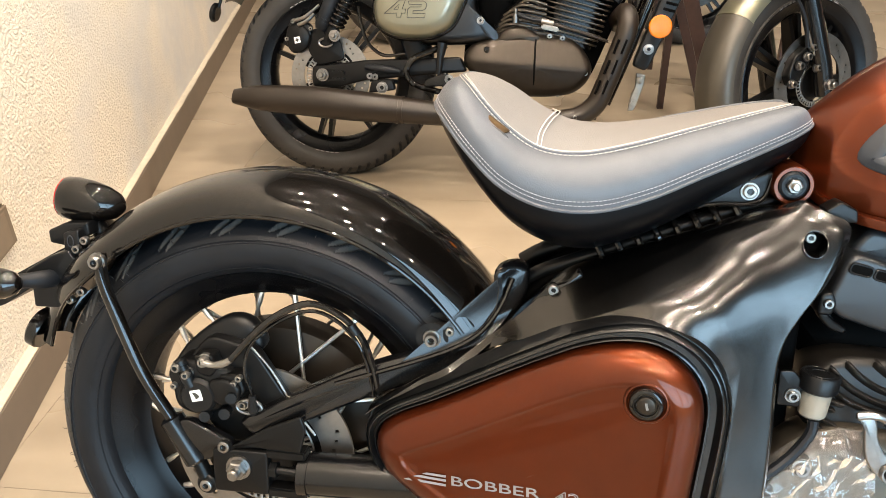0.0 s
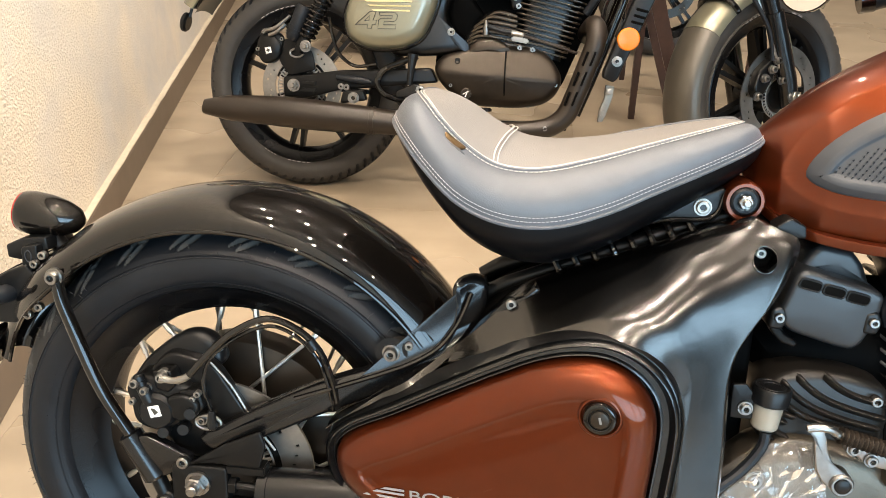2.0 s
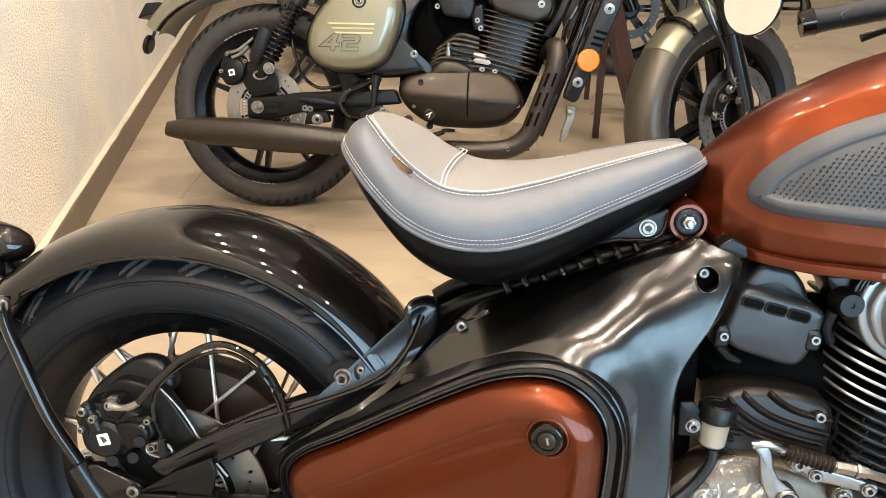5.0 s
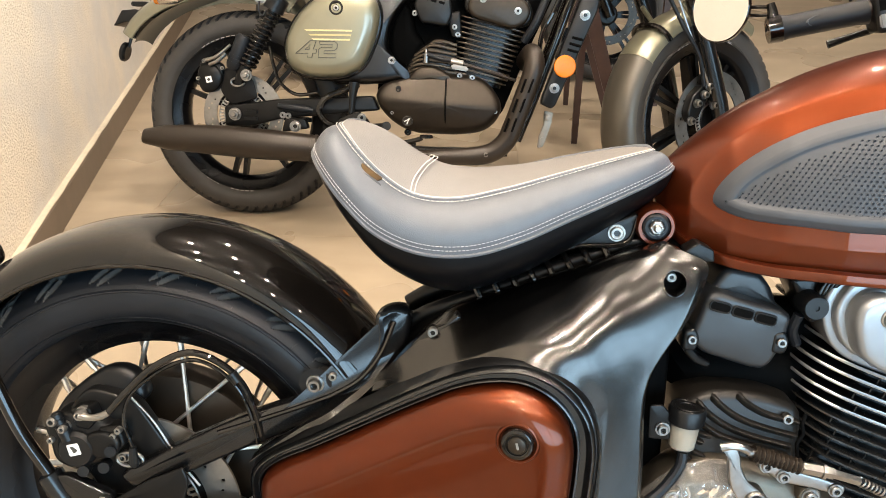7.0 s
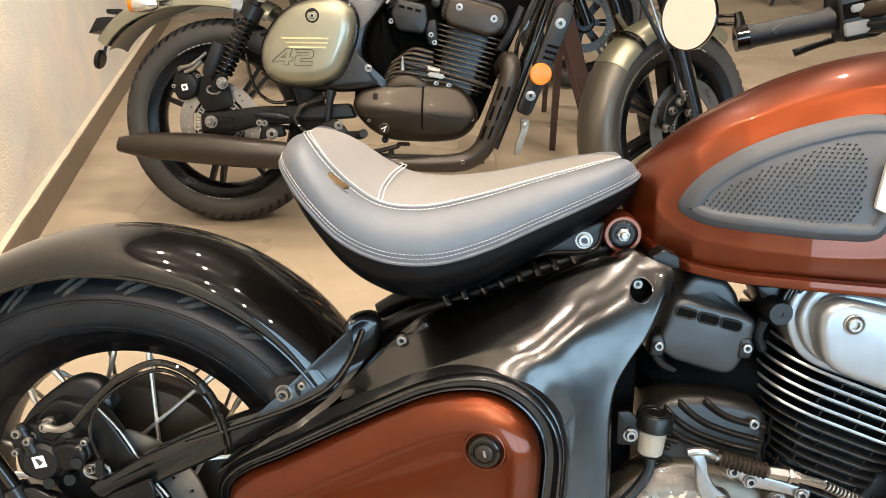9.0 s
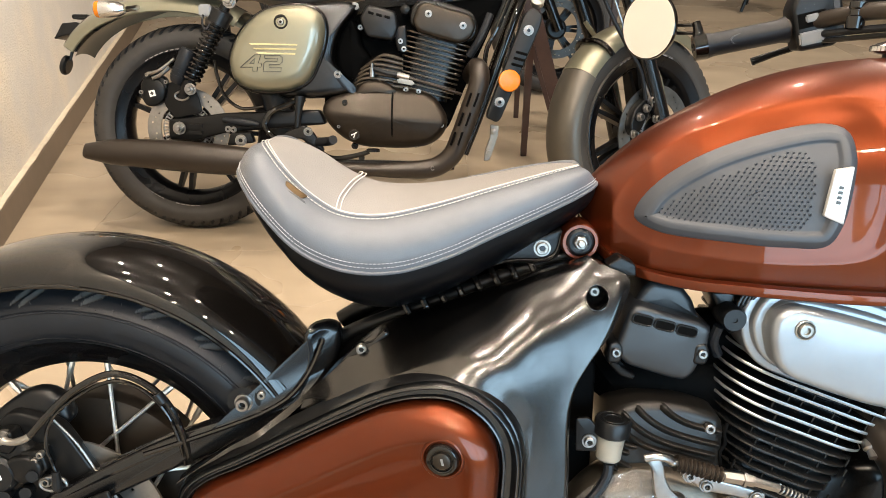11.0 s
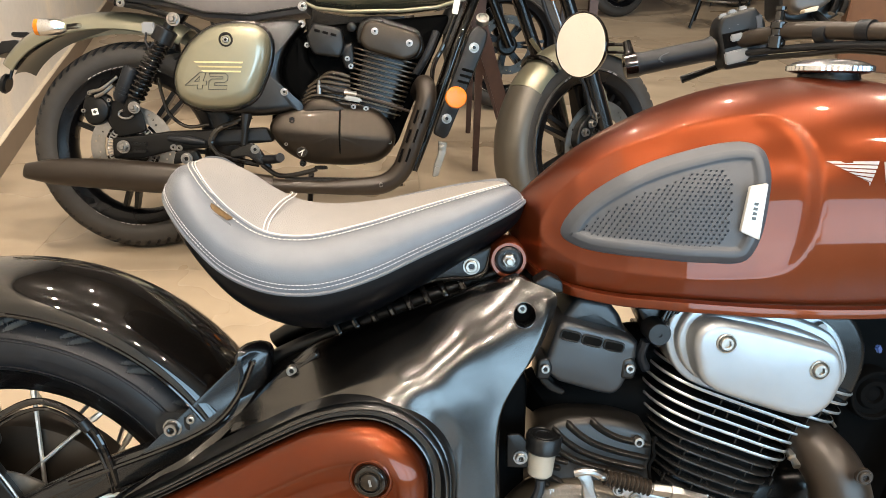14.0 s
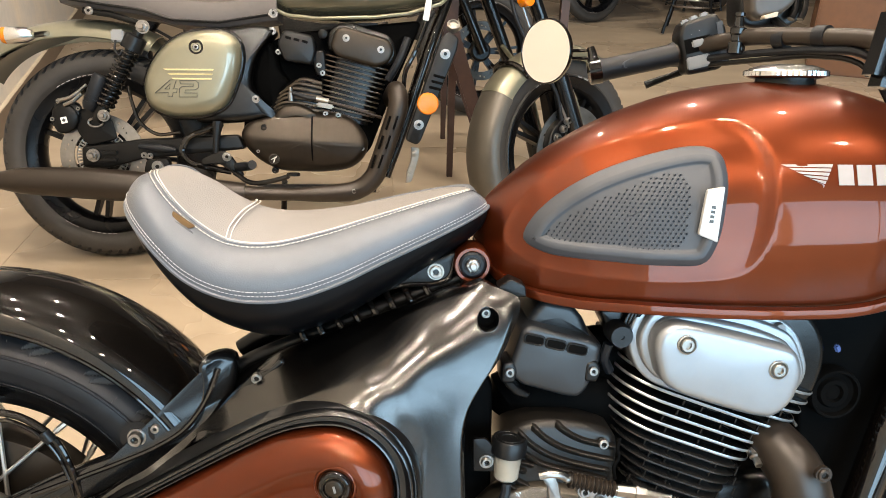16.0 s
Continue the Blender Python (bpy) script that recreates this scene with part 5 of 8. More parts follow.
def tank_side(x, z):
    """How far the tank's right flank stands out at a place."""
    w, t, l = tank_width(x), tank_top(x), tank_low(x)
    s = np.clip((z - l) / max(t - l, 1e-4), 0, 1)
    y = w * (1 - max(0, (s - 0.30) / 0.70) ** 2.4) ** 0.5 if s > 0.30 else w * (0.93 + 0.07 * (s / 0.30) ** 0.5)
    k = outline_dist(KNEE_O, x, z)
    return -(y - 0.0085 * (0.35 + 0.65 * smoothstep(0.375, 0.455, z)) * (1 - (1 - min(1.0, max(0.0, k / 0.022))) ** 2.6))


def bobber_tank(bike):
    rows = []
    xs = 0.618 + 0.632 * (0.5 - 0.5 * np.cos(np.linspace(0, math.pi, 210)))
    S = np.r_[np.linspace(0, 0.8, 84), 1 - 0.2 * np.cos(np.linspace(0, math.pi / 2, 30))[1:] ** 1.6]
    for x in xs:
        t, l = tank_top(x), tank_low(x)
        near = [(x, tank_side(x, l + (t - l) * s), l + (t - l) * s) for s in S]
        far = [(x, -y, z) for _, y, z in near[::-1]]
        rows.append(near + far)
    bm = bmesh.new()
    grid(bm, rows, closed_v=True, cap=True)
    tank = part("fuel_tank", bm, RED, bike, "copper-red metallic fuel tank", sharp=70)
    # welded lip along the bottom
    bm = bmesh.new()
    pts = []
    for x in np.linspace(0.621, 1.22, 80):
        pts.append((x, -tank_width(x) * 0.97 - 0.003, tank_low(x) - 0.002))
    sec = [(0.004, 0.004), (-0.0045, 0.002), (-0.0050, 0.0), (-0.0042, -0.008), (-0.003, -0.009), (0.003, -0.008)]
    grid(bm, [[(p[0], p[1] + a, p[2] + b) for a, b in sec] for p in pts], closed_v=True, cap=True)
    grid(bm, [[(p[0], -p[1] - a, p[2] + b) for a, b in sec] for p in pts], closed_v=True, cap=True)
    part("tank_lip", bm, RED, tank)
    # rubber knee pad, dished inside its rim
    def pad_at(o, lift):
        return [(a, tank_side(a, b) - lift, b) for a, b in o]
    bm = bmesh.new()
    rings = [(0.0, -0.001), (0.0006, 0.0012), (0.0020, 0.0022), (0.0080, 0.0070), (0.0092, 0.0075), (0.0152, 0.0070), (0.0170, 0.0056), (0.0185, 0.0036), (0.0205, 0.003)]
    rows = [pad_at(inset(PAD_O, d), h) for d, h in rings]
    o = inset(PAD_O, 0.0205)
    c = o.mean(0)
    for s in (0.85, 0.65, 0.45, 0.25, 0.1):
        rows.append(pad_at(c + (o - c) * s, 0.003))
    vs = grid(bm, rows, closed_v=True)
    bm.faces.new(vs[-1])
    pad = part("knee_pad", bm, PAD, tank, "dark grey rubber knee pad with dimples", sharp=60)
    dimp = spline([(0.692, 0.411), (0.708, 0.432), (0.767, 0.468), (0.820, 0.490), (0.842, 0.489), (0.845, 0.441), (0.836, 0.411), (0.758, 0.406)], 60, True)
    bm = bmesh.new()
    bb = bmesh.new()
    p = 0.0056
    for i in range(60):
        for j in range(40):
            x, z = 0.69 + p * (i + 0.5 * (j % 2)), 0.39 + p * 0.8 * j
            if outline_dist(dimp, x, z) > 0.001:
                y = tank_side(x, z) - 0.0033
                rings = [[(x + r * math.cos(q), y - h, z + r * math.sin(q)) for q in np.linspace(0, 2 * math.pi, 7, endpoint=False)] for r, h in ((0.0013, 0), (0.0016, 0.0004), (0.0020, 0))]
                # flat disc, darkened as though it were a shaded hollow
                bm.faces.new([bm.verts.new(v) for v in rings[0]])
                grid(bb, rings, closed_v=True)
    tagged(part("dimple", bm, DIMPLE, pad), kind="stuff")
    tagged(part("dimple_rim", bb, PAD, pad), kind="stuff")
    bm = bmesh.new()
    o = rounded([(0.8508, 0.4267), (0.8724, 0.4178), (0.8763, 0.479), (0.857, 0.4757)], 0.002)
    yy = tank_side(0.862, 0.445) - 0.0090
    plate(bm, o, yy + 0.002, yy - 0.004, 0.0012)
    emb = part("pad_emblem", bm, mat("pale_silver_plate", (0.46, 0.45, 0.43), 0.35, 0.3), pad, "small silver emblem plate")
    for k in range(4):
        bm = bmesh.new()
        box(bm, 0.0045, 0.0006, 0.0032, Matrix.Translation((0.8635 + 0.0004 * k, yy - 0.0043, 0.4415 + 0.0052 * k)) @ Matrix.Rotation(radians(8), 4, "Y"), 0)
        part("emblem_bar", bm, NUMERAL, emb, smooth=False)
    # winged emblem, as plain swept bars, and the block mark beside it
    wing = []
    for k in range(6):
        x0, z0 = 0.940 + 0.0075 * k, 0.5025 - 0.0036 * k
        x1, z1 = 0.9965 - 0.0022 * k, 0.5030 - 0.0044 * k
        wing.append([(x0, z0), (x1, z1), (x1 - 0.0012, z1 - 0.0032), (x0 + 0.006, z0 - 0.0022)])
    for k in range(5):
        x0 = 1.0015 + 0.0215 * k
        wing.append([(x0, 0.5025), (x0 + 0.017, 0.5025), (x0 + 0.017, 0.481), (x0, 0.481)])
    for q in wing:
        bm = bmesh.new()
        w = [(a, tank_side(a, b) - 0.0009, b) for a, b in q]
        bm.faces.new([bm.verts.new(v) for v in w])
        ob = part("tank_mark", bm, WHITEDEC, tank, smooth=False)
        md = ob.modifiers.new("thick", "SOLIDIFY")
        md.thickness = 0.0006
    # knurled filler cap
    bm = bmesh.new()
    seg = 96
    rows = []
    for r, h in ((0.036, 0.006), (0.044, 0.008), (0.048, 0.010), (0.0498, 0.011), (0.0498, 0.0175), (0.0475, 0.0195), (0.0445, 0.020), (0.0425, 0.022), (0.03, 0.0265), (0.012, 0.0280)):
        rows.append([(1.005 + (r - (0.0012 if i % 2 and 0.0485 < r else 0)) * math.cos(2 * math.pi * i / seg), (r - (0.0012 if i % 2 and 0.0485 < r else 0)) * math.sin(2 * math.pi * i / seg), 0.589 + h * 0.85) for i in range(seg)])
    grid(bm, rows, closed_v=True, cap=True)
    part("filler_cap", bm, CHROME, tank, "chromed knurled filler cap")
    bm = bmesh.new()
    lathe(bm, [(0.037, -0.012), (0.035, 0.003), (0.03, 0.004)], Matrix.Translation((1.005, 0, 0.592)), 40)
    part("filler_neck", bm, BLACK, tank)
    # red eye at the tank's rear mount
    bm = bmesh.new()
    lathe(bm, [(0.0225, -0.03), (0.0225, 0.010), (0.0205, 0.013), (0.017, 0.013), (0.016, 0.006), (0, 0.006)], at_y(0.6135, -0.054, 0.3755), 36)
    eye = part("tank_mount", bm, RED, tank, "copper-red tank mounting eye")
    bm = bmesh.new()
    lathe(bm, [(0.0155, 0.004), (0.0155, 0.012), (0.013, 0.014), (0.0, 0.014)], at_y(0.6135, -0.054, 0.3755), 28)
    part("bush", bm, RUBBER, eye)
    nut(eye, 0.6135, -0.066, 0.3755, 0.0075, 0.007, CASTAL)


def bobber_engine(bike):
    # cylinder leans back a little; fins are stacked along its axis
    lean = radians(-20)
    ax = Matrix.Translation((0.875, 0, 0.07)) @ Matrix.Rotation(-lean, 4, "Y")

    def fin_loop(h, d=0.0):
        """A fin's rounded outline at a height along the cylinder."""
        x0 = np.interp(h, [-0.02, 0.023, 0.049, 0.094, 0.123, 0.175, 0.2], [-0.066, -0.086, -0.104, -0.128, -0.136, -0.138, -0.136]) + d
        x1 = np.interp(h, [-0.02, 0.023, 0.049, 0.094, 0.123, 0.142, 0.175], [0.050, 0.058, 0.062, 0.070, 0.082, 0.098, 0.106]) - d
        hy = np.interp(h, [0.0, 0.08, 0.2], [0.098, 0.106, 0.112]) - d
        return rounded([(x0, -hy), (x1, -hy), (x1, hy), (x0, hy)], 0.062, 9)

    def fin(h, thick, material, parent):
        bm = bmesh.new()
        rows = [[ax @ Vector((a, b, h + z)) for a, b in fin_loop(h, d)] for z, d in ((-thick, 0.0012), (-thick * 0.6, 0.0), (thick * 0.6, 0.0), (thick, 0.0012))]
        grid(bm, rows, closed_v=True, cap=True)
        return part("cooling_fin", bm, material, parent)
    bm = bmesh.new()
    o = rounded([(-0.075, -0.075), (0.06, -0.075), (0.06, 0.075), (-0.075, 0.075)], 0.03, 6)
    grid(bm, [[ax @ Vector((a, b, h)) for a, b in o] for h in (-0.04, 0.21)], closed_v=True, cap=True)
    eng = part("engine", bm, ENGBLK, bike, "black finned engine with a silver head cover")
    for i in range(8):
        fin(-0.0155 + 0.0127 * i, 0.0017, ENGWARM, eng)
    for i in range(9):
        h = 0.0865 + 0.0132 * i
        fin(h, 0.0018, ENGBLK, eng)
        # machined bright edge of each fin
        bm = bmesh.new()
        near = [q for q in fin_loop(h) if q[1] < -0.01]
        pts = [ax @ Vector((a, b, h)) for a, b in near]
        up = ax.to_3x3() @ Vector((0, 0, 1))
        rows = []
        for k, p in enumerate(pts):
            d = (pts[min(k + 1, len(pts) - 1)] - pts[max(k - 1, 0)]).normalized()
            nn = d.cross(up).normalized()
            rows.append([p + nn * 0.0006 + up * 0.0018, p + nn * 0.0014, p + nn * 0.0006 - up * 0.0018, p - nn * 0.001])
        grid(bm, rows, closed_v=True, cap=True)
        part("fin_edge", bm, FINEDGE, eng, "machined bright fin edge")
    # small pegs between the fins
    rng = random.Random(3)
    for i in range(14):
        h = -0.009 + 0.0127 * i if i < 7 else 0.0931 + 0.0132 * (i - 7)
        for k in range(4):
            m = ax @ Matrix.Translation((-0.07 + 0.04 * k + rng.uniform(-0.015, 0.015), -0.091 - (0.010 if i > 6 else 0), h))
            bm = bmesh.new()
            lathe(bm, [(0.0017, -0.005), (0.0017, 0.005)], m, 8)
            part("fin_stay", bm, ENGBLK, eng)
    # head: silver ribbed casting with its rounded side cover
    bm = bmesh.new()
    head = spline([(-0.12, 0.20), (-0.13, 0.235), (-0.11, 0.255), (-0.05, 0.27), (0.04, 0.286), (0.08, 0.262), (0.098, 0.225), (0.092, 0.17), (0.0, 0.185)], 70, True)

    def lean_plate(bm, o, y0, y1, bevel, dome=0.0):
        k = len(bm.verts)
        plate(bm, o, y0, y1, bevel, dome)
        bm.verts.ensure_lookup_table()
        for v in bm.verts[k:]:
            v.co = ax @ v.co
    lean_plate(bm, head, 0.10, -0.090, 0.01)
    hd = part("cylinder_head", bm, ENGBLK, eng, "black cylinder head under a silver flange")
    # black upright fins at the head's rear, leaning with the casting
    for i in range(6):
        bm = bmesh.new()
        q = 0.0095 * i
        plate(bm, np.r_[spline([(0.787 + q * 0.5, 0.306 + q * 0.55), (0.792 + q * 0.6, 0.322 + q * 0.45), (0.806 + q * 0.7, 0.338 + q * 0.25), (0.826 + q, 0.350)], 12), spline([(0.829 + q, 0.346), (0.810 + q * 0.7, 0.334 + q * 0.25), (0.797 + q * 0.6, 0.320 + q * 0.45), (0.792 + q * 0.5, 0.306 + q * 0.55)], 12)], 0.08, -0.100 - 0.0022 * i, 0.0015)
        part("head_fin", bm, ENGBLK, hd)
    # stepped flange arching over the side cover
    arch = spline([(0.803, 0.292), (0.806, 0.312), (0.818, 0.330), (0.842, 0.3395), (0.896, 0.332), (0.952, 0.317), (0.984, 0.300), (0.999, 0.272), (1.003, 0.250), (0.990, 0.228), (0.95, 0.218), (0.86, 0.236), (0.818, 0.258)], 90, True)
    bm = bmesh.new()
    plate(bm, arch, -0.06, -0.118, 0.004)
    plate(bm, inset(arch, 0.010), -0.10, -0.127, 0.005)
    plate(bm, inset(arch, -0.009), -0.05, -0.106, 0.003)
    part("cover_flange", bm, SILVER, hd, "silver stepped flange")
    cov = rounded([(0.8125, 0.291), (0.8155, 0.315), (0.836, 0.327), (0.8865, 0.3172), (0.9404, 0.3033), (0.978, 0.293), (0.9885, 0.262), (0.978, 0.228), (0.956, 0.209), (0.9285, 0.2142), (0.8803, 0.2289), (0.8394, 0.2433), (0.822, 0.258)], 0.016, 7)
    bm = bmesh.new()
    rows = []
    for d, y in ((0.0, -0.118), (0.0, -0.1385), (0.0006, -0.1415), (0.0020, -0.1440), (0.0042, -0.1460), (0.0070, -0.1470), (0.012, -0.1474)):
        rows.append([(a, y, b) for a, b in inset(cov, d)])
    o = inset(cov, 0.012)
    c = o.mean(0)
    for q in (0.8, 0.55, 0.3, 0.1):
        rows.append([(a, -0.1474 - 0.0012 * (1 - q * q), b) for a, b in c + (o - c) * q])
    vs = grid(bm, rows, closed_v=True)
    bm.faces.new(vs[-1])
    hc = part("head_cover", bm, SILVER, hd, "smooth silver head cover", sharp=60)
    for hx, hz in ((0.8475, 0.3015), (0.9555, 0.2705)):
        bm = bmesh.new()
        lathe(bm, [(0.0112, -0.002), (0.0112, 0.0012), (0.0098, 0.0018), (0.0088, 0.0005), (0.0082, -0.0005), (0.0078, 0.003), (0.0068, 0.0042), (0.0042, 0.0042), (0.0038, 0.001), (0, 0.001)], at_y(hx, -0.1482, hz), 30)
        part("cover_bolt", bm, CASTAL, hc)
    # bosses along the flange's rim
    for x, z in ((0.838, 0.339), (0.905, 0.329), (0.972, 0.309)):
        bm = bmesh.new()
        tube(bm, [(x, -0.05, z + 0.004), (x, -0.114, z - 0.001)], 0.0060, 14)
        part("flange_boss", bm, SILVER, hd)
    # lower engine: ribbed black gearbox cover and bright clutch cover
    bm = bmesh.new()
    plate(bm, spline([(0.652, 0.11), (0.652, 0.168), (0.672, 0.188), (0.728, 0.192), (0.765, 0.184), (0.786, 0.172), (0.790, 0.12), (0.79, -0.02), (0.66, -0.02)], 70, True), 0.09, -0.104, 0.012)
    gb = part("gearbox", bm, GEARBLK, eng, "black ribbed gearbox cover")
    ribs = ([(0.7127, 0.1922), (0.725, 0.1815), (0.745, 0.1705), (0.786, 0.1600)], [(0.6838, 0.1890), (0.700, 0.1745), (0.7184, 0.1626), (0.745, 0.153), (0.785, 0.1430)], [(0.6679, 0.1824), (0.684, 0.166), (0.7063, 0.1515), (0.735, 0.141), (0.781, 0.1300)], [(0.6589, 0.1716), (0.674, 0.156), (0.6939, 0.1425), (0.720, 0.133), (0.779, 0.1180)], [(0.6572, 0.1501), (0.672, 0.143), (0.6876, 0.1387)], [(0.658, 0.1379), (0.6783, 0.1305)], [(0.6554, 0.1284), (0.672, 0.117), (0.69, 0.1085)], [(0.6564, 0.1138), (0.6771, 0.103)])
    for r in ribs:
        c = spline([(a, -0.104, b) for a, b in r], 26)
        rows = []
        for k, p in enumerate(c):
            d = c[min(k + 1, 25)] - c[max(k - 1, 0)]
            d = np.array((-d[2], 0, d[0])) / np.linalg.norm(d)
            e = 0.25 if k in (0, 25) else 1.0
            rows.append([p - d * 0.006 * e, p + np.array((0, -0.007, 0)) * e - d * 0.0015 * e, p + np.array((0, -0.0085, 0)) * e + d * 0.0012 * e, p + np.array((0, -0.0075, 0)) * e + d * 0.0024 * e, p + d * 0.0028 * e + np.array((0, 0.004, 0))])
        bm = bmesh.new()
        grid(bm, rows)
        part("gearbox_rib", bm, GEARBLK, gb, sharp=60)
    bolt(gb, 0.7695, -0.110, 0.166, 0.0062, 0.004, STEEL, False)
    bm = bmesh.new()
    tube(bm, [(0.790, -0.108, 0.172), (0.787, -0.110, 0.16), (0.789, -0.110, 0.148), (0.784, -0.110, 0.136), (0.786, -0.110, 0.12)], 0.0022, 8, 20)
    part("gasket_edge", bm, GAPBLK, gb)
    bm = bmesh.new()
    plate(bm, spline([(0.55, -0.02), (0.572, 0.022), (0.5983, 0.0513), (0.6239, 0.0859), (0.650, 0.1062), (0.684, 0.116), (0.72, 0.114), (0.78, 0.098), (0.84, 0.065), (0.90, 0.01), (0.92, -0.06), (0.85, -0.13), (0.68, -0.13), (0.58, -0.08)], 80, True), -0.06, -0.128, 0.022, 0.008)
    cl = part("clutch_cover", bm, GRIME, eng, "cast aluminium clutch cover")
    for x, z, r in ((0.643, 0.072, 0.0085), (0.795, 0.084, 0.0075), (0.61, 0.03, 0.007)):
        bm = bmesh.new()
        lathe(bm, [(r * 1.9, -0.012), (r * 1.75, 0.004), (r * 1.5, 0.0065), (0, 0.0065)], at_y(x, -0.130, z), 24)
        part("bolt_boss", bm, GRIME, cl)
        bolt(cl, x, -0.1365, z, r, 0.007)
    # crumpled clear film still wrapped over the cover
    bm = bmesh.new()
    rows = []
    for i in range(90):
        u = i / 89
        row = []
        for j in range(46):
            v = j / 45
            x = 0.552 + 0.165 * u + 0.008 * noise.noise((v * 6, 7.0, 0.0))
            ztop = np.interp(x, [0.55, 0.5983, 0.6239, 0.65, 0.684, 0.72], [-0.02, 0.050, 0.086, 0.106, 0.116, 0.113]) + 0.004 * noise.noise((x * 60, 3.0, 1.0))
            z = -0.09 + (ztop + 0.09) * v
            q = 0.8 * noise.noise((x * 30 + z * 18, z * 22, 1.0)) + 0.9 * abs(noise.noise((x * 70 - z * 40, z * 60, 4.0))) + 0.35 * abs(noise.noise((x * 190, z * 150, 9.0)))
            row.append((x + 0.002 * q, -0.1405 - 0.0065 * q + 0.024 * smoothstep(0.9, 1.0, v), z))
        rows.append(row)
    grid(bm, rows)
    part("wrapping_film", bm, FILM, cl, "crumpled clear plastic film", sharp=35)
    # clutch lever, boot and cable adjuster
    bm = bmesh.new()
    plate(bm, np.r_[spline([(0.686, 0.1475), (0.6905, 0.1500), (0.702, 0.1490), (0.7085, 0.137), (0.7125, 0.120), (0.722, 0.104), (0.736, 0.094)], 26), spline([(0.730, 0.070), (0.712, 0.082), (0.7015, 0.100), (0.697, 0.122), (0.694, 0.138), (0.687, 0.1425)], 26)], -0.143, -0.149, 0.002)
    lev = part("clutch_lever", bm, STEEL, cl, "bright clutch lever")
    bm = bmesh.new()
    tube(bm, [(0.686, -0.151, 0.1475), (0.698, -0.153, 0.151), (0.710, -0.152, 0.1485), (0.716, -0.150, 0.144)], 0.0048, 10, 14)
    part("lever_curl", bm, STEEL, lev)
    bm = bmesh.new()
    lathe(bm, [(0.0130, -0.012), (0.0130, 0.009), (0.0112, 0.0115), (0.0095, 0.0115), (0.009, 0.010), (0, 0.010)], at_y(0.7310, -0.142, 0.082), 28)
    part("lever_pivot", bm, STEEL, lev)
    bm = bmesh.new()
    lathe(bm, [(0.009, 0.0), (0.0085, 0.0125), (0.006, 0.0140), (0, 0.0140)], at_y(0.7310, -0.142, 0.082), 22)
    part("pivot_cap", bm, PLAST, lev)
    bm = bmesh.new()
    pts = np.linspace((0.722, -0.147, 0.1405), (0.7735, -0.146, 0.1265), 61)
    tube(bm, pts, [0.0062 + 0.0034 * (0.5 + 0.5 * math.cos(k * 2 * math.pi / 6)) for k in range(61)], 16)
    part("cable_boot", bm, BROWNPIPE, cl, "ribbed rubber cable boot")
    bm = bmesh.new()
    tube(bm, [(0.716, -0.148, 0.142), (0.724, -0.147, 0.140)], 0.0052, 12)
    part("cable_end", bm, STEEL, cl)
    bm = bmesh.new()
    tube(bm, [(0.7735, -0.146, 0.1262), (0.7765, -0.146, 0.1254), (0.777, -0.146, 0.1253), (0.799, -0.145, 0.1215), (0.7995, -0.145, 0.1214), (0.803, -0.145, 0.121), (0.8035, -0.145, 0.1209), (0.812, -0.145, 0.1190), (0.8125, -0.145, 0.1189), (0.842, -0.144, 0.1105)], [0.0060, 0.0060, 0.0072, 0.0072, 0.0092, 0.0092, 0.0070, 0.0070, 0.0055, 0.0055], 6)
    part("cable_adjuster", bm, STEEL, cl, sharp=25)
    bm = bmesh.new()
    plate(bm, rounded([(0.732, 0.131), (0.744, 0.134), (0.752, 0.126), (0.766, 0.118), (0.800, 0.110), (0.832, 0.100), (0.830, 0.088), (0.79, 0.096), (0.758, 0.102), (0.745, 0.113), (0.733, 0.116)], 0.005), -0.130, -0.139, 0.0025)
    ck = part("cable_bracket", bm, STEEL, cl, "bright cable bracket")
    for x, z in ((0.7415, 0.1215), (0.7615, 0.1095), (0.820, 0.0955)):
        bolt(ck, x, -0.140, z, 0.0062, 0.005, STEEL)
    bm = bmesh.new()
    pts = [Vector((0.842, -0.144, 0.1105)).lerp(Vector((0.905, -0.142, 0.082)), k / 168) + Vector((0.4 * math.cos(2 * math.pi * k / 12), math.sin(2 * math.pi * k / 12), 0.9 * math.cos(2 * math.pi * k / 12))) * 0.0052 for k in range(169)]
    tube(bm, pts, 0.0011, 6)
    part("cable_spring", bm, CASTAL, cl, "fine coil spring on the cable")
    hose(cl, "clutch_cable", [(0.842, -0.144, 0.1105), (0.89, -0.143, 0.090), (0.94, -0.14, 0.065), (0.99, -0.13, 0.02)], 0.0040, RUBBER)
    # throttle body cover; raised black plates are painted as three open slots
    bm = bmesh.new()
    box_o = rounded([(0.656, 0.262), (0.669, 0.3055), (0.681, 0.3105), (0.753, 0.2915), (0.764, 0.284), (0.760, 0.256), (0.747, 0.228), (0.738, 0.2205), (0.722, 0.2225), (0.671, 0.2375), (0.657, 0.250)], 0.006)
    plate(bm, box_o, 0.03, -0.101, 0.006, 0.002)
    ab = part("throttle_cover", bm, COVERPL, eng, "black plastic throttle cover with three slots")
    bm = bmesh.new()
    plate(bm, rounded([(0.674, 0.298), (0.690, 0.3255), (0.700, 0.3330), (0.734, 0.3265), (0.748, 0.310), (0.760, 0.282)], 0.006), 0.03, -0.074, 0.008)
    part("cover_top", bm, COVERPL, ab)
    bm = bmesh.new()
    plate(bm, rounded([(0.752, 0.288), (0.768, 0.2835), (0.7675, 0.262), (0.752, 0.230), (0.742, 0.222), (0.748, 0.25)], 0.005), 0.02, -0.088, 0.006)
    part("cover_side", bm, COVERPL, ab)
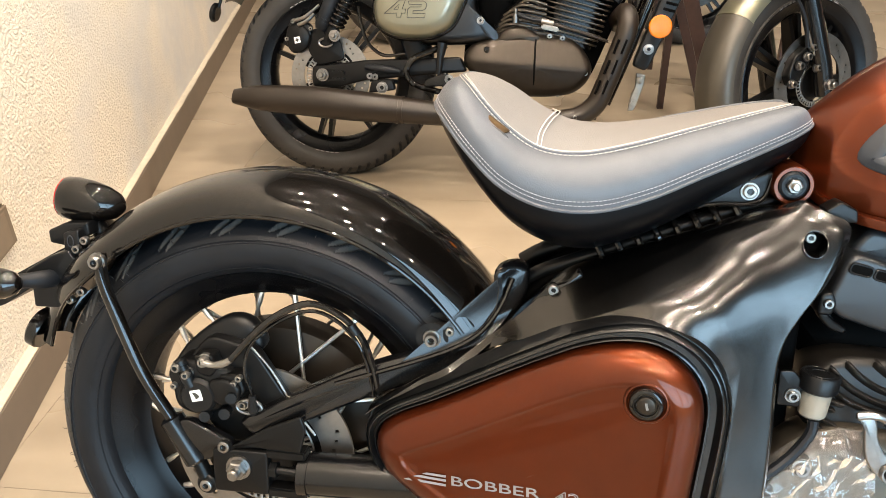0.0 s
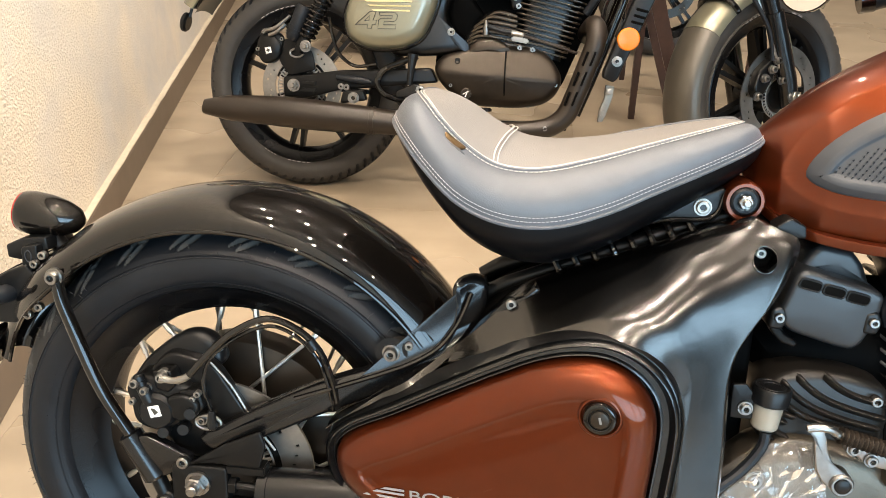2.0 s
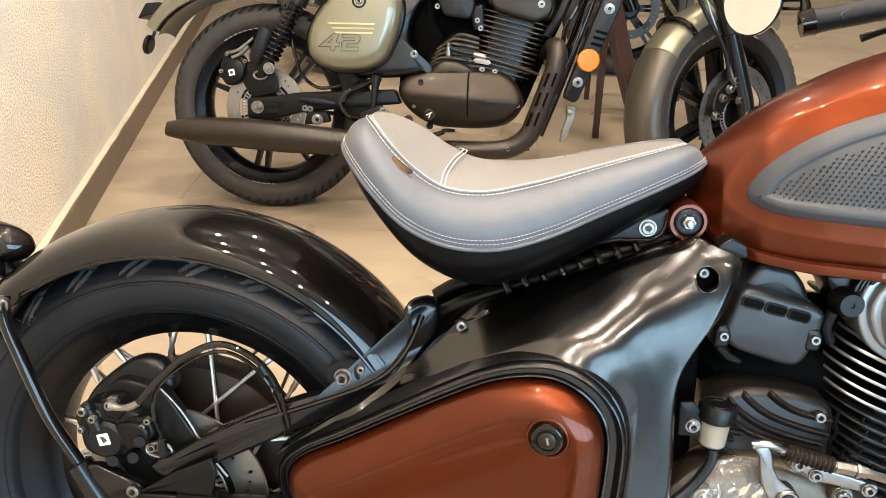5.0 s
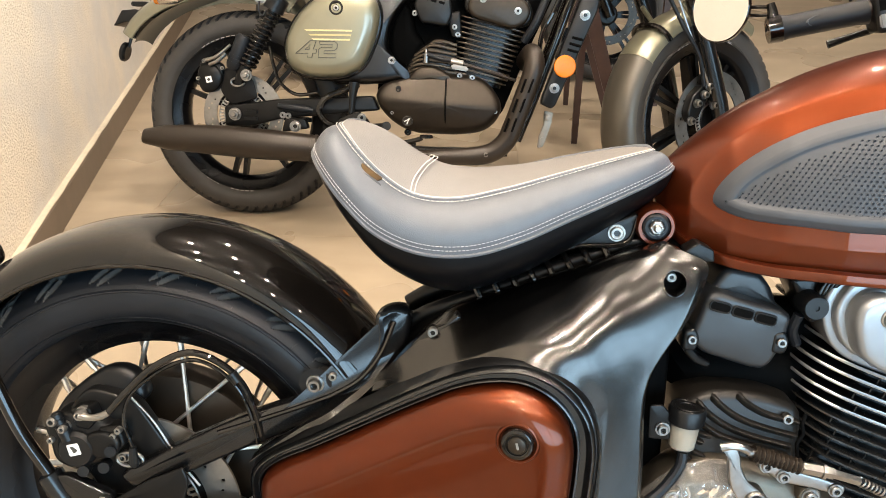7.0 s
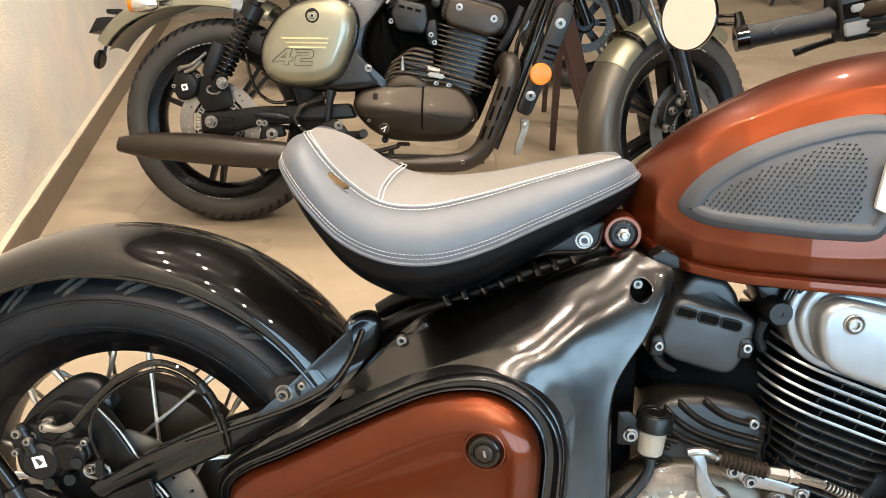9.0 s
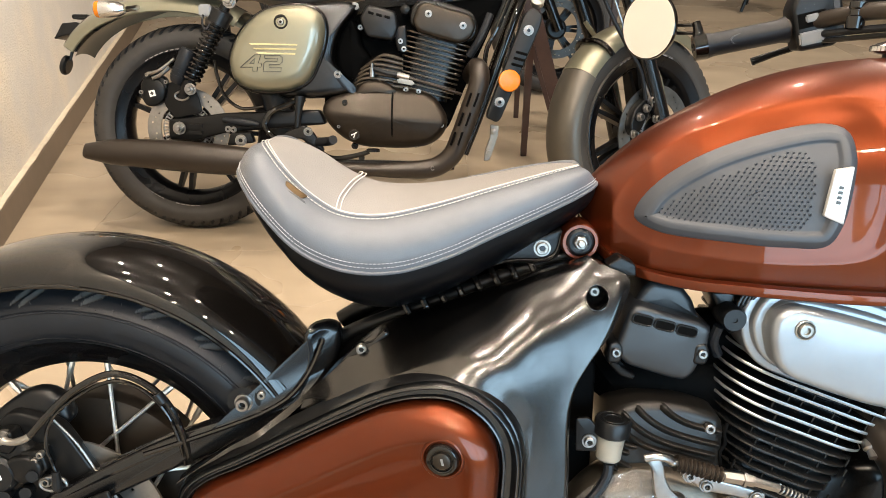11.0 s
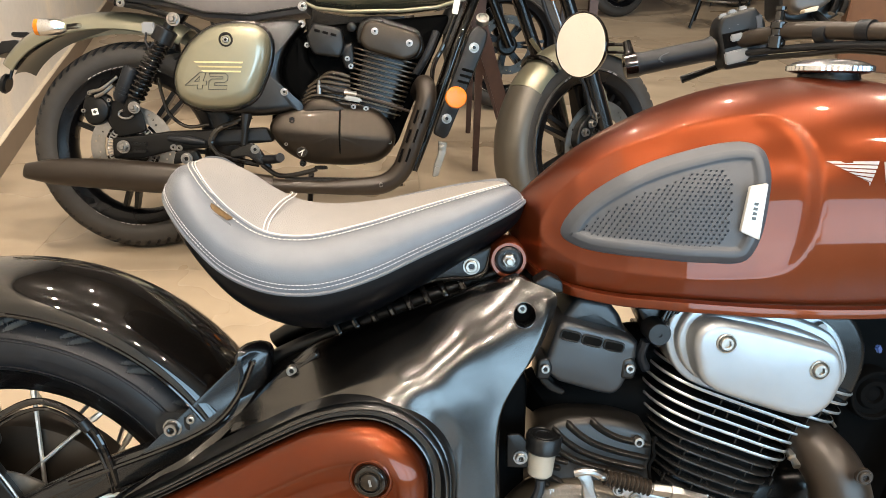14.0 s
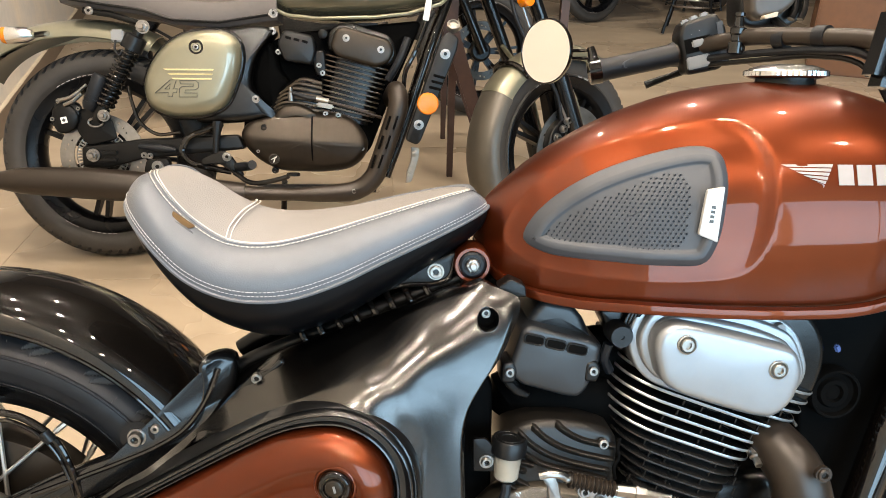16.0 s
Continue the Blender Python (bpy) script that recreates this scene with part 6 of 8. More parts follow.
    for k in range(3):
        x, z = 0.6835 + 0.0256 * k, 0.2945 - 0.0062 * k
        o = rounded([(-0.0118, -0.0056), (0.0118, -0.0056), (0.0118, 0.0056), (-0.0118, 0.0056)], 0.0054, 6)
        c, q = math.cos(radians(-13)), math.sin(radians(-13))
        o = np.array([(x + c * a - q * b, z + q * a + c * b) for a, b in o])
        bm = bmesh.new()
        plate(bm, o, -0.095, -0.1036, 0.0001)
        part("slot", bm, GAPBLK, ab)
        bm = bmesh.new()
        tube(bm, [(a, -0.1034, b) for a, b in o] + [(o[0][0], -0.1034, o[0][1])], 0.0013, 6)
        part("slot_rim", bm, PLAST, ab)
    for x, z in ((0.6555, 0.2550), (0.7545, 0.2555)):
        bm = bmesh.new()
        plate(bm, rounded([(x - 0.010, z - 0.014), (x - 0.009, z + 0.010), (x + 0.004, z + 0.013), (x + 0.010, z), (x + 0.006, z - 0.015)], 0.005), -0.06, -0.103, 0.004)
        part("cover_lug", bm, PLAST, ab)
        bolt(ab, x, -0.1035, z, 0.0055, 0.004, STEEL, False)
    bm = bmesh.new()
    plate(bm, rounded([(0.647, 0.253), (0.655, 0.246), (0.668, 0.231), (0.684, 0.222), (0.680, 0.216), (0.664, 0.221), (0.652, 0.234)], 0.004), -0.075, -0.092, 0.003)
    part("cover_bracket", bm, BLACK, ab)
    bm = bmesh.new()
    box(bm, 0.008, 0.004, 0.012, Matrix.Translation((0.646, -0.080, 0.290)) @ Matrix.Rotation(radians(20), 4, "Y"), 0.001)
    part("wire_clip", bm, PLAST, ab)
    bm = bmesh.new()
    lathe(bm, [(0.0140, -0.03), (0.0140, 0.0), (0.0125, 0.003), (0.003, 0.003), (0.003, 0.001), (0, 0.001)], at_y(0.783, -0.1135, 0.3005), 32)
    plate(bm, rounded([(0.762, 0.325), (0.792, 0.328), (0.806, 0.285), (0.79, 0.272)], 0.006), -0.03, -0.088, 0.004)
    sol = part("solenoid", bm, PLAST, eng, "black round solenoid")
    hose(sol, "solenoid_hose", [(0.775, -0.09, 0.285), (0.772, -0.085, 0.265), (0.782, -0.075, 0.245)], 0.006, RUBBER, 12)
    # inlet duct behind, painted near-black for the deep shade there
    bm = bmesh.new()
    tube(bm, [(0.71, -0.02, 0.235), (0.78, -0.02, 0.25), (0.84, -0.02, 0.25)], 0.035, 20)
    tube(bm, [(0.668, -0.01, 0.165), (0.675, -0.01, 0.180), (0.70, -0.01, 0.192), (0.80, -0.01, 0.19)], [0.03, 0.045, 0.05, 0.05], 24)
    part("intake_duct", bm, DEEP, eng, "black rubber intake duct")
    # brake fluid bottle on its bracket, with hose
    bm = bmesh.new()
    m = Matrix.Translation((0.6545, -0.113, 0.1535)) @ Matrix.Rotation(radians(4), 4, "Y")
    lathe(bm, [(0, -0.028), (0.0120, -0.028), (0.0148, -0.025), (0.0166, 0.004), (0.0166, 0.012), (0, 0.012)], m, 30)
    res = part("brake_reservoir", bm, RESV, bike, "cloudy brake fluid bottle with a black cap")
    bm = bmesh.new()
    lathe(bm, [(0.0195, 0.004), (0.0212, 0.006), (0.0212, 0.0215), (0.0195, 0.0245), (0.0175, 0.0245), (0.0168, 0.0235), (0.0145, 0.0235), (0.014, 0.0245), (0.0095, 0.0245), (0.009, 0.0235), (0, 0.0235)], m, 36)
    part("cap", bm, PLAST, res)
    bm = bmesh.new()
    plate(bm, rounded([(0.612, 0.178), (0.627, 0.179), (0.637, 0.168), (0.638, 0.136), (0.613, 0.137)], 0.003), -0.112, -0.117, 0.0015)
    part("bottle_bracket", bm, BLACK, res)
    bolt(res, 0.6285, -0.118, 0.1505, 0.0065, 0.006)
    hose(res, "fluid_hose", [(0.652, -0.125, 0.125), (0.650, -0.128, 0.112), (0.632, -0.134, 0.085), (0.598, -0.145, 0.058), (0.56, -0.15, 0.03), (0.53, -0.15, 0.0)], 0.0060, RUBBER)
    # header pipe with guard, bending down in front of the cylinder
    bm = bmesh.new()
    tube(bm, [(0.962, -0.05, 0.180), (0.985, -0.095, 0.158), (1.004, -0.122, 0.128), (1.014, -0.130, 0.07), (1.0, -0.132, -0.06), (0.94, -0.14, -0.15)], [0.024, 0.033, 0.0365, 0.0365, 0.035, 0.034], 26, 50)
    pipe = part("exhaust_header", bm, BROWNPIPE, bike, "warm black exhaust header with a heat shield")
    bolt(pipe, 1.0115, -0.166, 0.150, 0.0075, 0.004, BROWNPIPE)
    for k in range(4):
        bm = bmesh.new()
        tube(bm, [(0.975 + 0.012 * k, -0.06, 0.210 - 0.007 * k), (0.983 + 0.012 * k, -0.085, 0.197 - 0.008 * k)], 0.002, 6)
        part("pipe_rib", bm, CASTAL, pipe)
    bm = bmesh.new()
    lathe(bm, [(0.008, 0), (0.008, 0.01), (0.005, 0.012), (0.005, 0.022), (0, 0.022)], at_y(0.9605, -0.098, 0.149) @ Matrix.Rotation(radians(35), 4, "X"), 10)
    part("oxygen_sensor", bm, STEEL, pipe)
    # frame downtube, and radiator edge painted near-black for the shade ahead of the engine
    bm = bmesh.new()
    tube(bm, [(1.25, -0.02, 0.42), (1.17, -0.06, 0.22), (1.10, -0.08, 0.0), (1.05, -0.09, -0.16)], 0.022, 18, 20)
    part("down_tube", bm, GLOSS, bike, "black frame down tube")
    bm = bmesh.new()
    plate(bm, rounded([(1.04, 0.30), (1.18, 0.34), (1.16, 0.05), (1.06, 0.02)], 0.02), 0.12, -0.03, 0.006)
    part("radiator_shroud", bm, DEEP, bike)
    bm = bmesh.new()
    lathe(bm, [(0.034, -0.02), (0.034, 0.010), (0.032, 0.013), (0.029, 0.013), (0.027, 0.006), (0.021, 0.004), (0.018, 0.009), (0.012, 0.009), (0.010, 0.004), (0, 0.007)], at_y(1.085, -0.04, 0.20), 30)
    part("horn", bm, GAPBLK, bike)
    bm = bmesh.new()
    box(bm, 0.007, 0.006, 0.011, Matrix.Translation((1.075, -0.06, 0.265)) @ Matrix.Rotation(radians(-30), 4, "Y"), 0.002)
    part("wiring_clip", bm, mat("blue_connector", (0.02, 0.05, 0.2), 0.4), bike)
    bm = bmesh.new()
    plate(bm, rounded([(0.58, -0.12), (1.05, -0.12), (1.02, 0.1), (0.6, 0.05)], 0.03), 0.1, -0.06, 0.02)
    part("crankcase", bm, ENGBLK, eng)
    # filler between the tank's floor and the engine, painted deep-shade black
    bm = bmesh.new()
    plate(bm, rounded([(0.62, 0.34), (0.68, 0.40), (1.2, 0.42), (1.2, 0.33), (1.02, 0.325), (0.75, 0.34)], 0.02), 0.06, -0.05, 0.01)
    part("tank_gap_filler", bm, DEEP, bike)


def bobber_front(bike):
    """Handlebar turned to the left, with grip, switches and bar-end mirror, and the front wheel."""
    bm = bmesh.new()
    tube(bm, [(1.13, -0.02, 0.638), (1.118, 0.03, 0.646), (1.10, 0.07, 0.650), (1.075, 0.12, 0.654), (1.045, 0.175, 0.657), (1.02, 0.23, 0.653), (0.985, 0.28, 0.643), (0.85, 0.30, 0.610)], 0.0125, 18, 60)
    bar = part("handlebar", bm, BROWNPIPE, bike, "warm black handlebar")
    bm = bmesh.new()
    tube(bm, [(0.966, 0.29, 0.636), (0.955, 0.291, 0.633), (0.86, 0.30, 0.612), (0.85, 0.301, 0.610)], [0.020, 0.0175, 0.0175, 0.0195], 22)
    part("grip", bm, RUBBER, bar, "black rubber grip")
    bm = bmesh.new()
    tube(bm, [(0.85, 0.301, 0.61), (0.832, 0.303, 0.606)], [0.0205, 0.0195], 22)
    part("bar_end", bm, GLOSS, bar)
    bm = bmesh.new()
    m = Matrix.Translation((1.003, 0.283, 0.650)) @ Matrix.Rotation(radians(-14), 4, "Y") @ Matrix.Rotation(radians(-6), 4, "Z")
    plate(bm, rounded([(-0.034, -0.040), (-0.036, 0.022), (-0.026, 0.040), (0.024, 0.044), (0.036, 0.020), (0.034, -0.026), (0.018, -0.042)], 0.007), 0.03, -0.026, 0.006)
    for v in bm.verts:
        v.co = m @ v.co
    sw = part("switch_box", bm, PLAST, bar, "dark grey switch box")
    # flat black boxes stand in for the shaded recess and gap
    for nm, dx, dz, sx, sz, mm, dep in (("switch_recess", -0.010, 0.003, 0.040, 0.022, GAPBLK, -0.0215), ("switch", -0.010, 0.005, 0.019, 0.011, SWITCH, -0.0265), ("horn_button", -0.014, -0.023, 0.036, 0.019, SWITCH, -0.0265), ("start_mark", -0.018, 0.020, 0.004, 0.003, TAGWHITE, -0.0225), ("start_mark", -0.005, 0.023, 0.004, 0.003, TAGWHITE, -0.0225), ("switch_side", 0.026, -0.002, 0.012, 0.066, PAD, -0.0220), ("switch_gap", 0.004, -0.034, 0.008, 0.007, GAPBLK, -0.0215)):
        bm = bmesh.new()
        box(bm, sx, 0.010, sz, m @ Matrix.Translation((dx, dep, dz)), 0.0003 if mm == GAPBLK else 0.002)
        part(nm, bm, mm, sw)
    for dx, dz in ((-0.022, 0.0395), (-0.008, 0.0420), (0.008, 0.0435)):
        bm = bmesh.new()
        box(bm, 0.012, 0.016, 0.009, m @ Matrix.Translation((dx, -0.012, dz)) @ Matrix.Rotation(radians(-6), 4, "Y"), 0.002)
        part("toggle", bm, SWITCH, sw)
    # oval relief on the grip
    bm = bmesh.new()
    c = Vector((0.900, 0.2775, 0.622))
    rows = [[c + Matrix.Rotation(radians(-12), 3, "Y") @ Vector((a * math.cos(q), h - 0.0 + 0.004 * abs(math.sin(q)), b * math.sin(q))) for q in np.linspace(0, 2 * math.pi, 28, endpoint=False)] for a, b, h in ((0.022, 0.0085, 0.003), (0.021, 0.008, 0.0), (0.0195, 0.007, 0.0), (0.0185, 0.006, 0.002))]
    grid(bm, rows, closed_v=True)
    part("grip_relief", bm, PAD, bar)
    bm = bmesh.new()
    tube(bm, [(1.0, 0.30, 0.615), (0.96, 0.33, 0.598), (0.935, 0.335, 0.588)], [0.006, 0.005, 0.0065], 10, 20)
    part("clutch_handle", bm, BLACK, bar)
    bm = bmesh.new()
    lathe(bm, [(0.0125, -0.016), (0.0125, 0.0), (0.0095, 0.002), (0.0095, 0.010), (0.0115, 0.012), (0.0115, 0.020), (0.007, 0.023), (0.006, 0.036), (0.0075, 0.037), (0.0075, 0.042), (0.0, 0.043)], Matrix.Translation((1.026, 0.20, 0.650)) @ Matrix.Rotation(radians(3), 4, "Y"), 24)
    part("mirror_socket", bm, GLOSS, bar)
    # clamps and cables along the bar
    for x, y in ((1.065, 0.14), (1.093, 0.085)):
        bm = bmesh.new()
        tube(bm, [(x + 0.004, y - 0.008, 0.652), (x - 0.004, y + 0.008, 0.653)], 0.0145, 18)
        part("cable_tie", bm, RUBBER, bar)
    hose(bar, "clutch_cable", [(1.0, 0.27, 0.628), (1.05, 0.16, 0.634), (1.09, 0.08, 0.634), (1.12, 0.02, 0.625), (1.16, -0.01, 0.575), (1.22, -0.02, 0.46)], 0.0055, RUBBER)
    hose(bar, "switch_cable", [(1.0, 0.28, 0.618), (1.05, 0.16, 0.624), (1.09, 0.09, 0.627), (1.125, 0.03, 0.61), (1.18, 0.0, 0.5)], 0.004, BLACK)
    # instrument pod ahead of the bar, with its bracket
    bm = bmesh.new()
    plate(bm, rounded([(1.106, 0.735), (1.110, 0.703), (1.124, 0.694), (1.160, 0.703), (1.184, 0.722), (1.190, 0.76), (1.17, 0.80), (1.12, 0.80)], 0.010), 0.42, 0.345, 0.010)
    # the face's warm grey is a cream reflection put into its colour
    pod = part("instrument_pod", bm, mat("pod_painted_reflection", (0.048, 0.038, 0.029), 0.5, 0, 0.1, 0.15, 60, bump=0.05), bar, "instrument pod with a painted warm grey reflection")
    bm = bmesh.new()
    plate(bm, rounded([(1.102, 0.736), (1.106, 0.692), (1.124, 0.684), (1.190, 0.687), (1.216, 0.704), (1.222, 0.74), (1.20, 0.79), (1.12, 0.79)], 0.010), 0.44, 0.375, 0.006)
    part("pod_back", bm, PLAST, pod)
    bm = bmesh.new()
    plate(bm, rounded([(1.1262, 0.6955), (1.1257, 0.7008), (1.1492, 0.7078), (1.1473, 0.6993)], 0.002), 0.35, 0.332, 0.001)
    part("pod_tab", bm, mat("cream_pod_tab", (0.42, 0.37, 0.28), 0.5), pod)
    bm = bmesh.new()
    tube(bm, [(1.088, 0.095, 0.652), (1.125, 0.18, 0.655), (1.15, 0.28, 0.668), (1.165, 0.38, 0.70)], 0.007, 10, 16)
    part("pod_arm", bm, BLACK, pod)
    for x in (1.196, 1.212):
        bm = bmesh.new()
        tube(bm, [(x, 0.372, 0.74), (x - 0.004, 0.365, 0.715), (x - 0.012, 0.36, 0.698)], 0.006, 10, 10)
        part("pod_stay", bm, GLOSS, pod)
    # handlebar clamp and riser
    bm = bmesh.new()
    box(bm, 0.06, 0.05, 0.1, Matrix.Translation((1.135, -0.02, 0.632)) @ Matrix.Rotation(radians(12), 4, "Y"), 0.012)
    part("riser", bm, SATIN, bar, "black handlebar riser")
    bolt(bar, 1.13, -0.047, 0.655, 0.007, 0.006)
    # bar-end mirror, turned to the plastered wall
    mm = look((0.767, 0.332, 0.640), (0.095, -0.405, 0.655)) @ Matrix.Diagonal((0.94, 1.04, 1, 1)) @ Matrix.Rotation(math.pi, 4, "X")
    bm = bmesh.new()
    lathe(bm, [(0.0475, 0.001), (0.0485, 0.003), (0.050, 0.002), (0.0505, -0.003), (0.047, -0.011), (0.03, -0.017), (0, -0.019)], mm, 56)
    mir = part("mirror", bm, GLOSS, bar, "round bar-end mirror")
    bm = bmesh.new()
    lathe(bm, [(0.0482, 0.0015), (0.0, 0.0015)], mm, 56)
    part("mirror_glass", bm, MIRROR, mir, "mirror glass")
    for dz in (0.0, 0.012):
        bm = bmesh.new()
        tube(bm, [(0.782, 0.335, 0.628 + dz), (0.80, 0.33, 0.629 + dz), (0.822, 0.318, 0.629 + dz), (0.834, 0.31, 0.629 + dz)], 0.0028, 8, 12)
        part("mirror_arm", bm, GLOSS, mir)
    bm = bmesh.new()
    tube(bm, [(0.834, 0.309, 0.646), (0.838, 0.306, 0.63), (0.836, 0.304, 0.605)], [0.006, 0.0085, 0.007], 12, 12)
    part("mirror_clamp", bm, GLOSS, mir)
    # front wheel and fork
    bm = bmesh.new()
    wheel = part("front_wheel", tyre_mesh(0.31, 0.05, 0.24, 0.036, lambda a, y: 0.0, 160), RUBBER, bike)
    wheel.location = (1.485, 0, 0.0)
    for s in (-1, 1):
        bm = bmesh.new()
        tube(bm, [(1.485, s * 0.1, 0.0), (1.27, s * 0.1, 0.60)], 0.024, 18)
        part("fork_leg", bm, GLOSS, bike)
    bm = bmesh.new()
    tube(bm, [(0.62, 0.14, -0.05), (0.60, 0.26, -0.21), (0.60, 0.33, -0.305)], 0.01, 10)
    part("side_stand", bm, BLACK, bike)


bobber()


# ---- the olive roadster parked behind ----
R_ROAD = 0.312


def alloy_wheel(parent, name, r, half, label, spoke_n=7, groove=None, material=None):
    wheel = part(name, tyre_mesh(r, half, 0.232, 0.042, groove or groove_road, 900), material or OLDRUB, parent, label)
    bm = bmesh.new()
    lathe(bm, [(0.234, 0.046), (0.239, 0.044), (0.236, 0.040), (0.222, 0.034), (0.21, 0.024), (0.206, 0.0), (0.21, -0.024), (0.222, -0.034), (0.236, -0.040), (0.239, -0.044), (0.234, -0.046), (0.224, -0.040), (0.206, -0.036), (0.196, -0.024), (0.192, 0.0), (0.196, 0.024), (0.206, 0.036), (0.224, 0.040), (0.234, 0.046)], ALONG_Y, 90)
    part("rim", bm, RIMBLK, wheel, "black alloy rim")
    wheel.data.materials.append(RUBBER)
    for i in range(spoke_n):
        for q in (-1, 1):
            a = 2 * math.pi * i / spoke_n
            bm = bmesh.new()
            p0, p1 = Vector((0.05, 0, q * 0.006)), Vector((0.2, 0, q * 0.018))
            m = Matrix.Rotation(-a, 4, "Y")
            rows = []
            for t in (0, 0.35, 0.7, 1):
                c = p0.lerp(p1, t)
                w, d = 0.008 - 0.002 * t, 0.024 - 0.010 * t
                rows.append([m @ (c + Vector((0, y, z))) for y, z in ((-d, -w), (d, -w), (d, w), (-d, w))])
            grid(bm, rows, closed_v=True, cap=True)
            part("spoke", bm, BLACK, wheel, smooth=False)
    bm = bmesh.new()
    lathe(bm, [(0, 0.07), (0.04, 0.07), (0.05, 0.06), (0.055, 0.0), (0.05, -0.06), (0.04, -0.07), (0, -0.07)], ALONG_Y, 36)
    part("hub", bm, BLACK, wheel)
    # unreadable rim lettering, as plain bars
    for a0, n, w in ((98, 7, 3.2), (78, 2, 5.0), (236, 4, 2.2), (256, 5, 3.0)):
        for k in range(n):
            a = radians(a0 + k * w * 1.25 * (1 if a0 > 90 else -1))
            bm = bmesh.new()
            half_a = radians(w * 0.42)
            vs = [bm.verts.new((rr * math.cos(a + s), -0.0472, rr * math.sin(a + s))) for rr, s in ((0.2365, -half_a), (0.2365, half_a), (0.2415, half_a), (0.2415, -half_a))]
            bm.faces.new(vs)
            part("rim_mark", bm, WHITEDEC, wheel, smooth=False)
    return wheel


def roadster_rear(bike):
    alloy_wheel(bike, "rear_wheel", R_ROAD, 0.058, "dusty black tyre on a black alloy rim")
    brake_disc(bike, -0.085, 0.082, 0.122, 20)
    sensor_ring(bike, -0.09, 0.055, 0.074, 44)
    y = -0.112
    bm = bmesh.new()
    plate(bm, spline([(-0.125, 0.105), (-0.11, 0.07), (-0.085, 0.068), (-0.06, 0.085), (-0.05, 0.12), (-0.075, 0.15), (-0.115, 0.145)], 40, True), y + 0.04, y - 0.01, 0.008, 0.004)
    cal = part("rear_caliper", bm, BLACK, bike, "black rear brake caliper")
    bm = bmesh.new()
    box(bm, 0.018, 0.002, 0.018, Matrix.Translation((-0.088, y - 0.0155, 0.105)) @ Matrix.Rotation(radians(-12), 4, "Y"), 0.0006)
    part("white_mark", bm, TAGWHITE, cal, smooth=False)
    bm = bmesh.new()
    box(bm, 0.008, 0.002, 0.008, Matrix.Translation((-0.088, y - 0.0165, 0.105)) @ Matrix.Rotation(radians(33), 4, "Y"), 0)
    part("dark_mark", bm, NUMERAL, cal, smooth=False)
    bm = bmesh.new()
    tube(bm, [(-0.085, y - 0.014, 0.148), (-0.06, y - 0.016, 0.158), (-0.035, y - 0.012, 0.18)], 0.006, 8, 10)
    part("banjo", bm, STEEL, cal)
    bm = bmesh.new()
    plate(bm, rounded([(-0.12, 0.150), (-0.085, 0.168), (-0.052, 0.150), (-0.045, 0.118), (-0.075, 0.112), (-0.11, 0.125)], 0.008), y + 0.03, y - 0.006, 0.005)
    part("caliper_bridge", bm, PLAST, cal)
    for x, z in ((-0.100, 0.158), (-0.046, 0.138), (-0.120, 0.108)):
        bolt(cal, x, y - 0.012, z, 0.006, 0.007, CASTAL, False)
    bm = bmesh.new()
    tube(bm, [(-0.10, y - 0.010, 0.160), (-0.082, y - 0.015, 0.164), (-0.062, y - 0.016, 0.171), (-0.040, y - 0.013, 0.188), (-0.02, y - 0.01, 0.205)], [0.007, 0.0055, 0.006, 0.0045, 0.0045], 10, 16)
    part("brake_pipe", bm, STEEL, cal)
    bm = bmesh.new()
    plate(bm, rounded([(-0.07, 0.13), (0.01, 0.15), (0.04, 0.1), (0.05, 0.05), (-0.03, 0.03), (-0.06, 0.07)], 0.012), y + 0.015, y + 0.004, 0.003)
    part("caliper_bracket", bm, BLACK, bike)
    bm = bmesh.new()
    pts = [(-0.005 + 0.020 * math.cos(a), y - 0.004, 0.098 + 0.012 * math.sin(a)) for a in np.linspace(radians(50), radians(350), 18)]
    tube(bm, pts, 0.0034, 8)
    part("sensor_clip", bm, STEEL, bike)
    # swingarm with its end plate
    bm = bmesh.new()
    plate(bm, rounded([(-0.045, -0.03), (-0.045, 0.03), (0.02, 0.036), (0.12, 0.05), (0.40, 0.062), (0.42, 0.02), (0.12, -0.008), (0.03, -0.032)], 0.01), -0.085, -0.13, 0.006)
    part("swingarm", bm, BLACK, bike, "black swingarm")
    nut(bike, -0.012, -0.135, 0.005, 0.014, 0.013)
    for x, z in ((0.035, 0.012), (0.035, -0.008)):
        bm = bmesh.new()
        box(bm, 0.04, 0.012, 0.010, Matrix.Translation((x, -0.134, z)), 0.002)
        part("chain_adjuster", bm, BLACK, bike)
    bm = bmesh.new()
    tube(bm, [(0.12, -0.14, 0.03), (0.17, -0.15, 0.025), (0.20, -0.15, 0.022), (0.225, -0.15, 0.018)], [0.008, 0.012, 0.012, 0.006], 12)
    part("rubber_sleeve", bm, RUBBER, bike)
    bolt(bike, 0.132, -0.14, 0.004, 0.007, 0.006)
    bolt(bike, 0.148, -0.14, 0.002, 0.007, 0.006)
    bm = bmesh.new()
    plate(bm, rounded([(0.13, -0.045), (0.21, -0.035), (0.2, -0.005), (0.14, -0.008)], 0.008), -0.12, -0.15, 0.003)
    part("silencer_bracket", bm, BLACK, bike)
    bolt(bike, 0.172, -0.155, -0.028, 0.013, 0.008)
    hose(bike, "frame_loop", [(0.36, -0.14, 0.095), (0.31, -0.15, 0.075), (0.265, -0.158, 0.055), (0.245, -0.16, 0.02), (0.262, -0.16, -0.012), (0.31, -0.158, -0.03), (0.38, -0.15, -0.045)], 0.009, GLOSS)
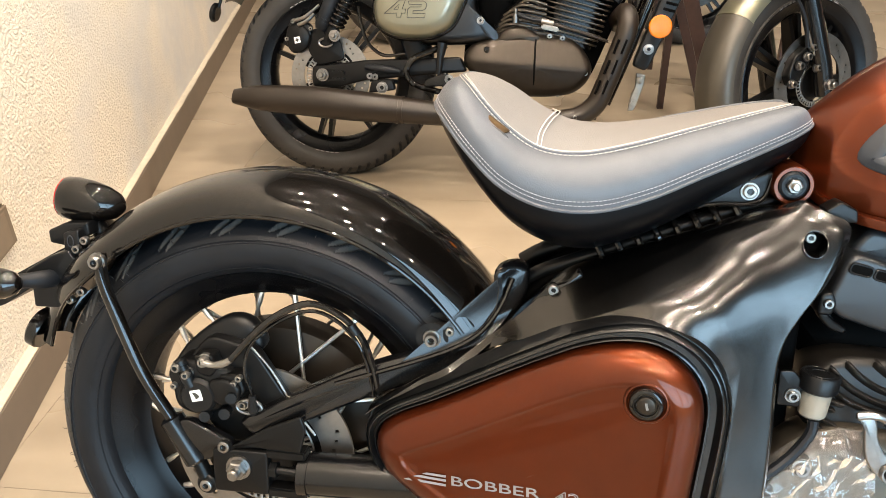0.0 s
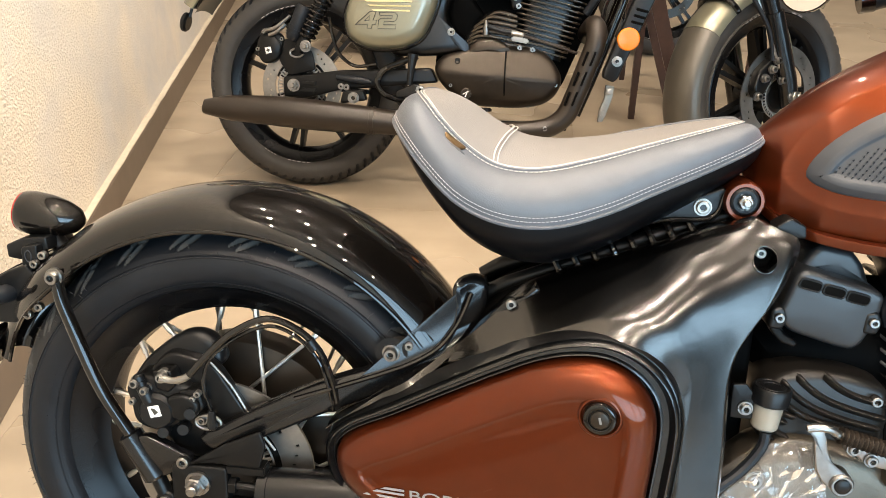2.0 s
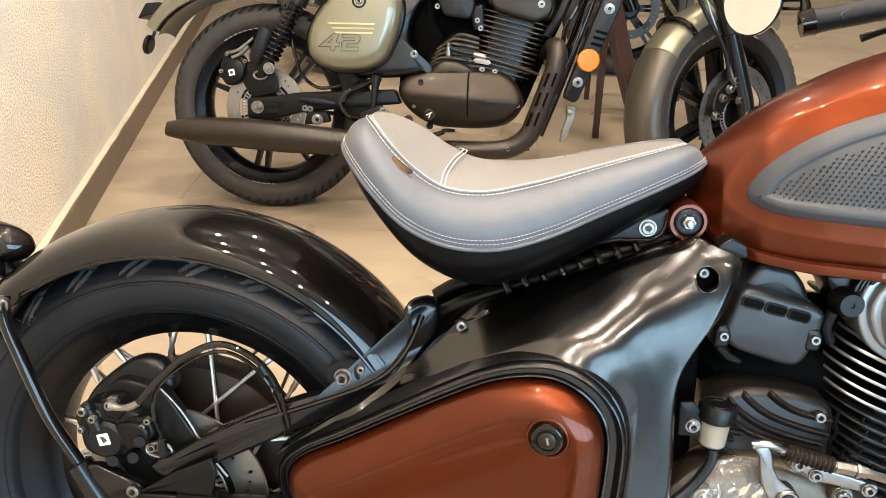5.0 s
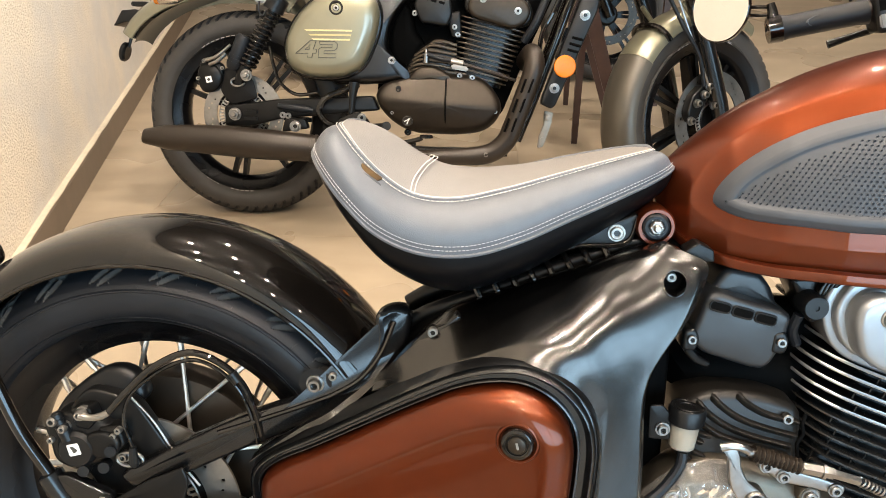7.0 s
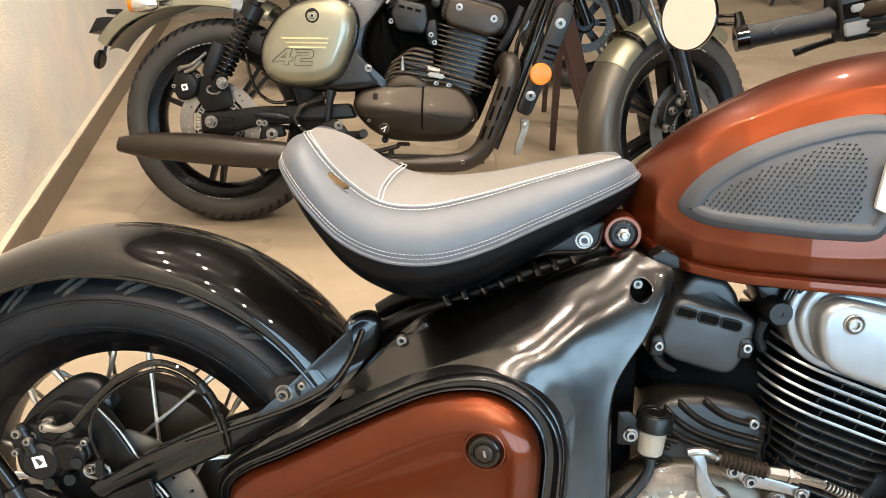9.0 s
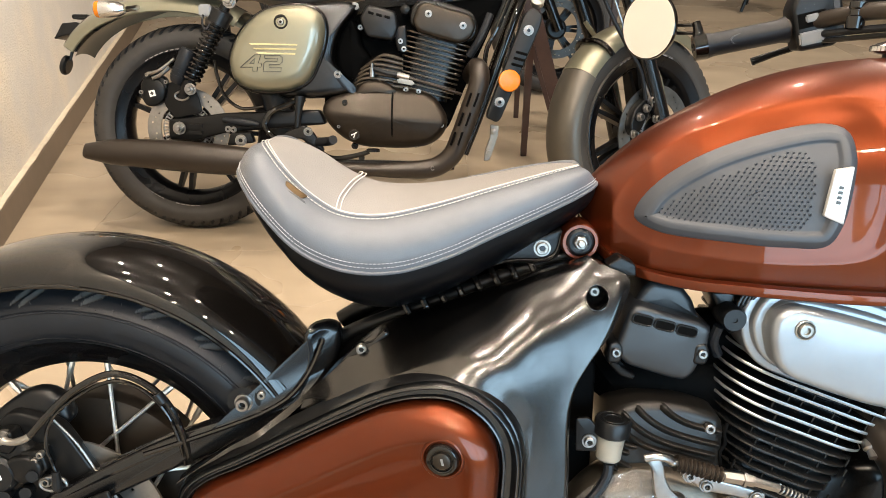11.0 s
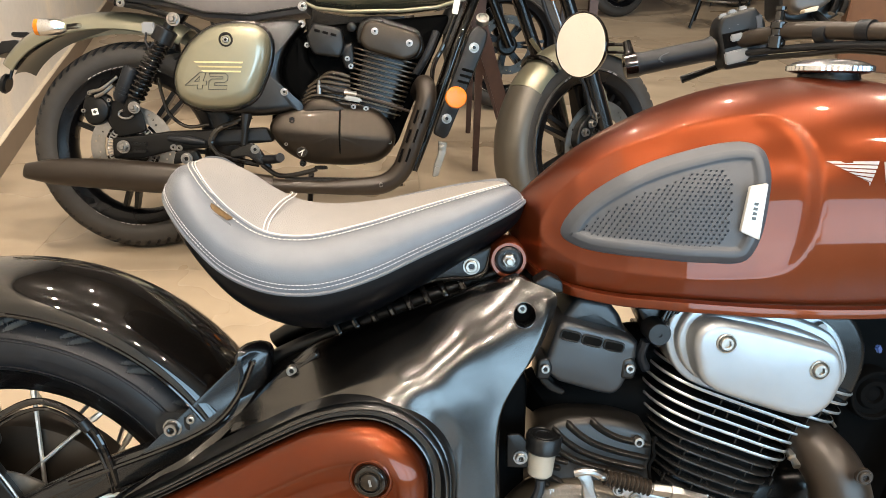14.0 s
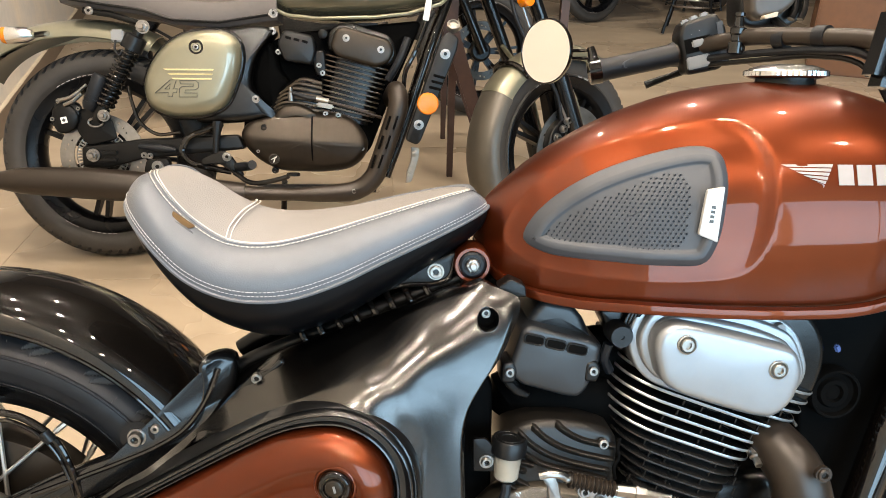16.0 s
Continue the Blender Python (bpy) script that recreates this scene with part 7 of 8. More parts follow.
    hose(bike, "sensor_cable", [(0.10, -0.14, 0.20), (0.112, -0.15, 0.15), (0.13, -0.152, 0.10), (0.175, -0.15, 0.065), (0.24, -0.15, 0.07)], 0.005, GLOSS)
    # shock absorber with its piggyback canister
    ax0, ax1 = Vector((0.022, -0.142, 0.128)), Vector((0.142, -0.142, 0.352))
    d = (ax1 - ax0).normalized()
    u, v = Vector((0, 1, 0)), d.cross(Vector((0, 1, 0)))
    bm = bmesh.new()
    tube(bm, [ax0 - d * 0.03, ax0, ax0 + d * 0.015, ax0 + d * 0.016, ax1], [0.014, 0.02, 0.02, 0.015, 0.015], 16)
    shock = part("shock_absorber", bm, BLACK, bike, "black coil-over shock absorber")
    bm = bmesh.new()
    pts = [ax0 + d * (0.016 + 0.175 * k / (12 * 14)) + (u * math.cos(2 * math.pi * k / 14) + v * math.sin(2 * math.pi * k / 14)) * 0.0245 for k in range(12 * 14)]
    tube(bm, pts, 0.0042, 7)
    part("coil_spring", bm, GLOSS, shock, "gloss black coil spring")
    bm = bmesh.new()
    tube(bm, [ax0 + d * 0.195, ax0 + d * 0.196, ax0 + d * 0.235, ax0 + d * 0.24], [0.02, 0.031, 0.031, 0.022], 22)
    part("top_cap", bm, PLAST, shock)
    bm = bmesh.new()
    tube(bm, [(-0.012, -0.145, 0.135), (-0.006, -0.145, 0.147), (0.026, -0.145, 0.222), (0.03, -0.145, 0.23)], [0.016, 0.0225, 0.0225, 0.019], 22)
    can = part("canister", bm, RUBBER, shock, "black canister")
    bm = bmesh.new()
    for k in range(3):
        c = Vector((-0.004 + 0.004 * k, -0.145, 0.153 + 0.0095 * k))
        tube(bm, [c, c + Vector((0.0012, 0, 0.003))], 0.0238, 22)
    part("canister_ring", bm, RUBBER, can)
    nut(shock, 0.035, -0.165, 0.118, 0.0125, 0.012)
    nut(shock, 0.158, -0.165, 0.362, 0.014, 0.012)
    bm = bmesh.new()
    box(bm, 0.035, 0.02, 0.034, Matrix.Translation((0.085, -0.15, 0.338)), 0.004)
    part("silver_tab", bm, SILVER, shock)
    hose(shock, "tag_loop", [(0.082, -0.165, 0.325), (0.08, -0.17, 0.30), (0.09, -0.17, 0.285), (0.10, -0.165, 0.30)], 0.003, RUBBER)
    # long black silencer and its link pipe
    y = -0.19
    bm = bmesh.new()
    tube(bm, [(-0.268, y, -0.059), (-0.272, y, -0.059), (-0.255, y, -0.060), (-0.20, y, -0.062), (-0.06, y, -0.068), (0.10, y, -0.080), (0.215, y, -0.088), (0.23, y, -0.089), (0.30, y + 0.005, -0.095), (0.42, y + 0.01, -0.105)], [0.020, 0.036, 0.041, 0.044, 0.045, 0.044, 0.041, 0.037, 0.034, 0.030], 30, 70)
    sil = part("silencer", bm, BROWNPIPE, bike, "long matt warm black silencer")
    for x in (0.222, 0.236):
        bm = bmesh.new()
        tube(bm, [(x, y, -0.0895), (x + 0.007, y, -0.0897)], 0.041, 30)
        part("clamp", bm, BROWNPIPE, sil)
    # rear mudguard flaring out into a tail
    guard = mudguard("rear_mudguard", bike, OLIVE, 0, 0.02, lambda t: 0.372 + 0.012 * smoothstep(0.2, 0.55, t) + 0.058 * smoothstep(0.35, 1, t) ** 1.2, 0.085, 0.055, 62, 149, label="olive green metallic rear mudguard", taper=lambda t: 1 - 0.18 * smoothstep(0.7, 1.0, t))
    bm = bmesh.new()
    rows = []
    for k in range(40):
        t = k / 39
        a = radians(66 + 84 * t)
        rr = 0.345 + 0.035 * smoothstep(0.5, 1, t)
        rows.append([(rr * math.cos(a), 0.07 * s, 0.02 + (rr + 0.02 * (1 - s * s)) * math.sin(a)) for s in np.linspace(-1, 1, 9)])
    grid(bm, rows)
    part("mudguard_liner", bm, mat("dark_green_liner", (0.02, 0.035, 0.032), 0.35, 0, 0.3), guard, "dark green inner liner")
    bm = bmesh.new()
    plate(bm, rounded([(-0.406, 0.262), (-0.378, 0.308), (-0.335, 0.312), (-0.30, 0.290), (-0.325, 0.262), (-0.365, 0.275)], 0.004), 0.06, -0.03, 0.003)
    box(bm, 0.05, 0.05, 0.013, Matrix.Translation((-0.325, 0, 0.328)), 0.003)
    box(bm, 0.03, 0.03, 0.07, Matrix.Translation((-0.348, 0, 0.262)) @ Matrix.Rotation(radians(25), 4, "Y"), 0.003)
    part("plate_holder", bm, PLAST, bike, "black number plate holder")
    bm = bmesh.new()
    lathe(bm, [(0, 0.008), (0.026, 0.008), (0.03, 0.004), (0.03, -0.004), (0.024, -0.010), (0, -0.01)], Matrix.Translation((-0.389, 0, 0.186)) @ Matrix.Rotation(radians(-75), 4, "Y"), 28)
    tube(bm, [(-0.376, 0, 0.20), (-0.360, 0, 0.245)], 0.005, 8)
    part("rear_reflector", bm, PLAST, bike, "round black-backed reflector")
    bm = bmesh.new()
    m = Matrix.Translation((-0.187, -0.16, 0.337)) @ Matrix.Rotation(radians(90), 4, "Y")
    lathe(bm, [(0, 0.05), (0.012, 0.048), (0.021, 0.03), (0.024, 0.0), (0.024, -0.02), (0, -0.02)], m, 24)
    tube(bm, [(-0.145, -0.16, 0.337), (-0.13, -0.08, 0.35)], 0.008, 10)
    ind = part("rear_indicator", bm, CHROME, bike, "chrome rear indicator with amber lens")
    bm = bmesh.new()
    lathe(bm, [(0.0235, -0.02), (0.022, -0.032), (0.012, -0.038), (0, -0.039)], m, 24)
    part("lens", bm, AMBER, ind, "amber lens")


def roadster_body(bike):
    pan = spline([(0.150, 0.198), (0.168, 0.256), (0.208, 0.308), (0.262, 0.343), (0.325, 0.355), (0.385, 0.351), (0.415, 0.329), (0.425, 0.295), (0.420, 0.25), (0.402, 0.195), (0.376, 0.147), (0.335, 0.122), (0.28, 0.113), (0.21, 0.118), (0.164, 0.145)], 80, True)
    rows = []
    for d, y in ((0.0, -0.14), (0.001, -0.160), (0.006, -0.172), (0.016, -0.181), (0.03, -0.186), (0.038, -0.1875)):
        rows.append([(a, y, b) for a, b in inset(pan, d)])
    o = inset(pan, 0.038)
    c = o.mean(0)
    for s in (0.75, 0.5, 0.25, 0.08):
        rows.append([(a, -0.1875 - 0.0025 * (1 - s), b) for a, b in c + (o - c) * s])
    bm = bmesh.new()
    vs = grid(bm, rows, closed_v=True)
    bm.faces.new(vs[-1])
    p = part("side_panel", bm, OLIVE, bike, "olive green metallic side panel", sharp=60)
    for k in range(3):
        bm = bmesh.new()
        z = 0.247 - 0.0125 * k
        x0, x1 = 0.214 + 0.010 * k, 0.350 - 0.003 * k
        plate(bm, np.array([(x0, z), (x1, z - 0.001), (x1 - 0.001, z - 0.0055), (x0 + 0.006, z - 0.0045)]), -0.188, -0.1912, 0.0003)
        part("stripe", bm, GOLD if k != 1 else mat("olive_gold_decal", (0.42, 0.36, 0.17), 0.35, 0.3), p, smooth=False)
    # outlined numerals, built from strokes
    def stroke(pts, w=0.0011):
        bm = bmesh.new()
        tube(bm, [(a, -0.1905, b) for a, b in pts], w, 6)
        part("numeral_stroke", bm, NUMERAL, p)
    four = [(0.187, 0.180), (0.230, 0.216), (0.247, 0.216), (0.238, 0.192), (0.248, 0.192), (0.246, 0.181), (0.236, 0.181), (0.234, 0.170), (0.221, 0.170), (0.223, 0.181), (0.187, 0.180)]
    stroke(four)
    stroke([(0.214, 0.191), (0.230, 0.206), (0.226, 0.191), (0.214, 0.191)], 0.0009)
    two = [(0.256, 0.214), (0.300, 0.214), (0.308, 0.207), (0.306, 0.195), (0.298, 0.189), (0.270, 0.188), (0.268, 0.180), (0.304, 0.180), (0.302, 0.169), (0.252, 0.169), (0.254, 0.192), (0.262, 0.198), (0.292, 0.198), (0.294, 0.205), (0.258, 0.205), (0.256, 0.214)]
    stroke(two)
    bm = bmesh.new()
    lathe(bm, [(0.021, 0), (0.019, 0.004), (0.015, 0.004), (0.014, 0.001), (0.009, 0.001), (0.009, 0.004), (0.005, 0.004), (0.004, 0.002), (0, 0.002)], at_y(0.305, -0.186, 0.306), 28)
    part("panel_bolt", bm, ENGBLK, p)
    bolt(p, 0.305, -0.190, 0.306, 0.008, 0.004, washer=False)
    bm = bmesh.new()
    plate(bm, inset(pan, -0.008), -0.11, -0.15, 0.01)
    part("panel_surround", bm, SATIN, bike)
    # black frame cover reaching forward behind the panel, with its deep scoop
    cov = spline([(0.32, 0.352), (0.404, 0.3653), (0.4871, 0.3712), (0.517, 0.358), (0.502, 0.335), (0.4787, 0.308), (0.456, 0.2666), (0.4457, 0.2108), (0.4603, 0.1708), (0.4886, 0.1405), (0.522, 0.1191), (0.458, 0.1028), (0.36, 0.0946), (0.28, 0.1043), (0.30, 0.23)], 110, True)
    bm = bmesh.new()
    plate(bm, cov, -0.03, -0.137, 0.022, 0.004, lean=lambda x, z: 0.05 * (z - 0.22) + 0.9 * max(0.0, x - 0.42) ** 2)
    cv = part("frame_cover", bm, COVERBLK, bike, "satin black frame cover round a deep scoop", sharp=50)
    bolt(cv, 0.458, -0.150, 0.164, 0.0085, 0.005)
    bolt(cv, 0.507, -0.112, 0.358, 0.0085, 0.005)
    # black plate painted as the shade inside the cover's scoop
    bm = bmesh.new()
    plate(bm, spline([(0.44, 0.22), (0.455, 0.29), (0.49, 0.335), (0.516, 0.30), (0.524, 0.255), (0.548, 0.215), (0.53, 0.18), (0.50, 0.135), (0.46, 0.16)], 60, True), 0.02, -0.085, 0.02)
    part("scoop", bm, DEEP, bike, "black plate standing in for the scoop's shade")
    # seat, mostly above the view
    rows = []
    for t in np.linspace(0, 1, 30):
        x = -0.08 + 0.60 * t
        z0 = np.interp(x, [-0.08, 0.14, 0.23, 0.36, 0.52], [0.435, 0.405, 0.378, 0.372, 0.398])
        w = 0.12 - 0.03 * smoothstep(0.5, 1, t)
        h = 0.075
        rows.append([(x, y * w, z0 + z * h) for y, z in ((-0.85, -0.05), (-1, 0.15), (-1.03, 0.5), (-0.95, 0.85), (-0.7, 1.0), (0, 1.03), (0.7, 1.0), (0.95, 0.85), (1.03, 0.5), (1, 0.15), (0.85, -0.05))])
    bm = bmesh.new()
    grid(bm, rows, closed_v=True, cap=True)
    st = part("seat", bm, mat("brown_grey_seat_vinyl", (0.075, 0.062, 0.055), 0.55, 0, 0, 0.1, 60, bump=0.2, bscale=900), bike, "brown-grey padded seat")
    bm = bmesh.new()
    pts = [(x, -0.122, np.interp(x, [-0.08, 0.14, 0.23, 0.36, 0.52], [0.435, 0.405, 0.378, 0.372, 0.398]) + 0.008) for x in np.linspace(-0.05, 0.5, 40)]
    tube(bm, pts, 0.004, 8)
    part("seat_piping", bm, BLACK, st)
    bm = bmesh.new()
    tube(bm, [(-0.02, -0.10, 0.412), (0.06, -0.11, 0.40), (0.14, -0.12, 0.375)], 0.009, 10)
    part("grab_strut", bm, BLACK, bike)
    bolt(bike, -0.0, -0.115, 0.41, 0.009, 0.006)
    # tank with its pale lower lip
    rows = []
    for t in np.linspace(0, 1, 40):
        x = 0.50 + 0.56 * t
        zl = np.interp(x, [0.50, 0.55, 0.64, 0.80, 0.90, 1.0, 1.06], [0.43, 0.405, 0.394, 0.398, 0.410, 0.442, 0.50])
        w = 0.135 * math.sin(math.pi * (0.12 + 0.8 * t)) ** 0.5
        top = zl + 0.05 + 0.17 * math.sin(math.pi * (0.1 + 0.8 * t))
        row = []
        for a in np.linspace(-90, 270, 36, endpoint=False):
            ca, sa = math.cos(radians(a)), math.sin(radians(a))
            row.append((x, -w * math.copysign(abs(ca) ** 0.6, ca), (zl + top) / 2 + (top - zl) / 2 * math.copysign(abs(sa) ** 0.75, sa)))
        rows.append(row)
    bm = bmesh.new()
    grid(bm, rows, closed_v=True, cap=True)
    tk = part("fuel_tank", bm, mat("dark_olive_tank_paint", (0.06, 0.055, 0.035), 0.25, 0.3, 1.0, 0.05), bike, "dark olive fuel tank with a pale lip")
    bm = bmesh.new()
    pts = []
    for t in np.linspace(0.0, 0.97, 50):
        x = 0.50 + 0.56 * t
        zl = np.interp(x, [0.50, 0.55, 0.64, 0.80, 0.90, 1.0, 1.06], [0.43, 0.405, 0.394, 0.398, 0.410, 0.442, 0.50])
        pts.append((x, -0.128 * math.sin(math.pi * (0.12 + 0.8 * t)) ** 0.5, zl - 0.001))
    tube(bm, pts, 0.0055, 8)
    part("tank_lip", bm, OLIVE, tk, "pale olive lip")
    bolt(bike, 0.512, -0.11, 0.408, 0.010, 0.008)


def roadster_engine(bike):
    lean = radians(14)
    ax = Matrix.Translation((0.722, 0, 0.16)) @ Matrix.Rotation(lean, 4, "Y")
    bm = bmesh.new()
    o = rounded([(-0.075, -0.07), (0.075, -0.07), (0.075, 0.07), (-0.075, 0.07)], 0.03, 6)
    grid(bm, [[ax @ Vector((a, b, h)) for a, b in o] for h in (-0.06, 0.17)], closed_v=True, cap=True)
    eng = part("engine", bm, ENGBLK, bike, "black air-cooled finned engine")
    for i in range(12):
        h = -0.045 + 0.0145 * i
        hx = 0.085 + 0.0013 * i
        bm = bmesh.new()
        o = rounded([(-hx, -0.098), (hx, -0.098), (hx, 0.098), (-hx, 0.098)], 0.03, 6)
        grid(bm, [[ax @ Vector((a, b, h + z)) for a, b in inset(o, d)] for z, d in ((-0.0024, 0.001), (-0.0012, 0), (0.0012, 0), (0.0024, 0.001))], closed_v=True, cap=True)
        part("cooling_fin", bm, ROADFIN, eng)

    def lean_plate(bm, o, y0, y1, bevel, dome=0.0):
        k = len(bm.verts)
        plate(bm, o, y0, y1, bevel, dome)
        bm.verts.ensure_lookup_table()
        for v in bm.verts[k:]:
            v.co = ax @ v.co
    bm = bmesh.new()
    lean_plate(bm, rounded([(-0.095, 0.125), (0.1, 0.125), (0.11, 0.17), (0.08, 0.215), (-0.06, 0.222), (-0.1, 0.19)], 0.03), 0.09, -0.10, 0.008)
    hd = part("cylinder_head", bm, ENGBLK, eng)
    bm = bmesh.new()
    lean_plate(bm, rounded([(-0.085, 0.135), (-0.082, 0.185), (-0.06, 0.203), (0.075, 0.200), (0.098, 0.175), (0.092, 0.135), (0.06, 0.112), (-0.06, 0.115)], 0.022), -0.08, -0.132, 0.01, 0.002)
    hc = part("head_cover", bm, CASEBLK, hd, "black head cover")
    for x, z in ((-0.045, 0.172), (0.06, 0.165)):
        p = ax @ Vector((x, -0.134, z))
        bolt(hc, p.x, p.y, p.z, 0.008, 0.004)
    # throttle cover whose slots are raised black boxes, painted as shaded openings
    bm = bmesh.new()
    plate(bm, rounded([(0.520, 0.322), (0.542, 0.362), (0.625, 0.345), (0.632, 0.30), (0.618, 0.262), (0.540, 0.272)], 0.012), 0.02, -0.128, 0.008)
    tc = part("throttle_cover", bm, PLAST, eng, "black slotted throttle cover")
    for k in range(3):
        bm = bmesh.new()
        m = Matrix.Translation((0.554 + 0.0235 * k, -0.1282, 0.338 - 0.0055 * k)) @ Matrix.Rotation(radians(16), 4, "Y")
        box(bm, 0.017, 0.003, 0.0075, m, 0.001)
        part("slot", bm, GAPBLK, tc)
    bm = bmesh.new()
    lathe(bm, [(0.014, -0.03), (0.014, 0.012), (0.011, 0.014), (0, 0.014)], at_y(0.652, -0.09, 0.352), 20)
    plate(bm, rounded([(0.61, 0.30), (0.655, 0.31), (0.66, 0.235), (0.63, 0.23)], 0.008), 0.0, -0.09, 0.006)
    part("throttle_body", bm, BLACK, eng)
    for x, z in ((0.638, 0.262), (0.648, 0.24), (0.521, 0.30)):
        bolt(eng, x, -0.1, z, 0.006, 0.006)
    # ribbed upper gearbox
    bm = bmesh.new()
    plate(bm, spline([(0.49, 0.13), (0.52, 0.19), (0.575, 0.228), (0.63, 0.222), (0.66, 0.13), (0.57, 0.10)], 40, True), 0.08, -0.092, 0.02)
    gb = part("gearbox", bm, ENGBLK, eng, "ribbed black gearbox")
    for i in range(7):
        bm = bmesh.new()
        z = 0.135 + 0.0135 * i
        x0 = np.interp(z, [0.13, 0.19, 0.228], [0.495, 0.522, 0.575])
        tube(bm, [(x0, -0.093, z - 0.010), (x0 + 0.03, -0.103, z + 0.006), (0.645, -0.104, z - 0.006)], 0.0048, 7, 14)
        part("gearbox_rib", bm, ROADFIN, gb)
    # long polished-looking black crankcase cover in two halves
    case = spline([(0.411, 0.0665), (0.430, 0.0954), (0.4778, 0.1135), (0.5265, 0.1232), (0.5914, 0.1281), (0.6727, 0.1256), (0.7296, 0.1084), (0.7639, 0.0709), (0.7783, 0.0328), (0.7646, -0.0064), (0.7273, -0.0361), (0.6609, -0.0481), (0.5868, -0.0477), (0.5213, -0.0421), (0.4651, -0.0156), (0.4232, 0.0284)], 90, True)
    bm = bmesh.new()
    plate(bm, case, -0.05, -0.164, 0.024, 0.006, lean=lambda x, z: 0.30 * math.sqrt((z - (0.045 - 0.06 * (x - 0.5))) ** 2 + 0.00012) if z > 0.03 else 0.30 * math.sqrt((z - (0.045 - 0.06 * (x - 0.5))) ** 2 + 0.00012) * 0.75)
    cc = part("crankcase_cover", bm, CASEBLK, eng, "long satin black crankcase cover", sharp=60)
    bm = bmesh.new()
    tube(bm, [(0.617, -0.130, 0.124), (0.616, -0.1535, 0.092), (0.615, -0.1675, 0.042), (0.615, -0.1585, 0.0), (0.616, -0.135, -0.040)], 0.0025, 6, 24)
    part("case_joint", bm, GAPBLK, cc)
    bm = bmesh.new()
    plate(bm, spline([(0.500, 0.10), (0.522, 0.138), (0.5587, 0.1506), (0.595, 0.1442), (0.638, 0.110)], 36, True), -0.09, -0.140, 0.018, 0.002)
    part("case_hump", bm, CASEBLK, cc)
    for x, y, z, r in ((0.478, -0.150, 0.082, 0.008), (0.459, -0.150, 0.0145, 0.005), (0.761, -0.150, 0.0205, 0.0065), (0.692, -0.132, 0.117, 0.006), (0.655, -0.132, 0.122, 0.006), (0.685, -0.125, -0.040, 0.006), (0.503, -0.125, -0.043, 0.008)):
        bolt(cc, x, y, z, r, 0.008, STEEL if r != 0.008 else ENGBLK)
    bm = bmesh.new()
    lathe(bm, [(0.0165, -0.012), (0.0165, 0.002), (0.0140, 0.003), (0.0130, 0.0), (0.0, 0.0)], at_y(0.5035, -0.156, -0.009), 24)
    bd = part("case_badge", bm, CASEBLK, cc)
    bm = bmesh.new()
    box(bm, 0.019, 0.002, 0.0028, Matrix.Translation((0.5035, -0.1575, -0.006)) @ Matrix.Rotation(radians(-25), 4, "Y"), 0)
    box(bm, 0.0028, 0.002, 0.018, Matrix.Translation((0.5055, -0.1575, -0.010)) @ Matrix.Rotation(radians(20), 4, "Y"), 0)
    part("badge_mark", bm, TAGWHITE, bd, smooth=False)
    # clutch cable with bright adjusters
    bm = bmesh.new()
    lathe(bm, [(0.009, -0.01), (0.009, 0.016), (0.006, 0.018), (0.005, 0.03), (0, 0.03)], Matrix.Translation((0.557, -0.135, 0.168)), 14)
    part("clutch_adjuster", bm, STEEL, eng)
    bm = bmesh.new()
    tube(bm, [(0.63, -0.14, 0.165), (0.665, -0.14, 0.158)], 0.008, 10)
    part("cable_ferrule", bm, STEEL, eng)
    bm = bmesh.new()
    box(bm, 0.05, 0.012, 0.014, Matrix.Translation((0.655, -0.145, 0.145)) @ Matrix.Rotation(radians(10), 4, "Y"), 0.004)
    part("cable_bracket", bm, CASTAL, eng)
    hose(eng, "cable_boot", [(0.562, -0.14, 0.182), (0.60, -0.142, 0.17), (0.63, -0.142, 0.165)], 0.007, RUBBER, 12)
    hose(eng, "clutch_cable", [(0.66, -0.14, 0.158), (0.74, -0.14, 0.135), (0.82, -0.13, 0.11)], 0.0045, BROWNPIPE, 16)
    # header pipe; black strips on its shield are painted as shaded slots
    y = -0.185
    bm = bmesh.new()
    tube(bm, [(0.850, -0.03, 0.165), (0.856, -0.09, 0.178), (0.863, -0.150, 0.186), (0.868, -0.178, 0.165), (0.863, y, 0.130), (0.845, y, 0.075), (0.815, y, -0.01), (0.79, y, -0.065), (0.745, y, -0.098), (0.66, y, -0.108), (0.52, y, -0.108), (0.40, y + 0.005, -0.104)], [0.028, 0.0285, 0.029, 0.029, 0.029, 0.029, 0.028, 0.024, 0.019, 0.019, 0.024], 26, 90)
    hp = part("exhaust_header", bm, BROWNPIPE, bike, "warm black exhaust header with a slotted shield")
    for dx in (-0.009, 0.012):
        for k in range(3):
            bm = bmesh.new()
            x, z = 0.852 + dx - 0.022 * k, 0.115 - 0.055 * k
            tube(bm, [(x, y - 0.0285, z), (x - 0.013, y - 0.0285, z - 0.038)], 0.0034, 6)
            part("shield_slot", bm, GAPBLK, hp)
    bolt(hp, 0.735, y - 0.024, -0.10, 0.007, 0.004)
    # black guard strip with round amber reflector in front of the engine
    bm = bmesh.new()
    plate(bm, rounded([(0.990, 0.335), (1.012, 0.352), (1.042, 0.334), (1.036, 0.30), (0.93, 0.042), (0.918, 0.032), (0.888, 0.045), (0.890, 0.062)], 0.010), -0.16, -0.205, 0.006)
    gd = part("radiator_guard", bm, PLAST, bike, "black plastic guard strip with an amber reflector")
    # black boxes painted as the strip's shaded slots
    for k in range(3):
        bm = bmesh.new()
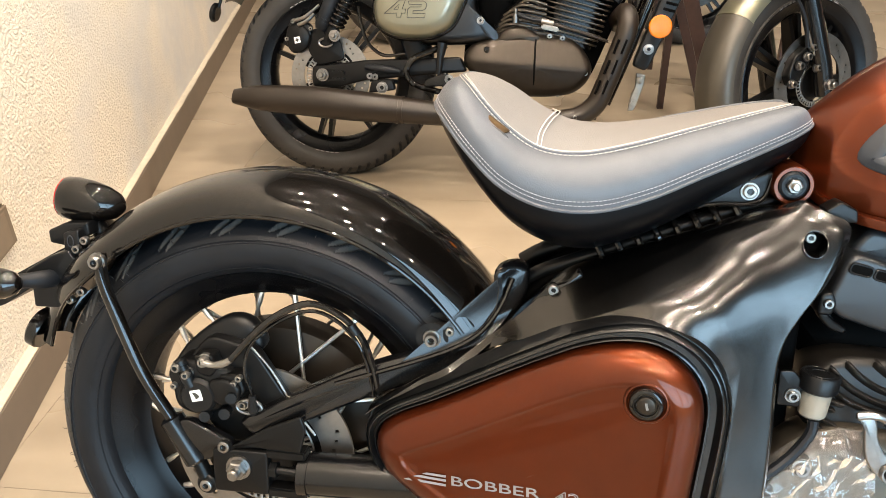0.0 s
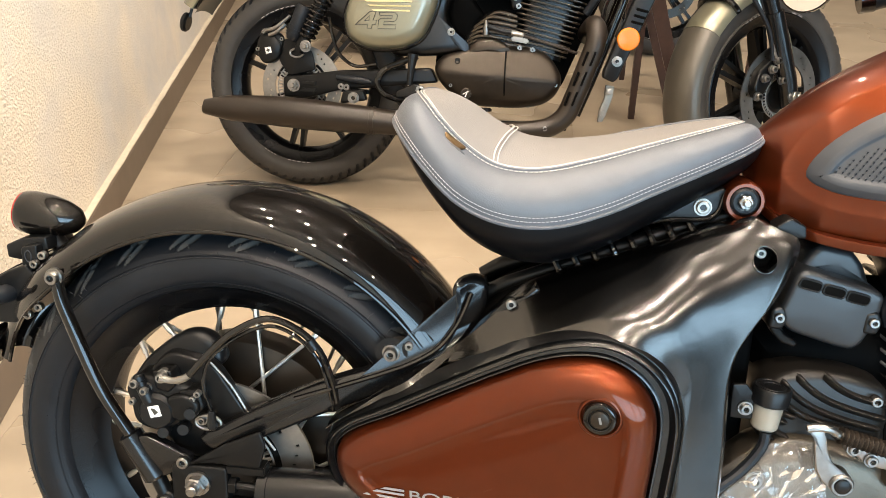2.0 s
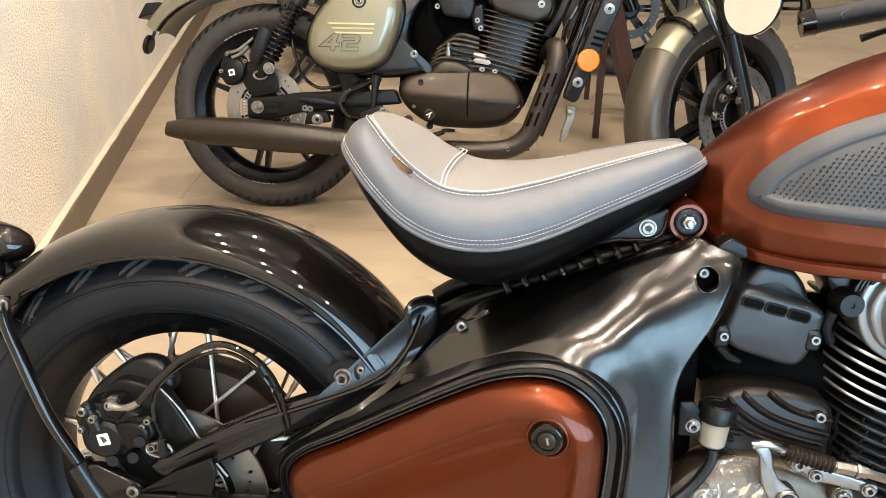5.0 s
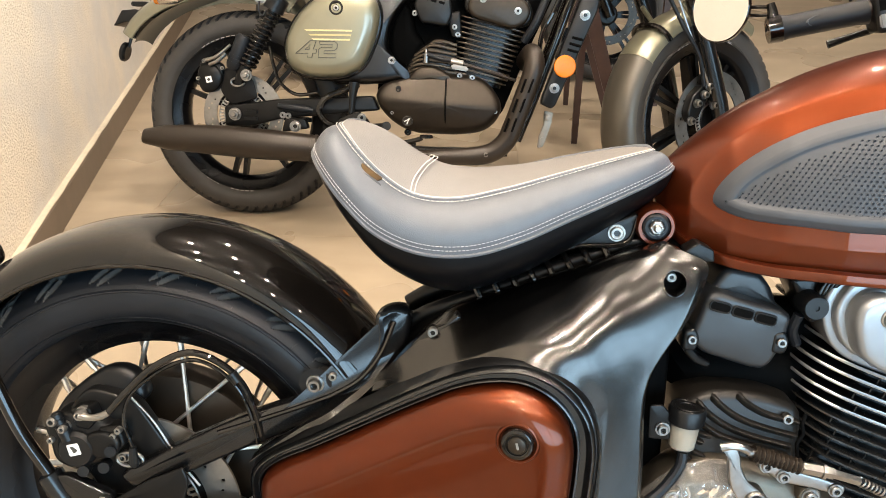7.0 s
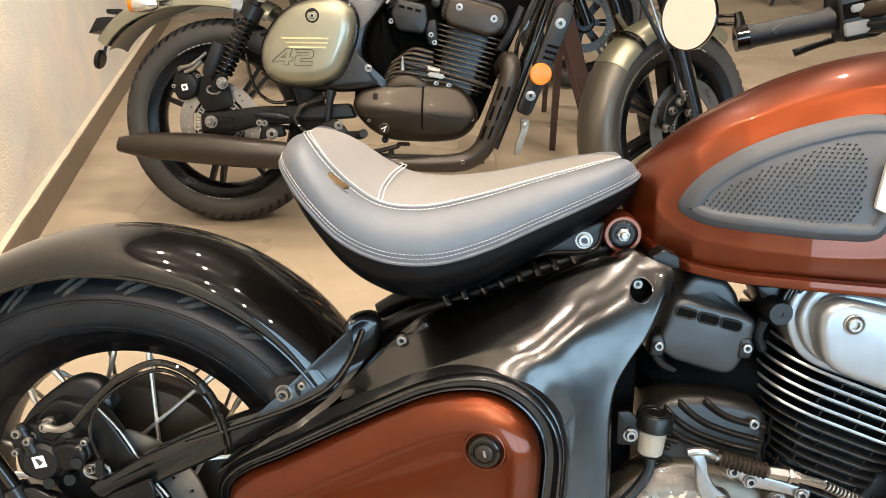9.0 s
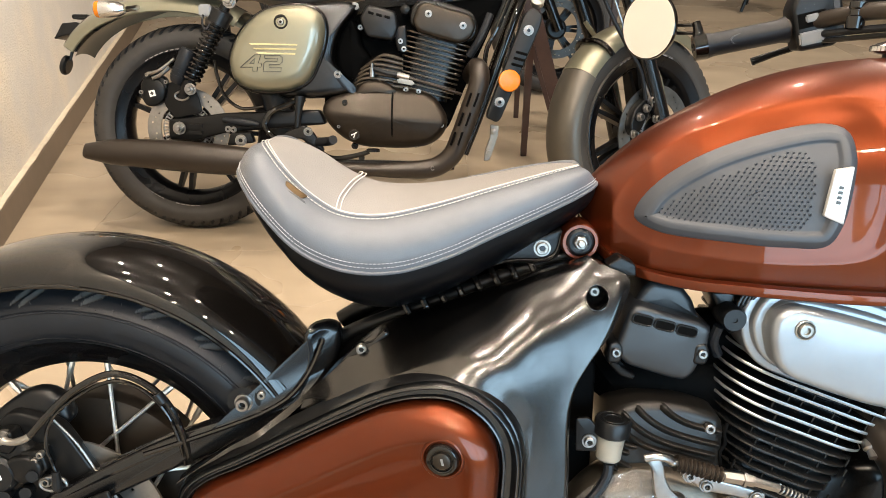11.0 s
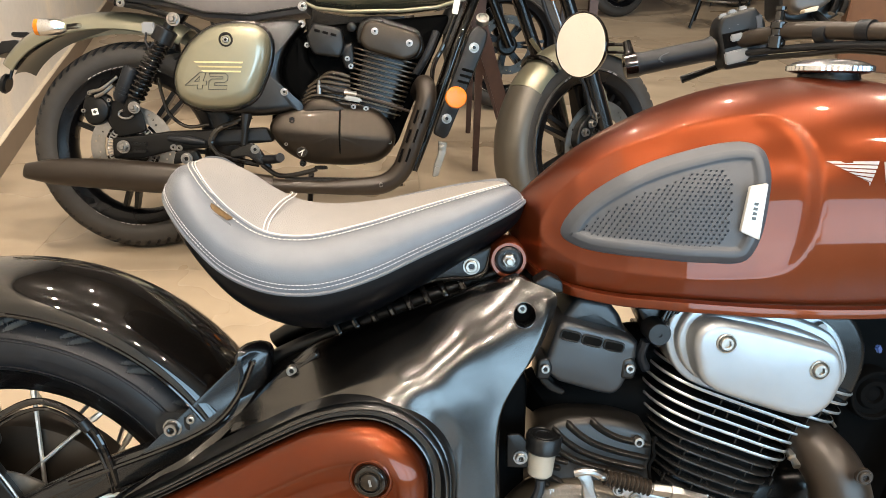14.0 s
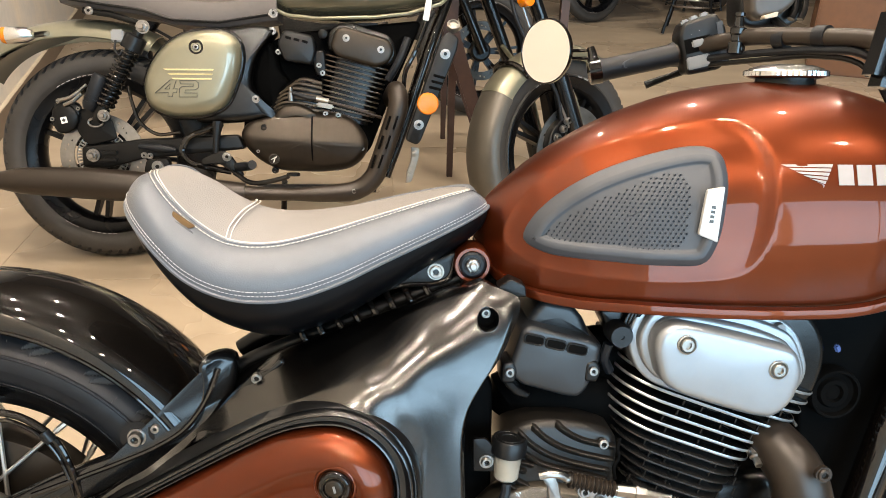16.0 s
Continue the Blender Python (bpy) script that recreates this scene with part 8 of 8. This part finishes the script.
        m = Matrix.Translation((0.984 - 0.006 * k, -0.2055, 0.226 - 0.0165 * k)) @ Matrix.Rotation(radians(14), 4, "Y")
        box(bm, 0.034, 0.004, 0.0075, m, 0.0015)
        part("guard_slot", bm, GAPBLK, gd)
    bolt(gd, 1.002, -0.207, 0.289, 0.011, 0.005)
    bolt(gd, 0.925, -0.207, 0.090, 0.011, 0.005)
    bm = bmesh.new()
    lathe(bm, [(0.031, -0.002), (0.031, 0.008), (0.028, 0.011), (0.0, 0.012)], at_y(0.951, -0.206, 0.150), 36)
    part("amber_reflector", bm, AMBER, gd, "round amber reflector")
    bm = bmesh.new()
    lathe(bm, [(0.019, -0.01), (0.019, 0.006), (0.012, 0.010), (0.012, 0.004), (0, 0.004)], at_y(1.028, -0.18, 0.37) @ Matrix.Rotation(radians(-40), 4, "X"), 20)
    part("guard_cap", bm, CASTAL, gd)
    for dy in (-0.05, 0.05):
        bm = bmesh.new()
        tube(bm, [(1.03, dy * 0.4, 0.47), (0.97, dy, 0.32), (0.88, dy, 0.06), (0.83, dy, -0.07)], 0.016, 14, 20)
        part("down_tube", bm, GLOSS, bike)
    bm = bmesh.new()
    plate(bm, rounded([(0.905, 0.025), (0.932, 0.02), (0.928, -0.012), (0.918, -0.045), (0.905, -0.082), (0.888, -0.085), (0.892, -0.05), (0.905, -0.015)], 0.005), -0.118, -0.132, 0.003)
    lathe(bm, [(0.0095, -0.004), (0.0095, 0.010), (0.006, 0.012), (0, 0.012)], at_y(0.915, -0.132, 0.004), 14)
    lathe(bm, [(0.008, -0.004), (0.008, 0.012), (0, 0.012)], at_y(0.903, -0.132, -0.06), 12)
    part("horn_bracket", bm, CASTAL, bike)
    hose(bike, "wiring", [(0.90, -0.11, 0.34), (0.88, -0.12, 0.29), (0.865, -0.12, 0.26), (0.84, -0.11, 0.22)], 0.012, RUBBER, 16)
    hose(bike, "coolant_hose", [(0.96, -0.13, 0.40), (0.92, -0.14, 0.30), (0.89, -0.14, 0.24), (0.885, -0.13, 0.16)], 0.007, GLOSS, 16)
    bm = bmesh.new()
    box(bm, 0.018, 0.004, 0.06, Matrix.Translation((0.955, -0.16, 0.415)) @ Matrix.Rotation(radians(10), 4, "Y"), 0.002)
    part("price_tag", bm, TAGWHITE, bike)
    # foot controls
    bm = bmesh.new()
    tube(bm, [(0.35, -0.16, 0.10), (0.345, -0.165, 0.06), (0.34, -0.165, 0.012)], [0.016, 0.01, 0.008], 10)
    part("brake_switch", bm, PLAST, bike)
    bm = bmesh.new()
    plate(bm, rounded([(0.30, -0.005), (0.36, 0.02), (0.385, 0.0), (0.42, -0.055), (0.40, -0.06), (0.35, -0.02), (0.30, -0.025)], 0.008), -0.15, -0.17, 0.004)
    tube(bm, [(0.39, -0.17, -0.045), (0.44, -0.18, -0.075), (0.53, -0.19, -0.062), (0.55, -0.19, -0.055)], 0.007, 10, 16)
    part("brake_pedal", bm, ENGBLK, bike)
    bm = bmesh.new()
    lathe(bm, [(0.02, 0), (0.02, 0.006), (0.016, 0.009), (0, 0.009)], Matrix.Translation((0.562, -0.195, -0.055)), 20)
    part("pedal_pad", bm, ENGBLK, bike)
    bm = bmesh.new()
    tube(bm, [(0.40, -0.17, -0.03), (0.44, -0.20, -0.025), (0.45, -0.22, -0.02)], 0.013, 12, 8)
    part("foot_peg", bm, RUBBER, bike)
    bolt(bike, 0.372, -0.172, 0.0, 0.010, 0.006)
    # near-black sheet standing in for the shade between the engine's parts
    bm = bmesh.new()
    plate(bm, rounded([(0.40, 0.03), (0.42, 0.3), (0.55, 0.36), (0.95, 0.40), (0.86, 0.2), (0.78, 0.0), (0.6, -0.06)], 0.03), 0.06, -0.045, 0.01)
    part("shade_backing", bm, DEEP, bike)
    bm = bmesh.new()
    tube(bm, [(0.45, -0.13, -0.095), (0.80, -0.13, -0.10)], 0.012, 10)
    part("engine_rail", bm, BLACK, bike)


def roadster_front(bike):
    """Front wheel, mudguard and fork, steered to the left."""
    turn = Matrix.Translation((1.380, 0.0, 0.0)) @ Matrix.Rotation(radians(29), 4, "Z")
    made = []
    wheel = alloy_wheel(bike, "front_wheel", 0.309, 0.047, "dusty black front tyre on a black alloy rim", material=OLDRUB)
    made.append(wheel)
    made.append(brake_disc(bike, -0.07, 0.10, 0.145, 22))
    made.append(sensor_ring(bike, -0.075, 0.05, 0.068, 40))
    g = mudguard("front_mudguard", bike, OLIVE, 0, 0, 0.338, 0.066, 0.05, 60, 146, label="olive green metallic front mudguard")
    made.append(g)
    made.append(mudguard("mudguard_extension", bike, OLIVEMATT, 0, 0, 0.336, 0.0655, 0.052, 145.5, 205, label="matt grey mudguard extension"))
    bm = bmesh.new()
    pts = []
    for s in np.linspace(-1, 1, 30):
        a = s * math.pi / 2
        r = 0.347 - 0.055 * (1 - math.cos(a) ** 0.85)
        pts.append((r * math.cos(radians(129)), 0.072 * math.copysign(abs(math.sin(a)) ** 0.82, a), r * math.sin(radians(129))))
    tube(bm, pts, 0.008, 10)
    made.append(part("mudguard_hoop", bm, GLOSS, bike, "black mudguard hoop"))
    for s in (-1, 1):
        bm = bmesh.new()
        tube(bm, [(0.012, s * 0.105, -0.03), (-0.012, s * 0.105, 0.05), (-0.09, s * 0.105, 0.23)], [0.026, 0.027, 0.027], 22)
        leg = part("fork_slider", bm, SATIN, bike, "black fork slider")
        bm = bmesh.new()
        tube(bm, [(-0.088, s * 0.105, 0.225), (-0.28, s * 0.105, 0.62)], 0.0205, 20)
        stan = part("fork_tube", bm, SATIN, bike, "black fork tube")
        made += [leg, stan]
        bm = bmesh.new()
        tube(bm, [(-0.16, s * 0.085, 0.33), (-0.10, s * 0.09, 0.27), (-0.03, s * 0.098, 0.17), (0.01, s * 0.1, 0.06)], [0.007, 0.009, 0.012, 0.012], 10, 16)
        made.append(part("mudguard_stay", bm, OLIVE, bike))
    bm = bmesh.new()
    plate(bm, rounded([(-0.125, 0.02), (-0.11, 0.07), (-0.07, 0.105), (-0.045, 0.095), (-0.055, 0.055), (-0.08, 0.01), (-0.105, -0.01)], 0.012), -0.05, -0.10, 0.006)
    cal = part("front_caliper", bm, BLACK, bike, "black front brake caliper with bright bolts")
    made.append(cal)
    made.append(nut(bike, 0.0, -0.125, 0.0, 0.015, 0.014))
    for x, z in ((-0.06, 0.10), (-0.10, 0.05), (-0.035, 0.045), (-0.12, 0.0), (-0.075, 0.075)):
        made.append(bolt(bike, x, -0.11, z, 0.010, 0.012))
    made.append(hose(bike, "brake_hose", [(-0.30, -0.09, 0.60), (-0.27, -0.11, 0.40), (-0.20, -0.13, 0.27), (-0.13, -0.135, 0.18), (-0.10, -0.13, 0.10)], 0.006, RUBBER))
    made.append(hose(bike, "sensor_cable", [(-0.28, -0.08, 0.55), (-0.18, -0.11, 0.30), (-0.10, -0.12, 0.15), (-0.05, -0.11, 0.08)], 0.004, STEEL))
    bm = bmesh.new()
    box(bm, 0.10, 0.25, 0.03, Matrix.Translation((-0.215, 0, 0.50)) @ Matrix.Rotation(radians(-26), 4, "Y"), 0.008)
    made.append(part("fork_yoke", bm, BLACK, bike))
    bm = bmesh.new()
    lathe(bm, [(0.02, -0.02), (0.02, 0.012), (0, 0.016)], at_y(-0.235, -0.12, 0.44), 16)
    made.append(part("fork_reflector", bm, AMBER, bike, "amber fork reflector"))
    for ob in made:
        ob.matrix_basis = turn @ ob.matrix_basis
    bm = bmesh.new()
    tube(bm, [(0.5, 0.14, -0.1), (0.48, 0.26, -0.22), (0.47, 0.33, -0.302)], 0.01, 10)
    part("side_stand", bm, BLACK, bike)


def roadster():
    bike = thing("motorcycle", "olive green roadster motorcycle with a black engine, on its side stand", "motorcycle", pose(-0.2893, 1.5519, 0.3003, -15.75, 0, 0) @ Matrix.Translation((0, 0, -R_ROAD)))
    roadster_rear(bike)
    roadster_body(bike)
    roadster_engine(bike)
    roadster_front(bike)
    for ob in bike.children:
        ob.location.z += R_ROAD
    return bike


roadster()


# ---- furniture and machines further back ----
def display_table():
    tab = thing("display_table", "dark brown wooden table on square tapered legs", "table", pose(0.82, 2.38, 0))
    bm = bmesh.new()
    box(bm, 0.55, 0.62, 0.03, Matrix.Translation((0.22, 0, 0.76)), 0.004)
    part("tabletop", bm, WOOD, tab, smooth=False)
    for x, y, dx, dy, w in ((-0.012, -0.24, 0.0, 0.0, 0.014), (0.004, 0.25, 0.0, 0.0, 0.013), (0.40, -0.24, 0.0, 0.0, 0.014), (0.40, 0.25, 0, 0, 0.013)):
        bm = bmesh.new()
        rows = []
        for z, s in ((0, 0.8), (0.4, 1.0), (0.745, 1.15)):
            rows.append([(x + dx * z + a * w * s, y + dy * z + b * w * s, z) for a, b in ((-1, -1), (1, -1), (1, 1), (-1, 1))])
        grid(bm, rows, closed_v=True, cap=True)
        part("leg", bm, WOOD, tab, smooth=False)


def folding_chair():
    ch = thing("wooden_chair", "dark brown wooden chair with slanting flat legs", "chair", pose(0.98, 1.92, 0, 0, 0, 0))
    for x, y, dx, w in ((0.0, 0.0, -0.33, 0.027), (0.0, 0.36, -0.33, 0.027)):
        bm = bmesh.new()
        rows = []
        for z in (0.0, 0.3, 0.8):
            rows.append([(x + dx * z + a * w * (0.7 + 0.5 * z), y + b * 0.012, z) for a, b in ((-1, -1), (1, -1), (1, 1), (-1, 1))])
        grid(bm, rows, closed_v=True, cap=True)
        part("leg", bm, WOOD, ch, smooth=False)
    bm = bmesh.new()
    box(bm, 0.34, 0.4, 0.03, Matrix.Translation((-0.36, 0.18, 0.815)), 0.005)
    part("seat", bm, WOOD, ch, smooth=False)


def far_motorcycle(m, label, paint):
    """A parked machine seen small: two wheels, fork, engine block, tank and seat."""
    bike = thing("motorcycle", label, "motorcycle", m)
    for nm, x in (("rear_wheel", 0.0), ("front_wheel", 1.37)):
        w = alloy_wheel(bike, nm, 0.31, 0.05, "dusty black tyre on an alloy rim", groove=lambda a, y: 0.0)
        w.location = (x, 0, 0.31)
    d = brake_disc(bike, -0.075, 0.10, 0.14, 20, CASEBLK)
    d.location = (1.37, 0, 0.31)
    for s in (-1, 1):
        bm = bmesh.new()
        tube(bm, [(1.38, s * 0.1, 0.30), (1.12, s * 0.1, 0.92)], 0.024, 16)
        part("fork_leg", bm, SATIN, bike)
    bm = bmesh.new()
    plate(bm, rounded([(0.42, 0.28), (0.40, 0.48), (0.6, 0.66), (0.86, 0.66), (0.9, 0.4), (0.78, 0.25)], 0.05), 0.12, -0.12, 0.03)
    part("engine", bm, ENGBLK, bike)
    bm = bmesh.new()
    plate(bm, spline([(0.48, 0.74), (0.6, 0.88), (0.85, 0.93), (1.02, 0.86), (1.04, 0.76), (0.8, 0.70)], 40, True), 0.12, -0.12, 0.06)
    part("fuel_tank", bm, paint, bike)
    bm = bmesh.new()
    plate(bm, spline([(-0.1, 0.78), (0.1, 0.80), (0.35, 0.76), (0.5, 0.79), (0.5, 0.70), (0.2, 0.68), (-0.1, 0.72)], 40, True), 0.12, -0.12, 0.03)
    part("seat", bm, LEATH, bike)
    bm = bmesh.new()
    tube(bm, [(-0.05, -0.1, 0.32), (0.5, -0.09, 0.36), (0.5, -0.05, 0.6), (0.1, -0.08, 0.7)], 0.02, 12, 24)
    part("frame_tube", bm, BLACK, bike)
    bm = bmesh.new()
    tube(bm, [(-0.25, -0.17, 0.25), (0.2, -0.17, 0.22), (0.7, -0.15, 0.2), (0.9, -0.1, 0.45)], [0.03, 0.04, 0.025, 0.022], 16, 24)
    part("exhaust", bm, BROWNPIPE, bike)
    mudguard("rear_mudguard", bike, paint, 0, 0.31, 0.36, 0.08, 0.05, 50, 150)
    mudguard("front_mudguard", bike, paint, 1.37, 0.31, 0.34, 0.065, 0.05, 50, 170)
    return bike


def bar_stool(x, y, turn):
    st = thing("bar_stool", "tall stool with dark crossed metal legs", "stool", pose(x, y, 0, 0, 0, turn), "stools by the counter")
    bm = bmesh.new()
    lathe(bm, [(0, 0.70), (0.17, 0.70), (0.18, 0.715), (0.17, 0.74), (0, 0.745)], None, 28)
    part("seat", bm, LEATH, st)
    for k in range(4):
        a = math.pi / 2 * k
        bm = bmesh.new()
        tube(bm, [(0.26 * math.cos(a), 0.26 * math.sin(a), 0.012), (0.06 * math.cos(a), 0.06 * math.sin(a), 0.70)], 0.012, 8)
        part("leg", bm, BLACK, st)
    bm = bmesh.new()
    tube(bm, [(0.2 * math.cos(a), 0.2 * math.sin(a), 0.22) for a in np.linspace(0, 2 * math.pi, 30)], 0.008, 8)
    part("foot_ring", bm, STEEL, st)


def counter():
    co = thing("counter", "long warm brown wooden counter", "counter", pose(3.25, 3.95, 0, 0, 0, -28))
    bm = bmesh.new()
    box(bm, 3.0, 0.9, 0.9, Matrix.Translation((1.5, 0.45, 0.45)), 0.01)
    part("body", bm, WOODLIT, co, smooth=False)
    bm = bmesh.new()
    box(bm, 3.1, 1.0, 0.04, Matrix.Translation((1.5, 0.45, 0.922)), 0.006)
    part("worktop", bm, WOOD, co, smooth=False)


def wall_socket():
    """A small grey box on the rear wall beside the tail lamp."""
    m = wall_pose(0.385, 0.0, 0.352)
    s = thing("wall_socket", "grey plastic socket box on the plastered wall", "socket", m)
    bm = bmesh.new()
    box(bm, 0.2, 0.012, 0.09, Matrix.Translation((-0.03, -0.008, 0.0)), 0.006)
    part("box", bm, mat("grey_socket_plastic", (0.17, 0.13, 0.09), 0.5), s)
    bm = bmesh.new()
    box(bm, 0.16, 0.004, 0.07, Matrix.Translation((-0.03, -0.013, 0.0)), 0.0015)
    part("face_plate", bm, mat("light_grey_plate", (0.2, 0.155, 0.11), 0.5), s)


display_table()
folding_chair()
far_motorcycle(pose(-0.33, 2.98, 0, -12, 0, 2), "dark motorcycle parked behind the olive roadster", PLAST)
far_motorcycle(pose(2.35, 5.75, 0, -12, 0, 25), "black motorcycle parked near the counter", PLAST)
for x, y in ((3.4, -3.0),):
    far_motorcycle(pose(x, y, 0, -12, 0, 8), "black motorcycle parked in a row by the shop window", PLAST)
bar_stool(3.0, 5.3, 20)
bar_stool(3.5, 6.5, 50)
counter()
wall_socket()
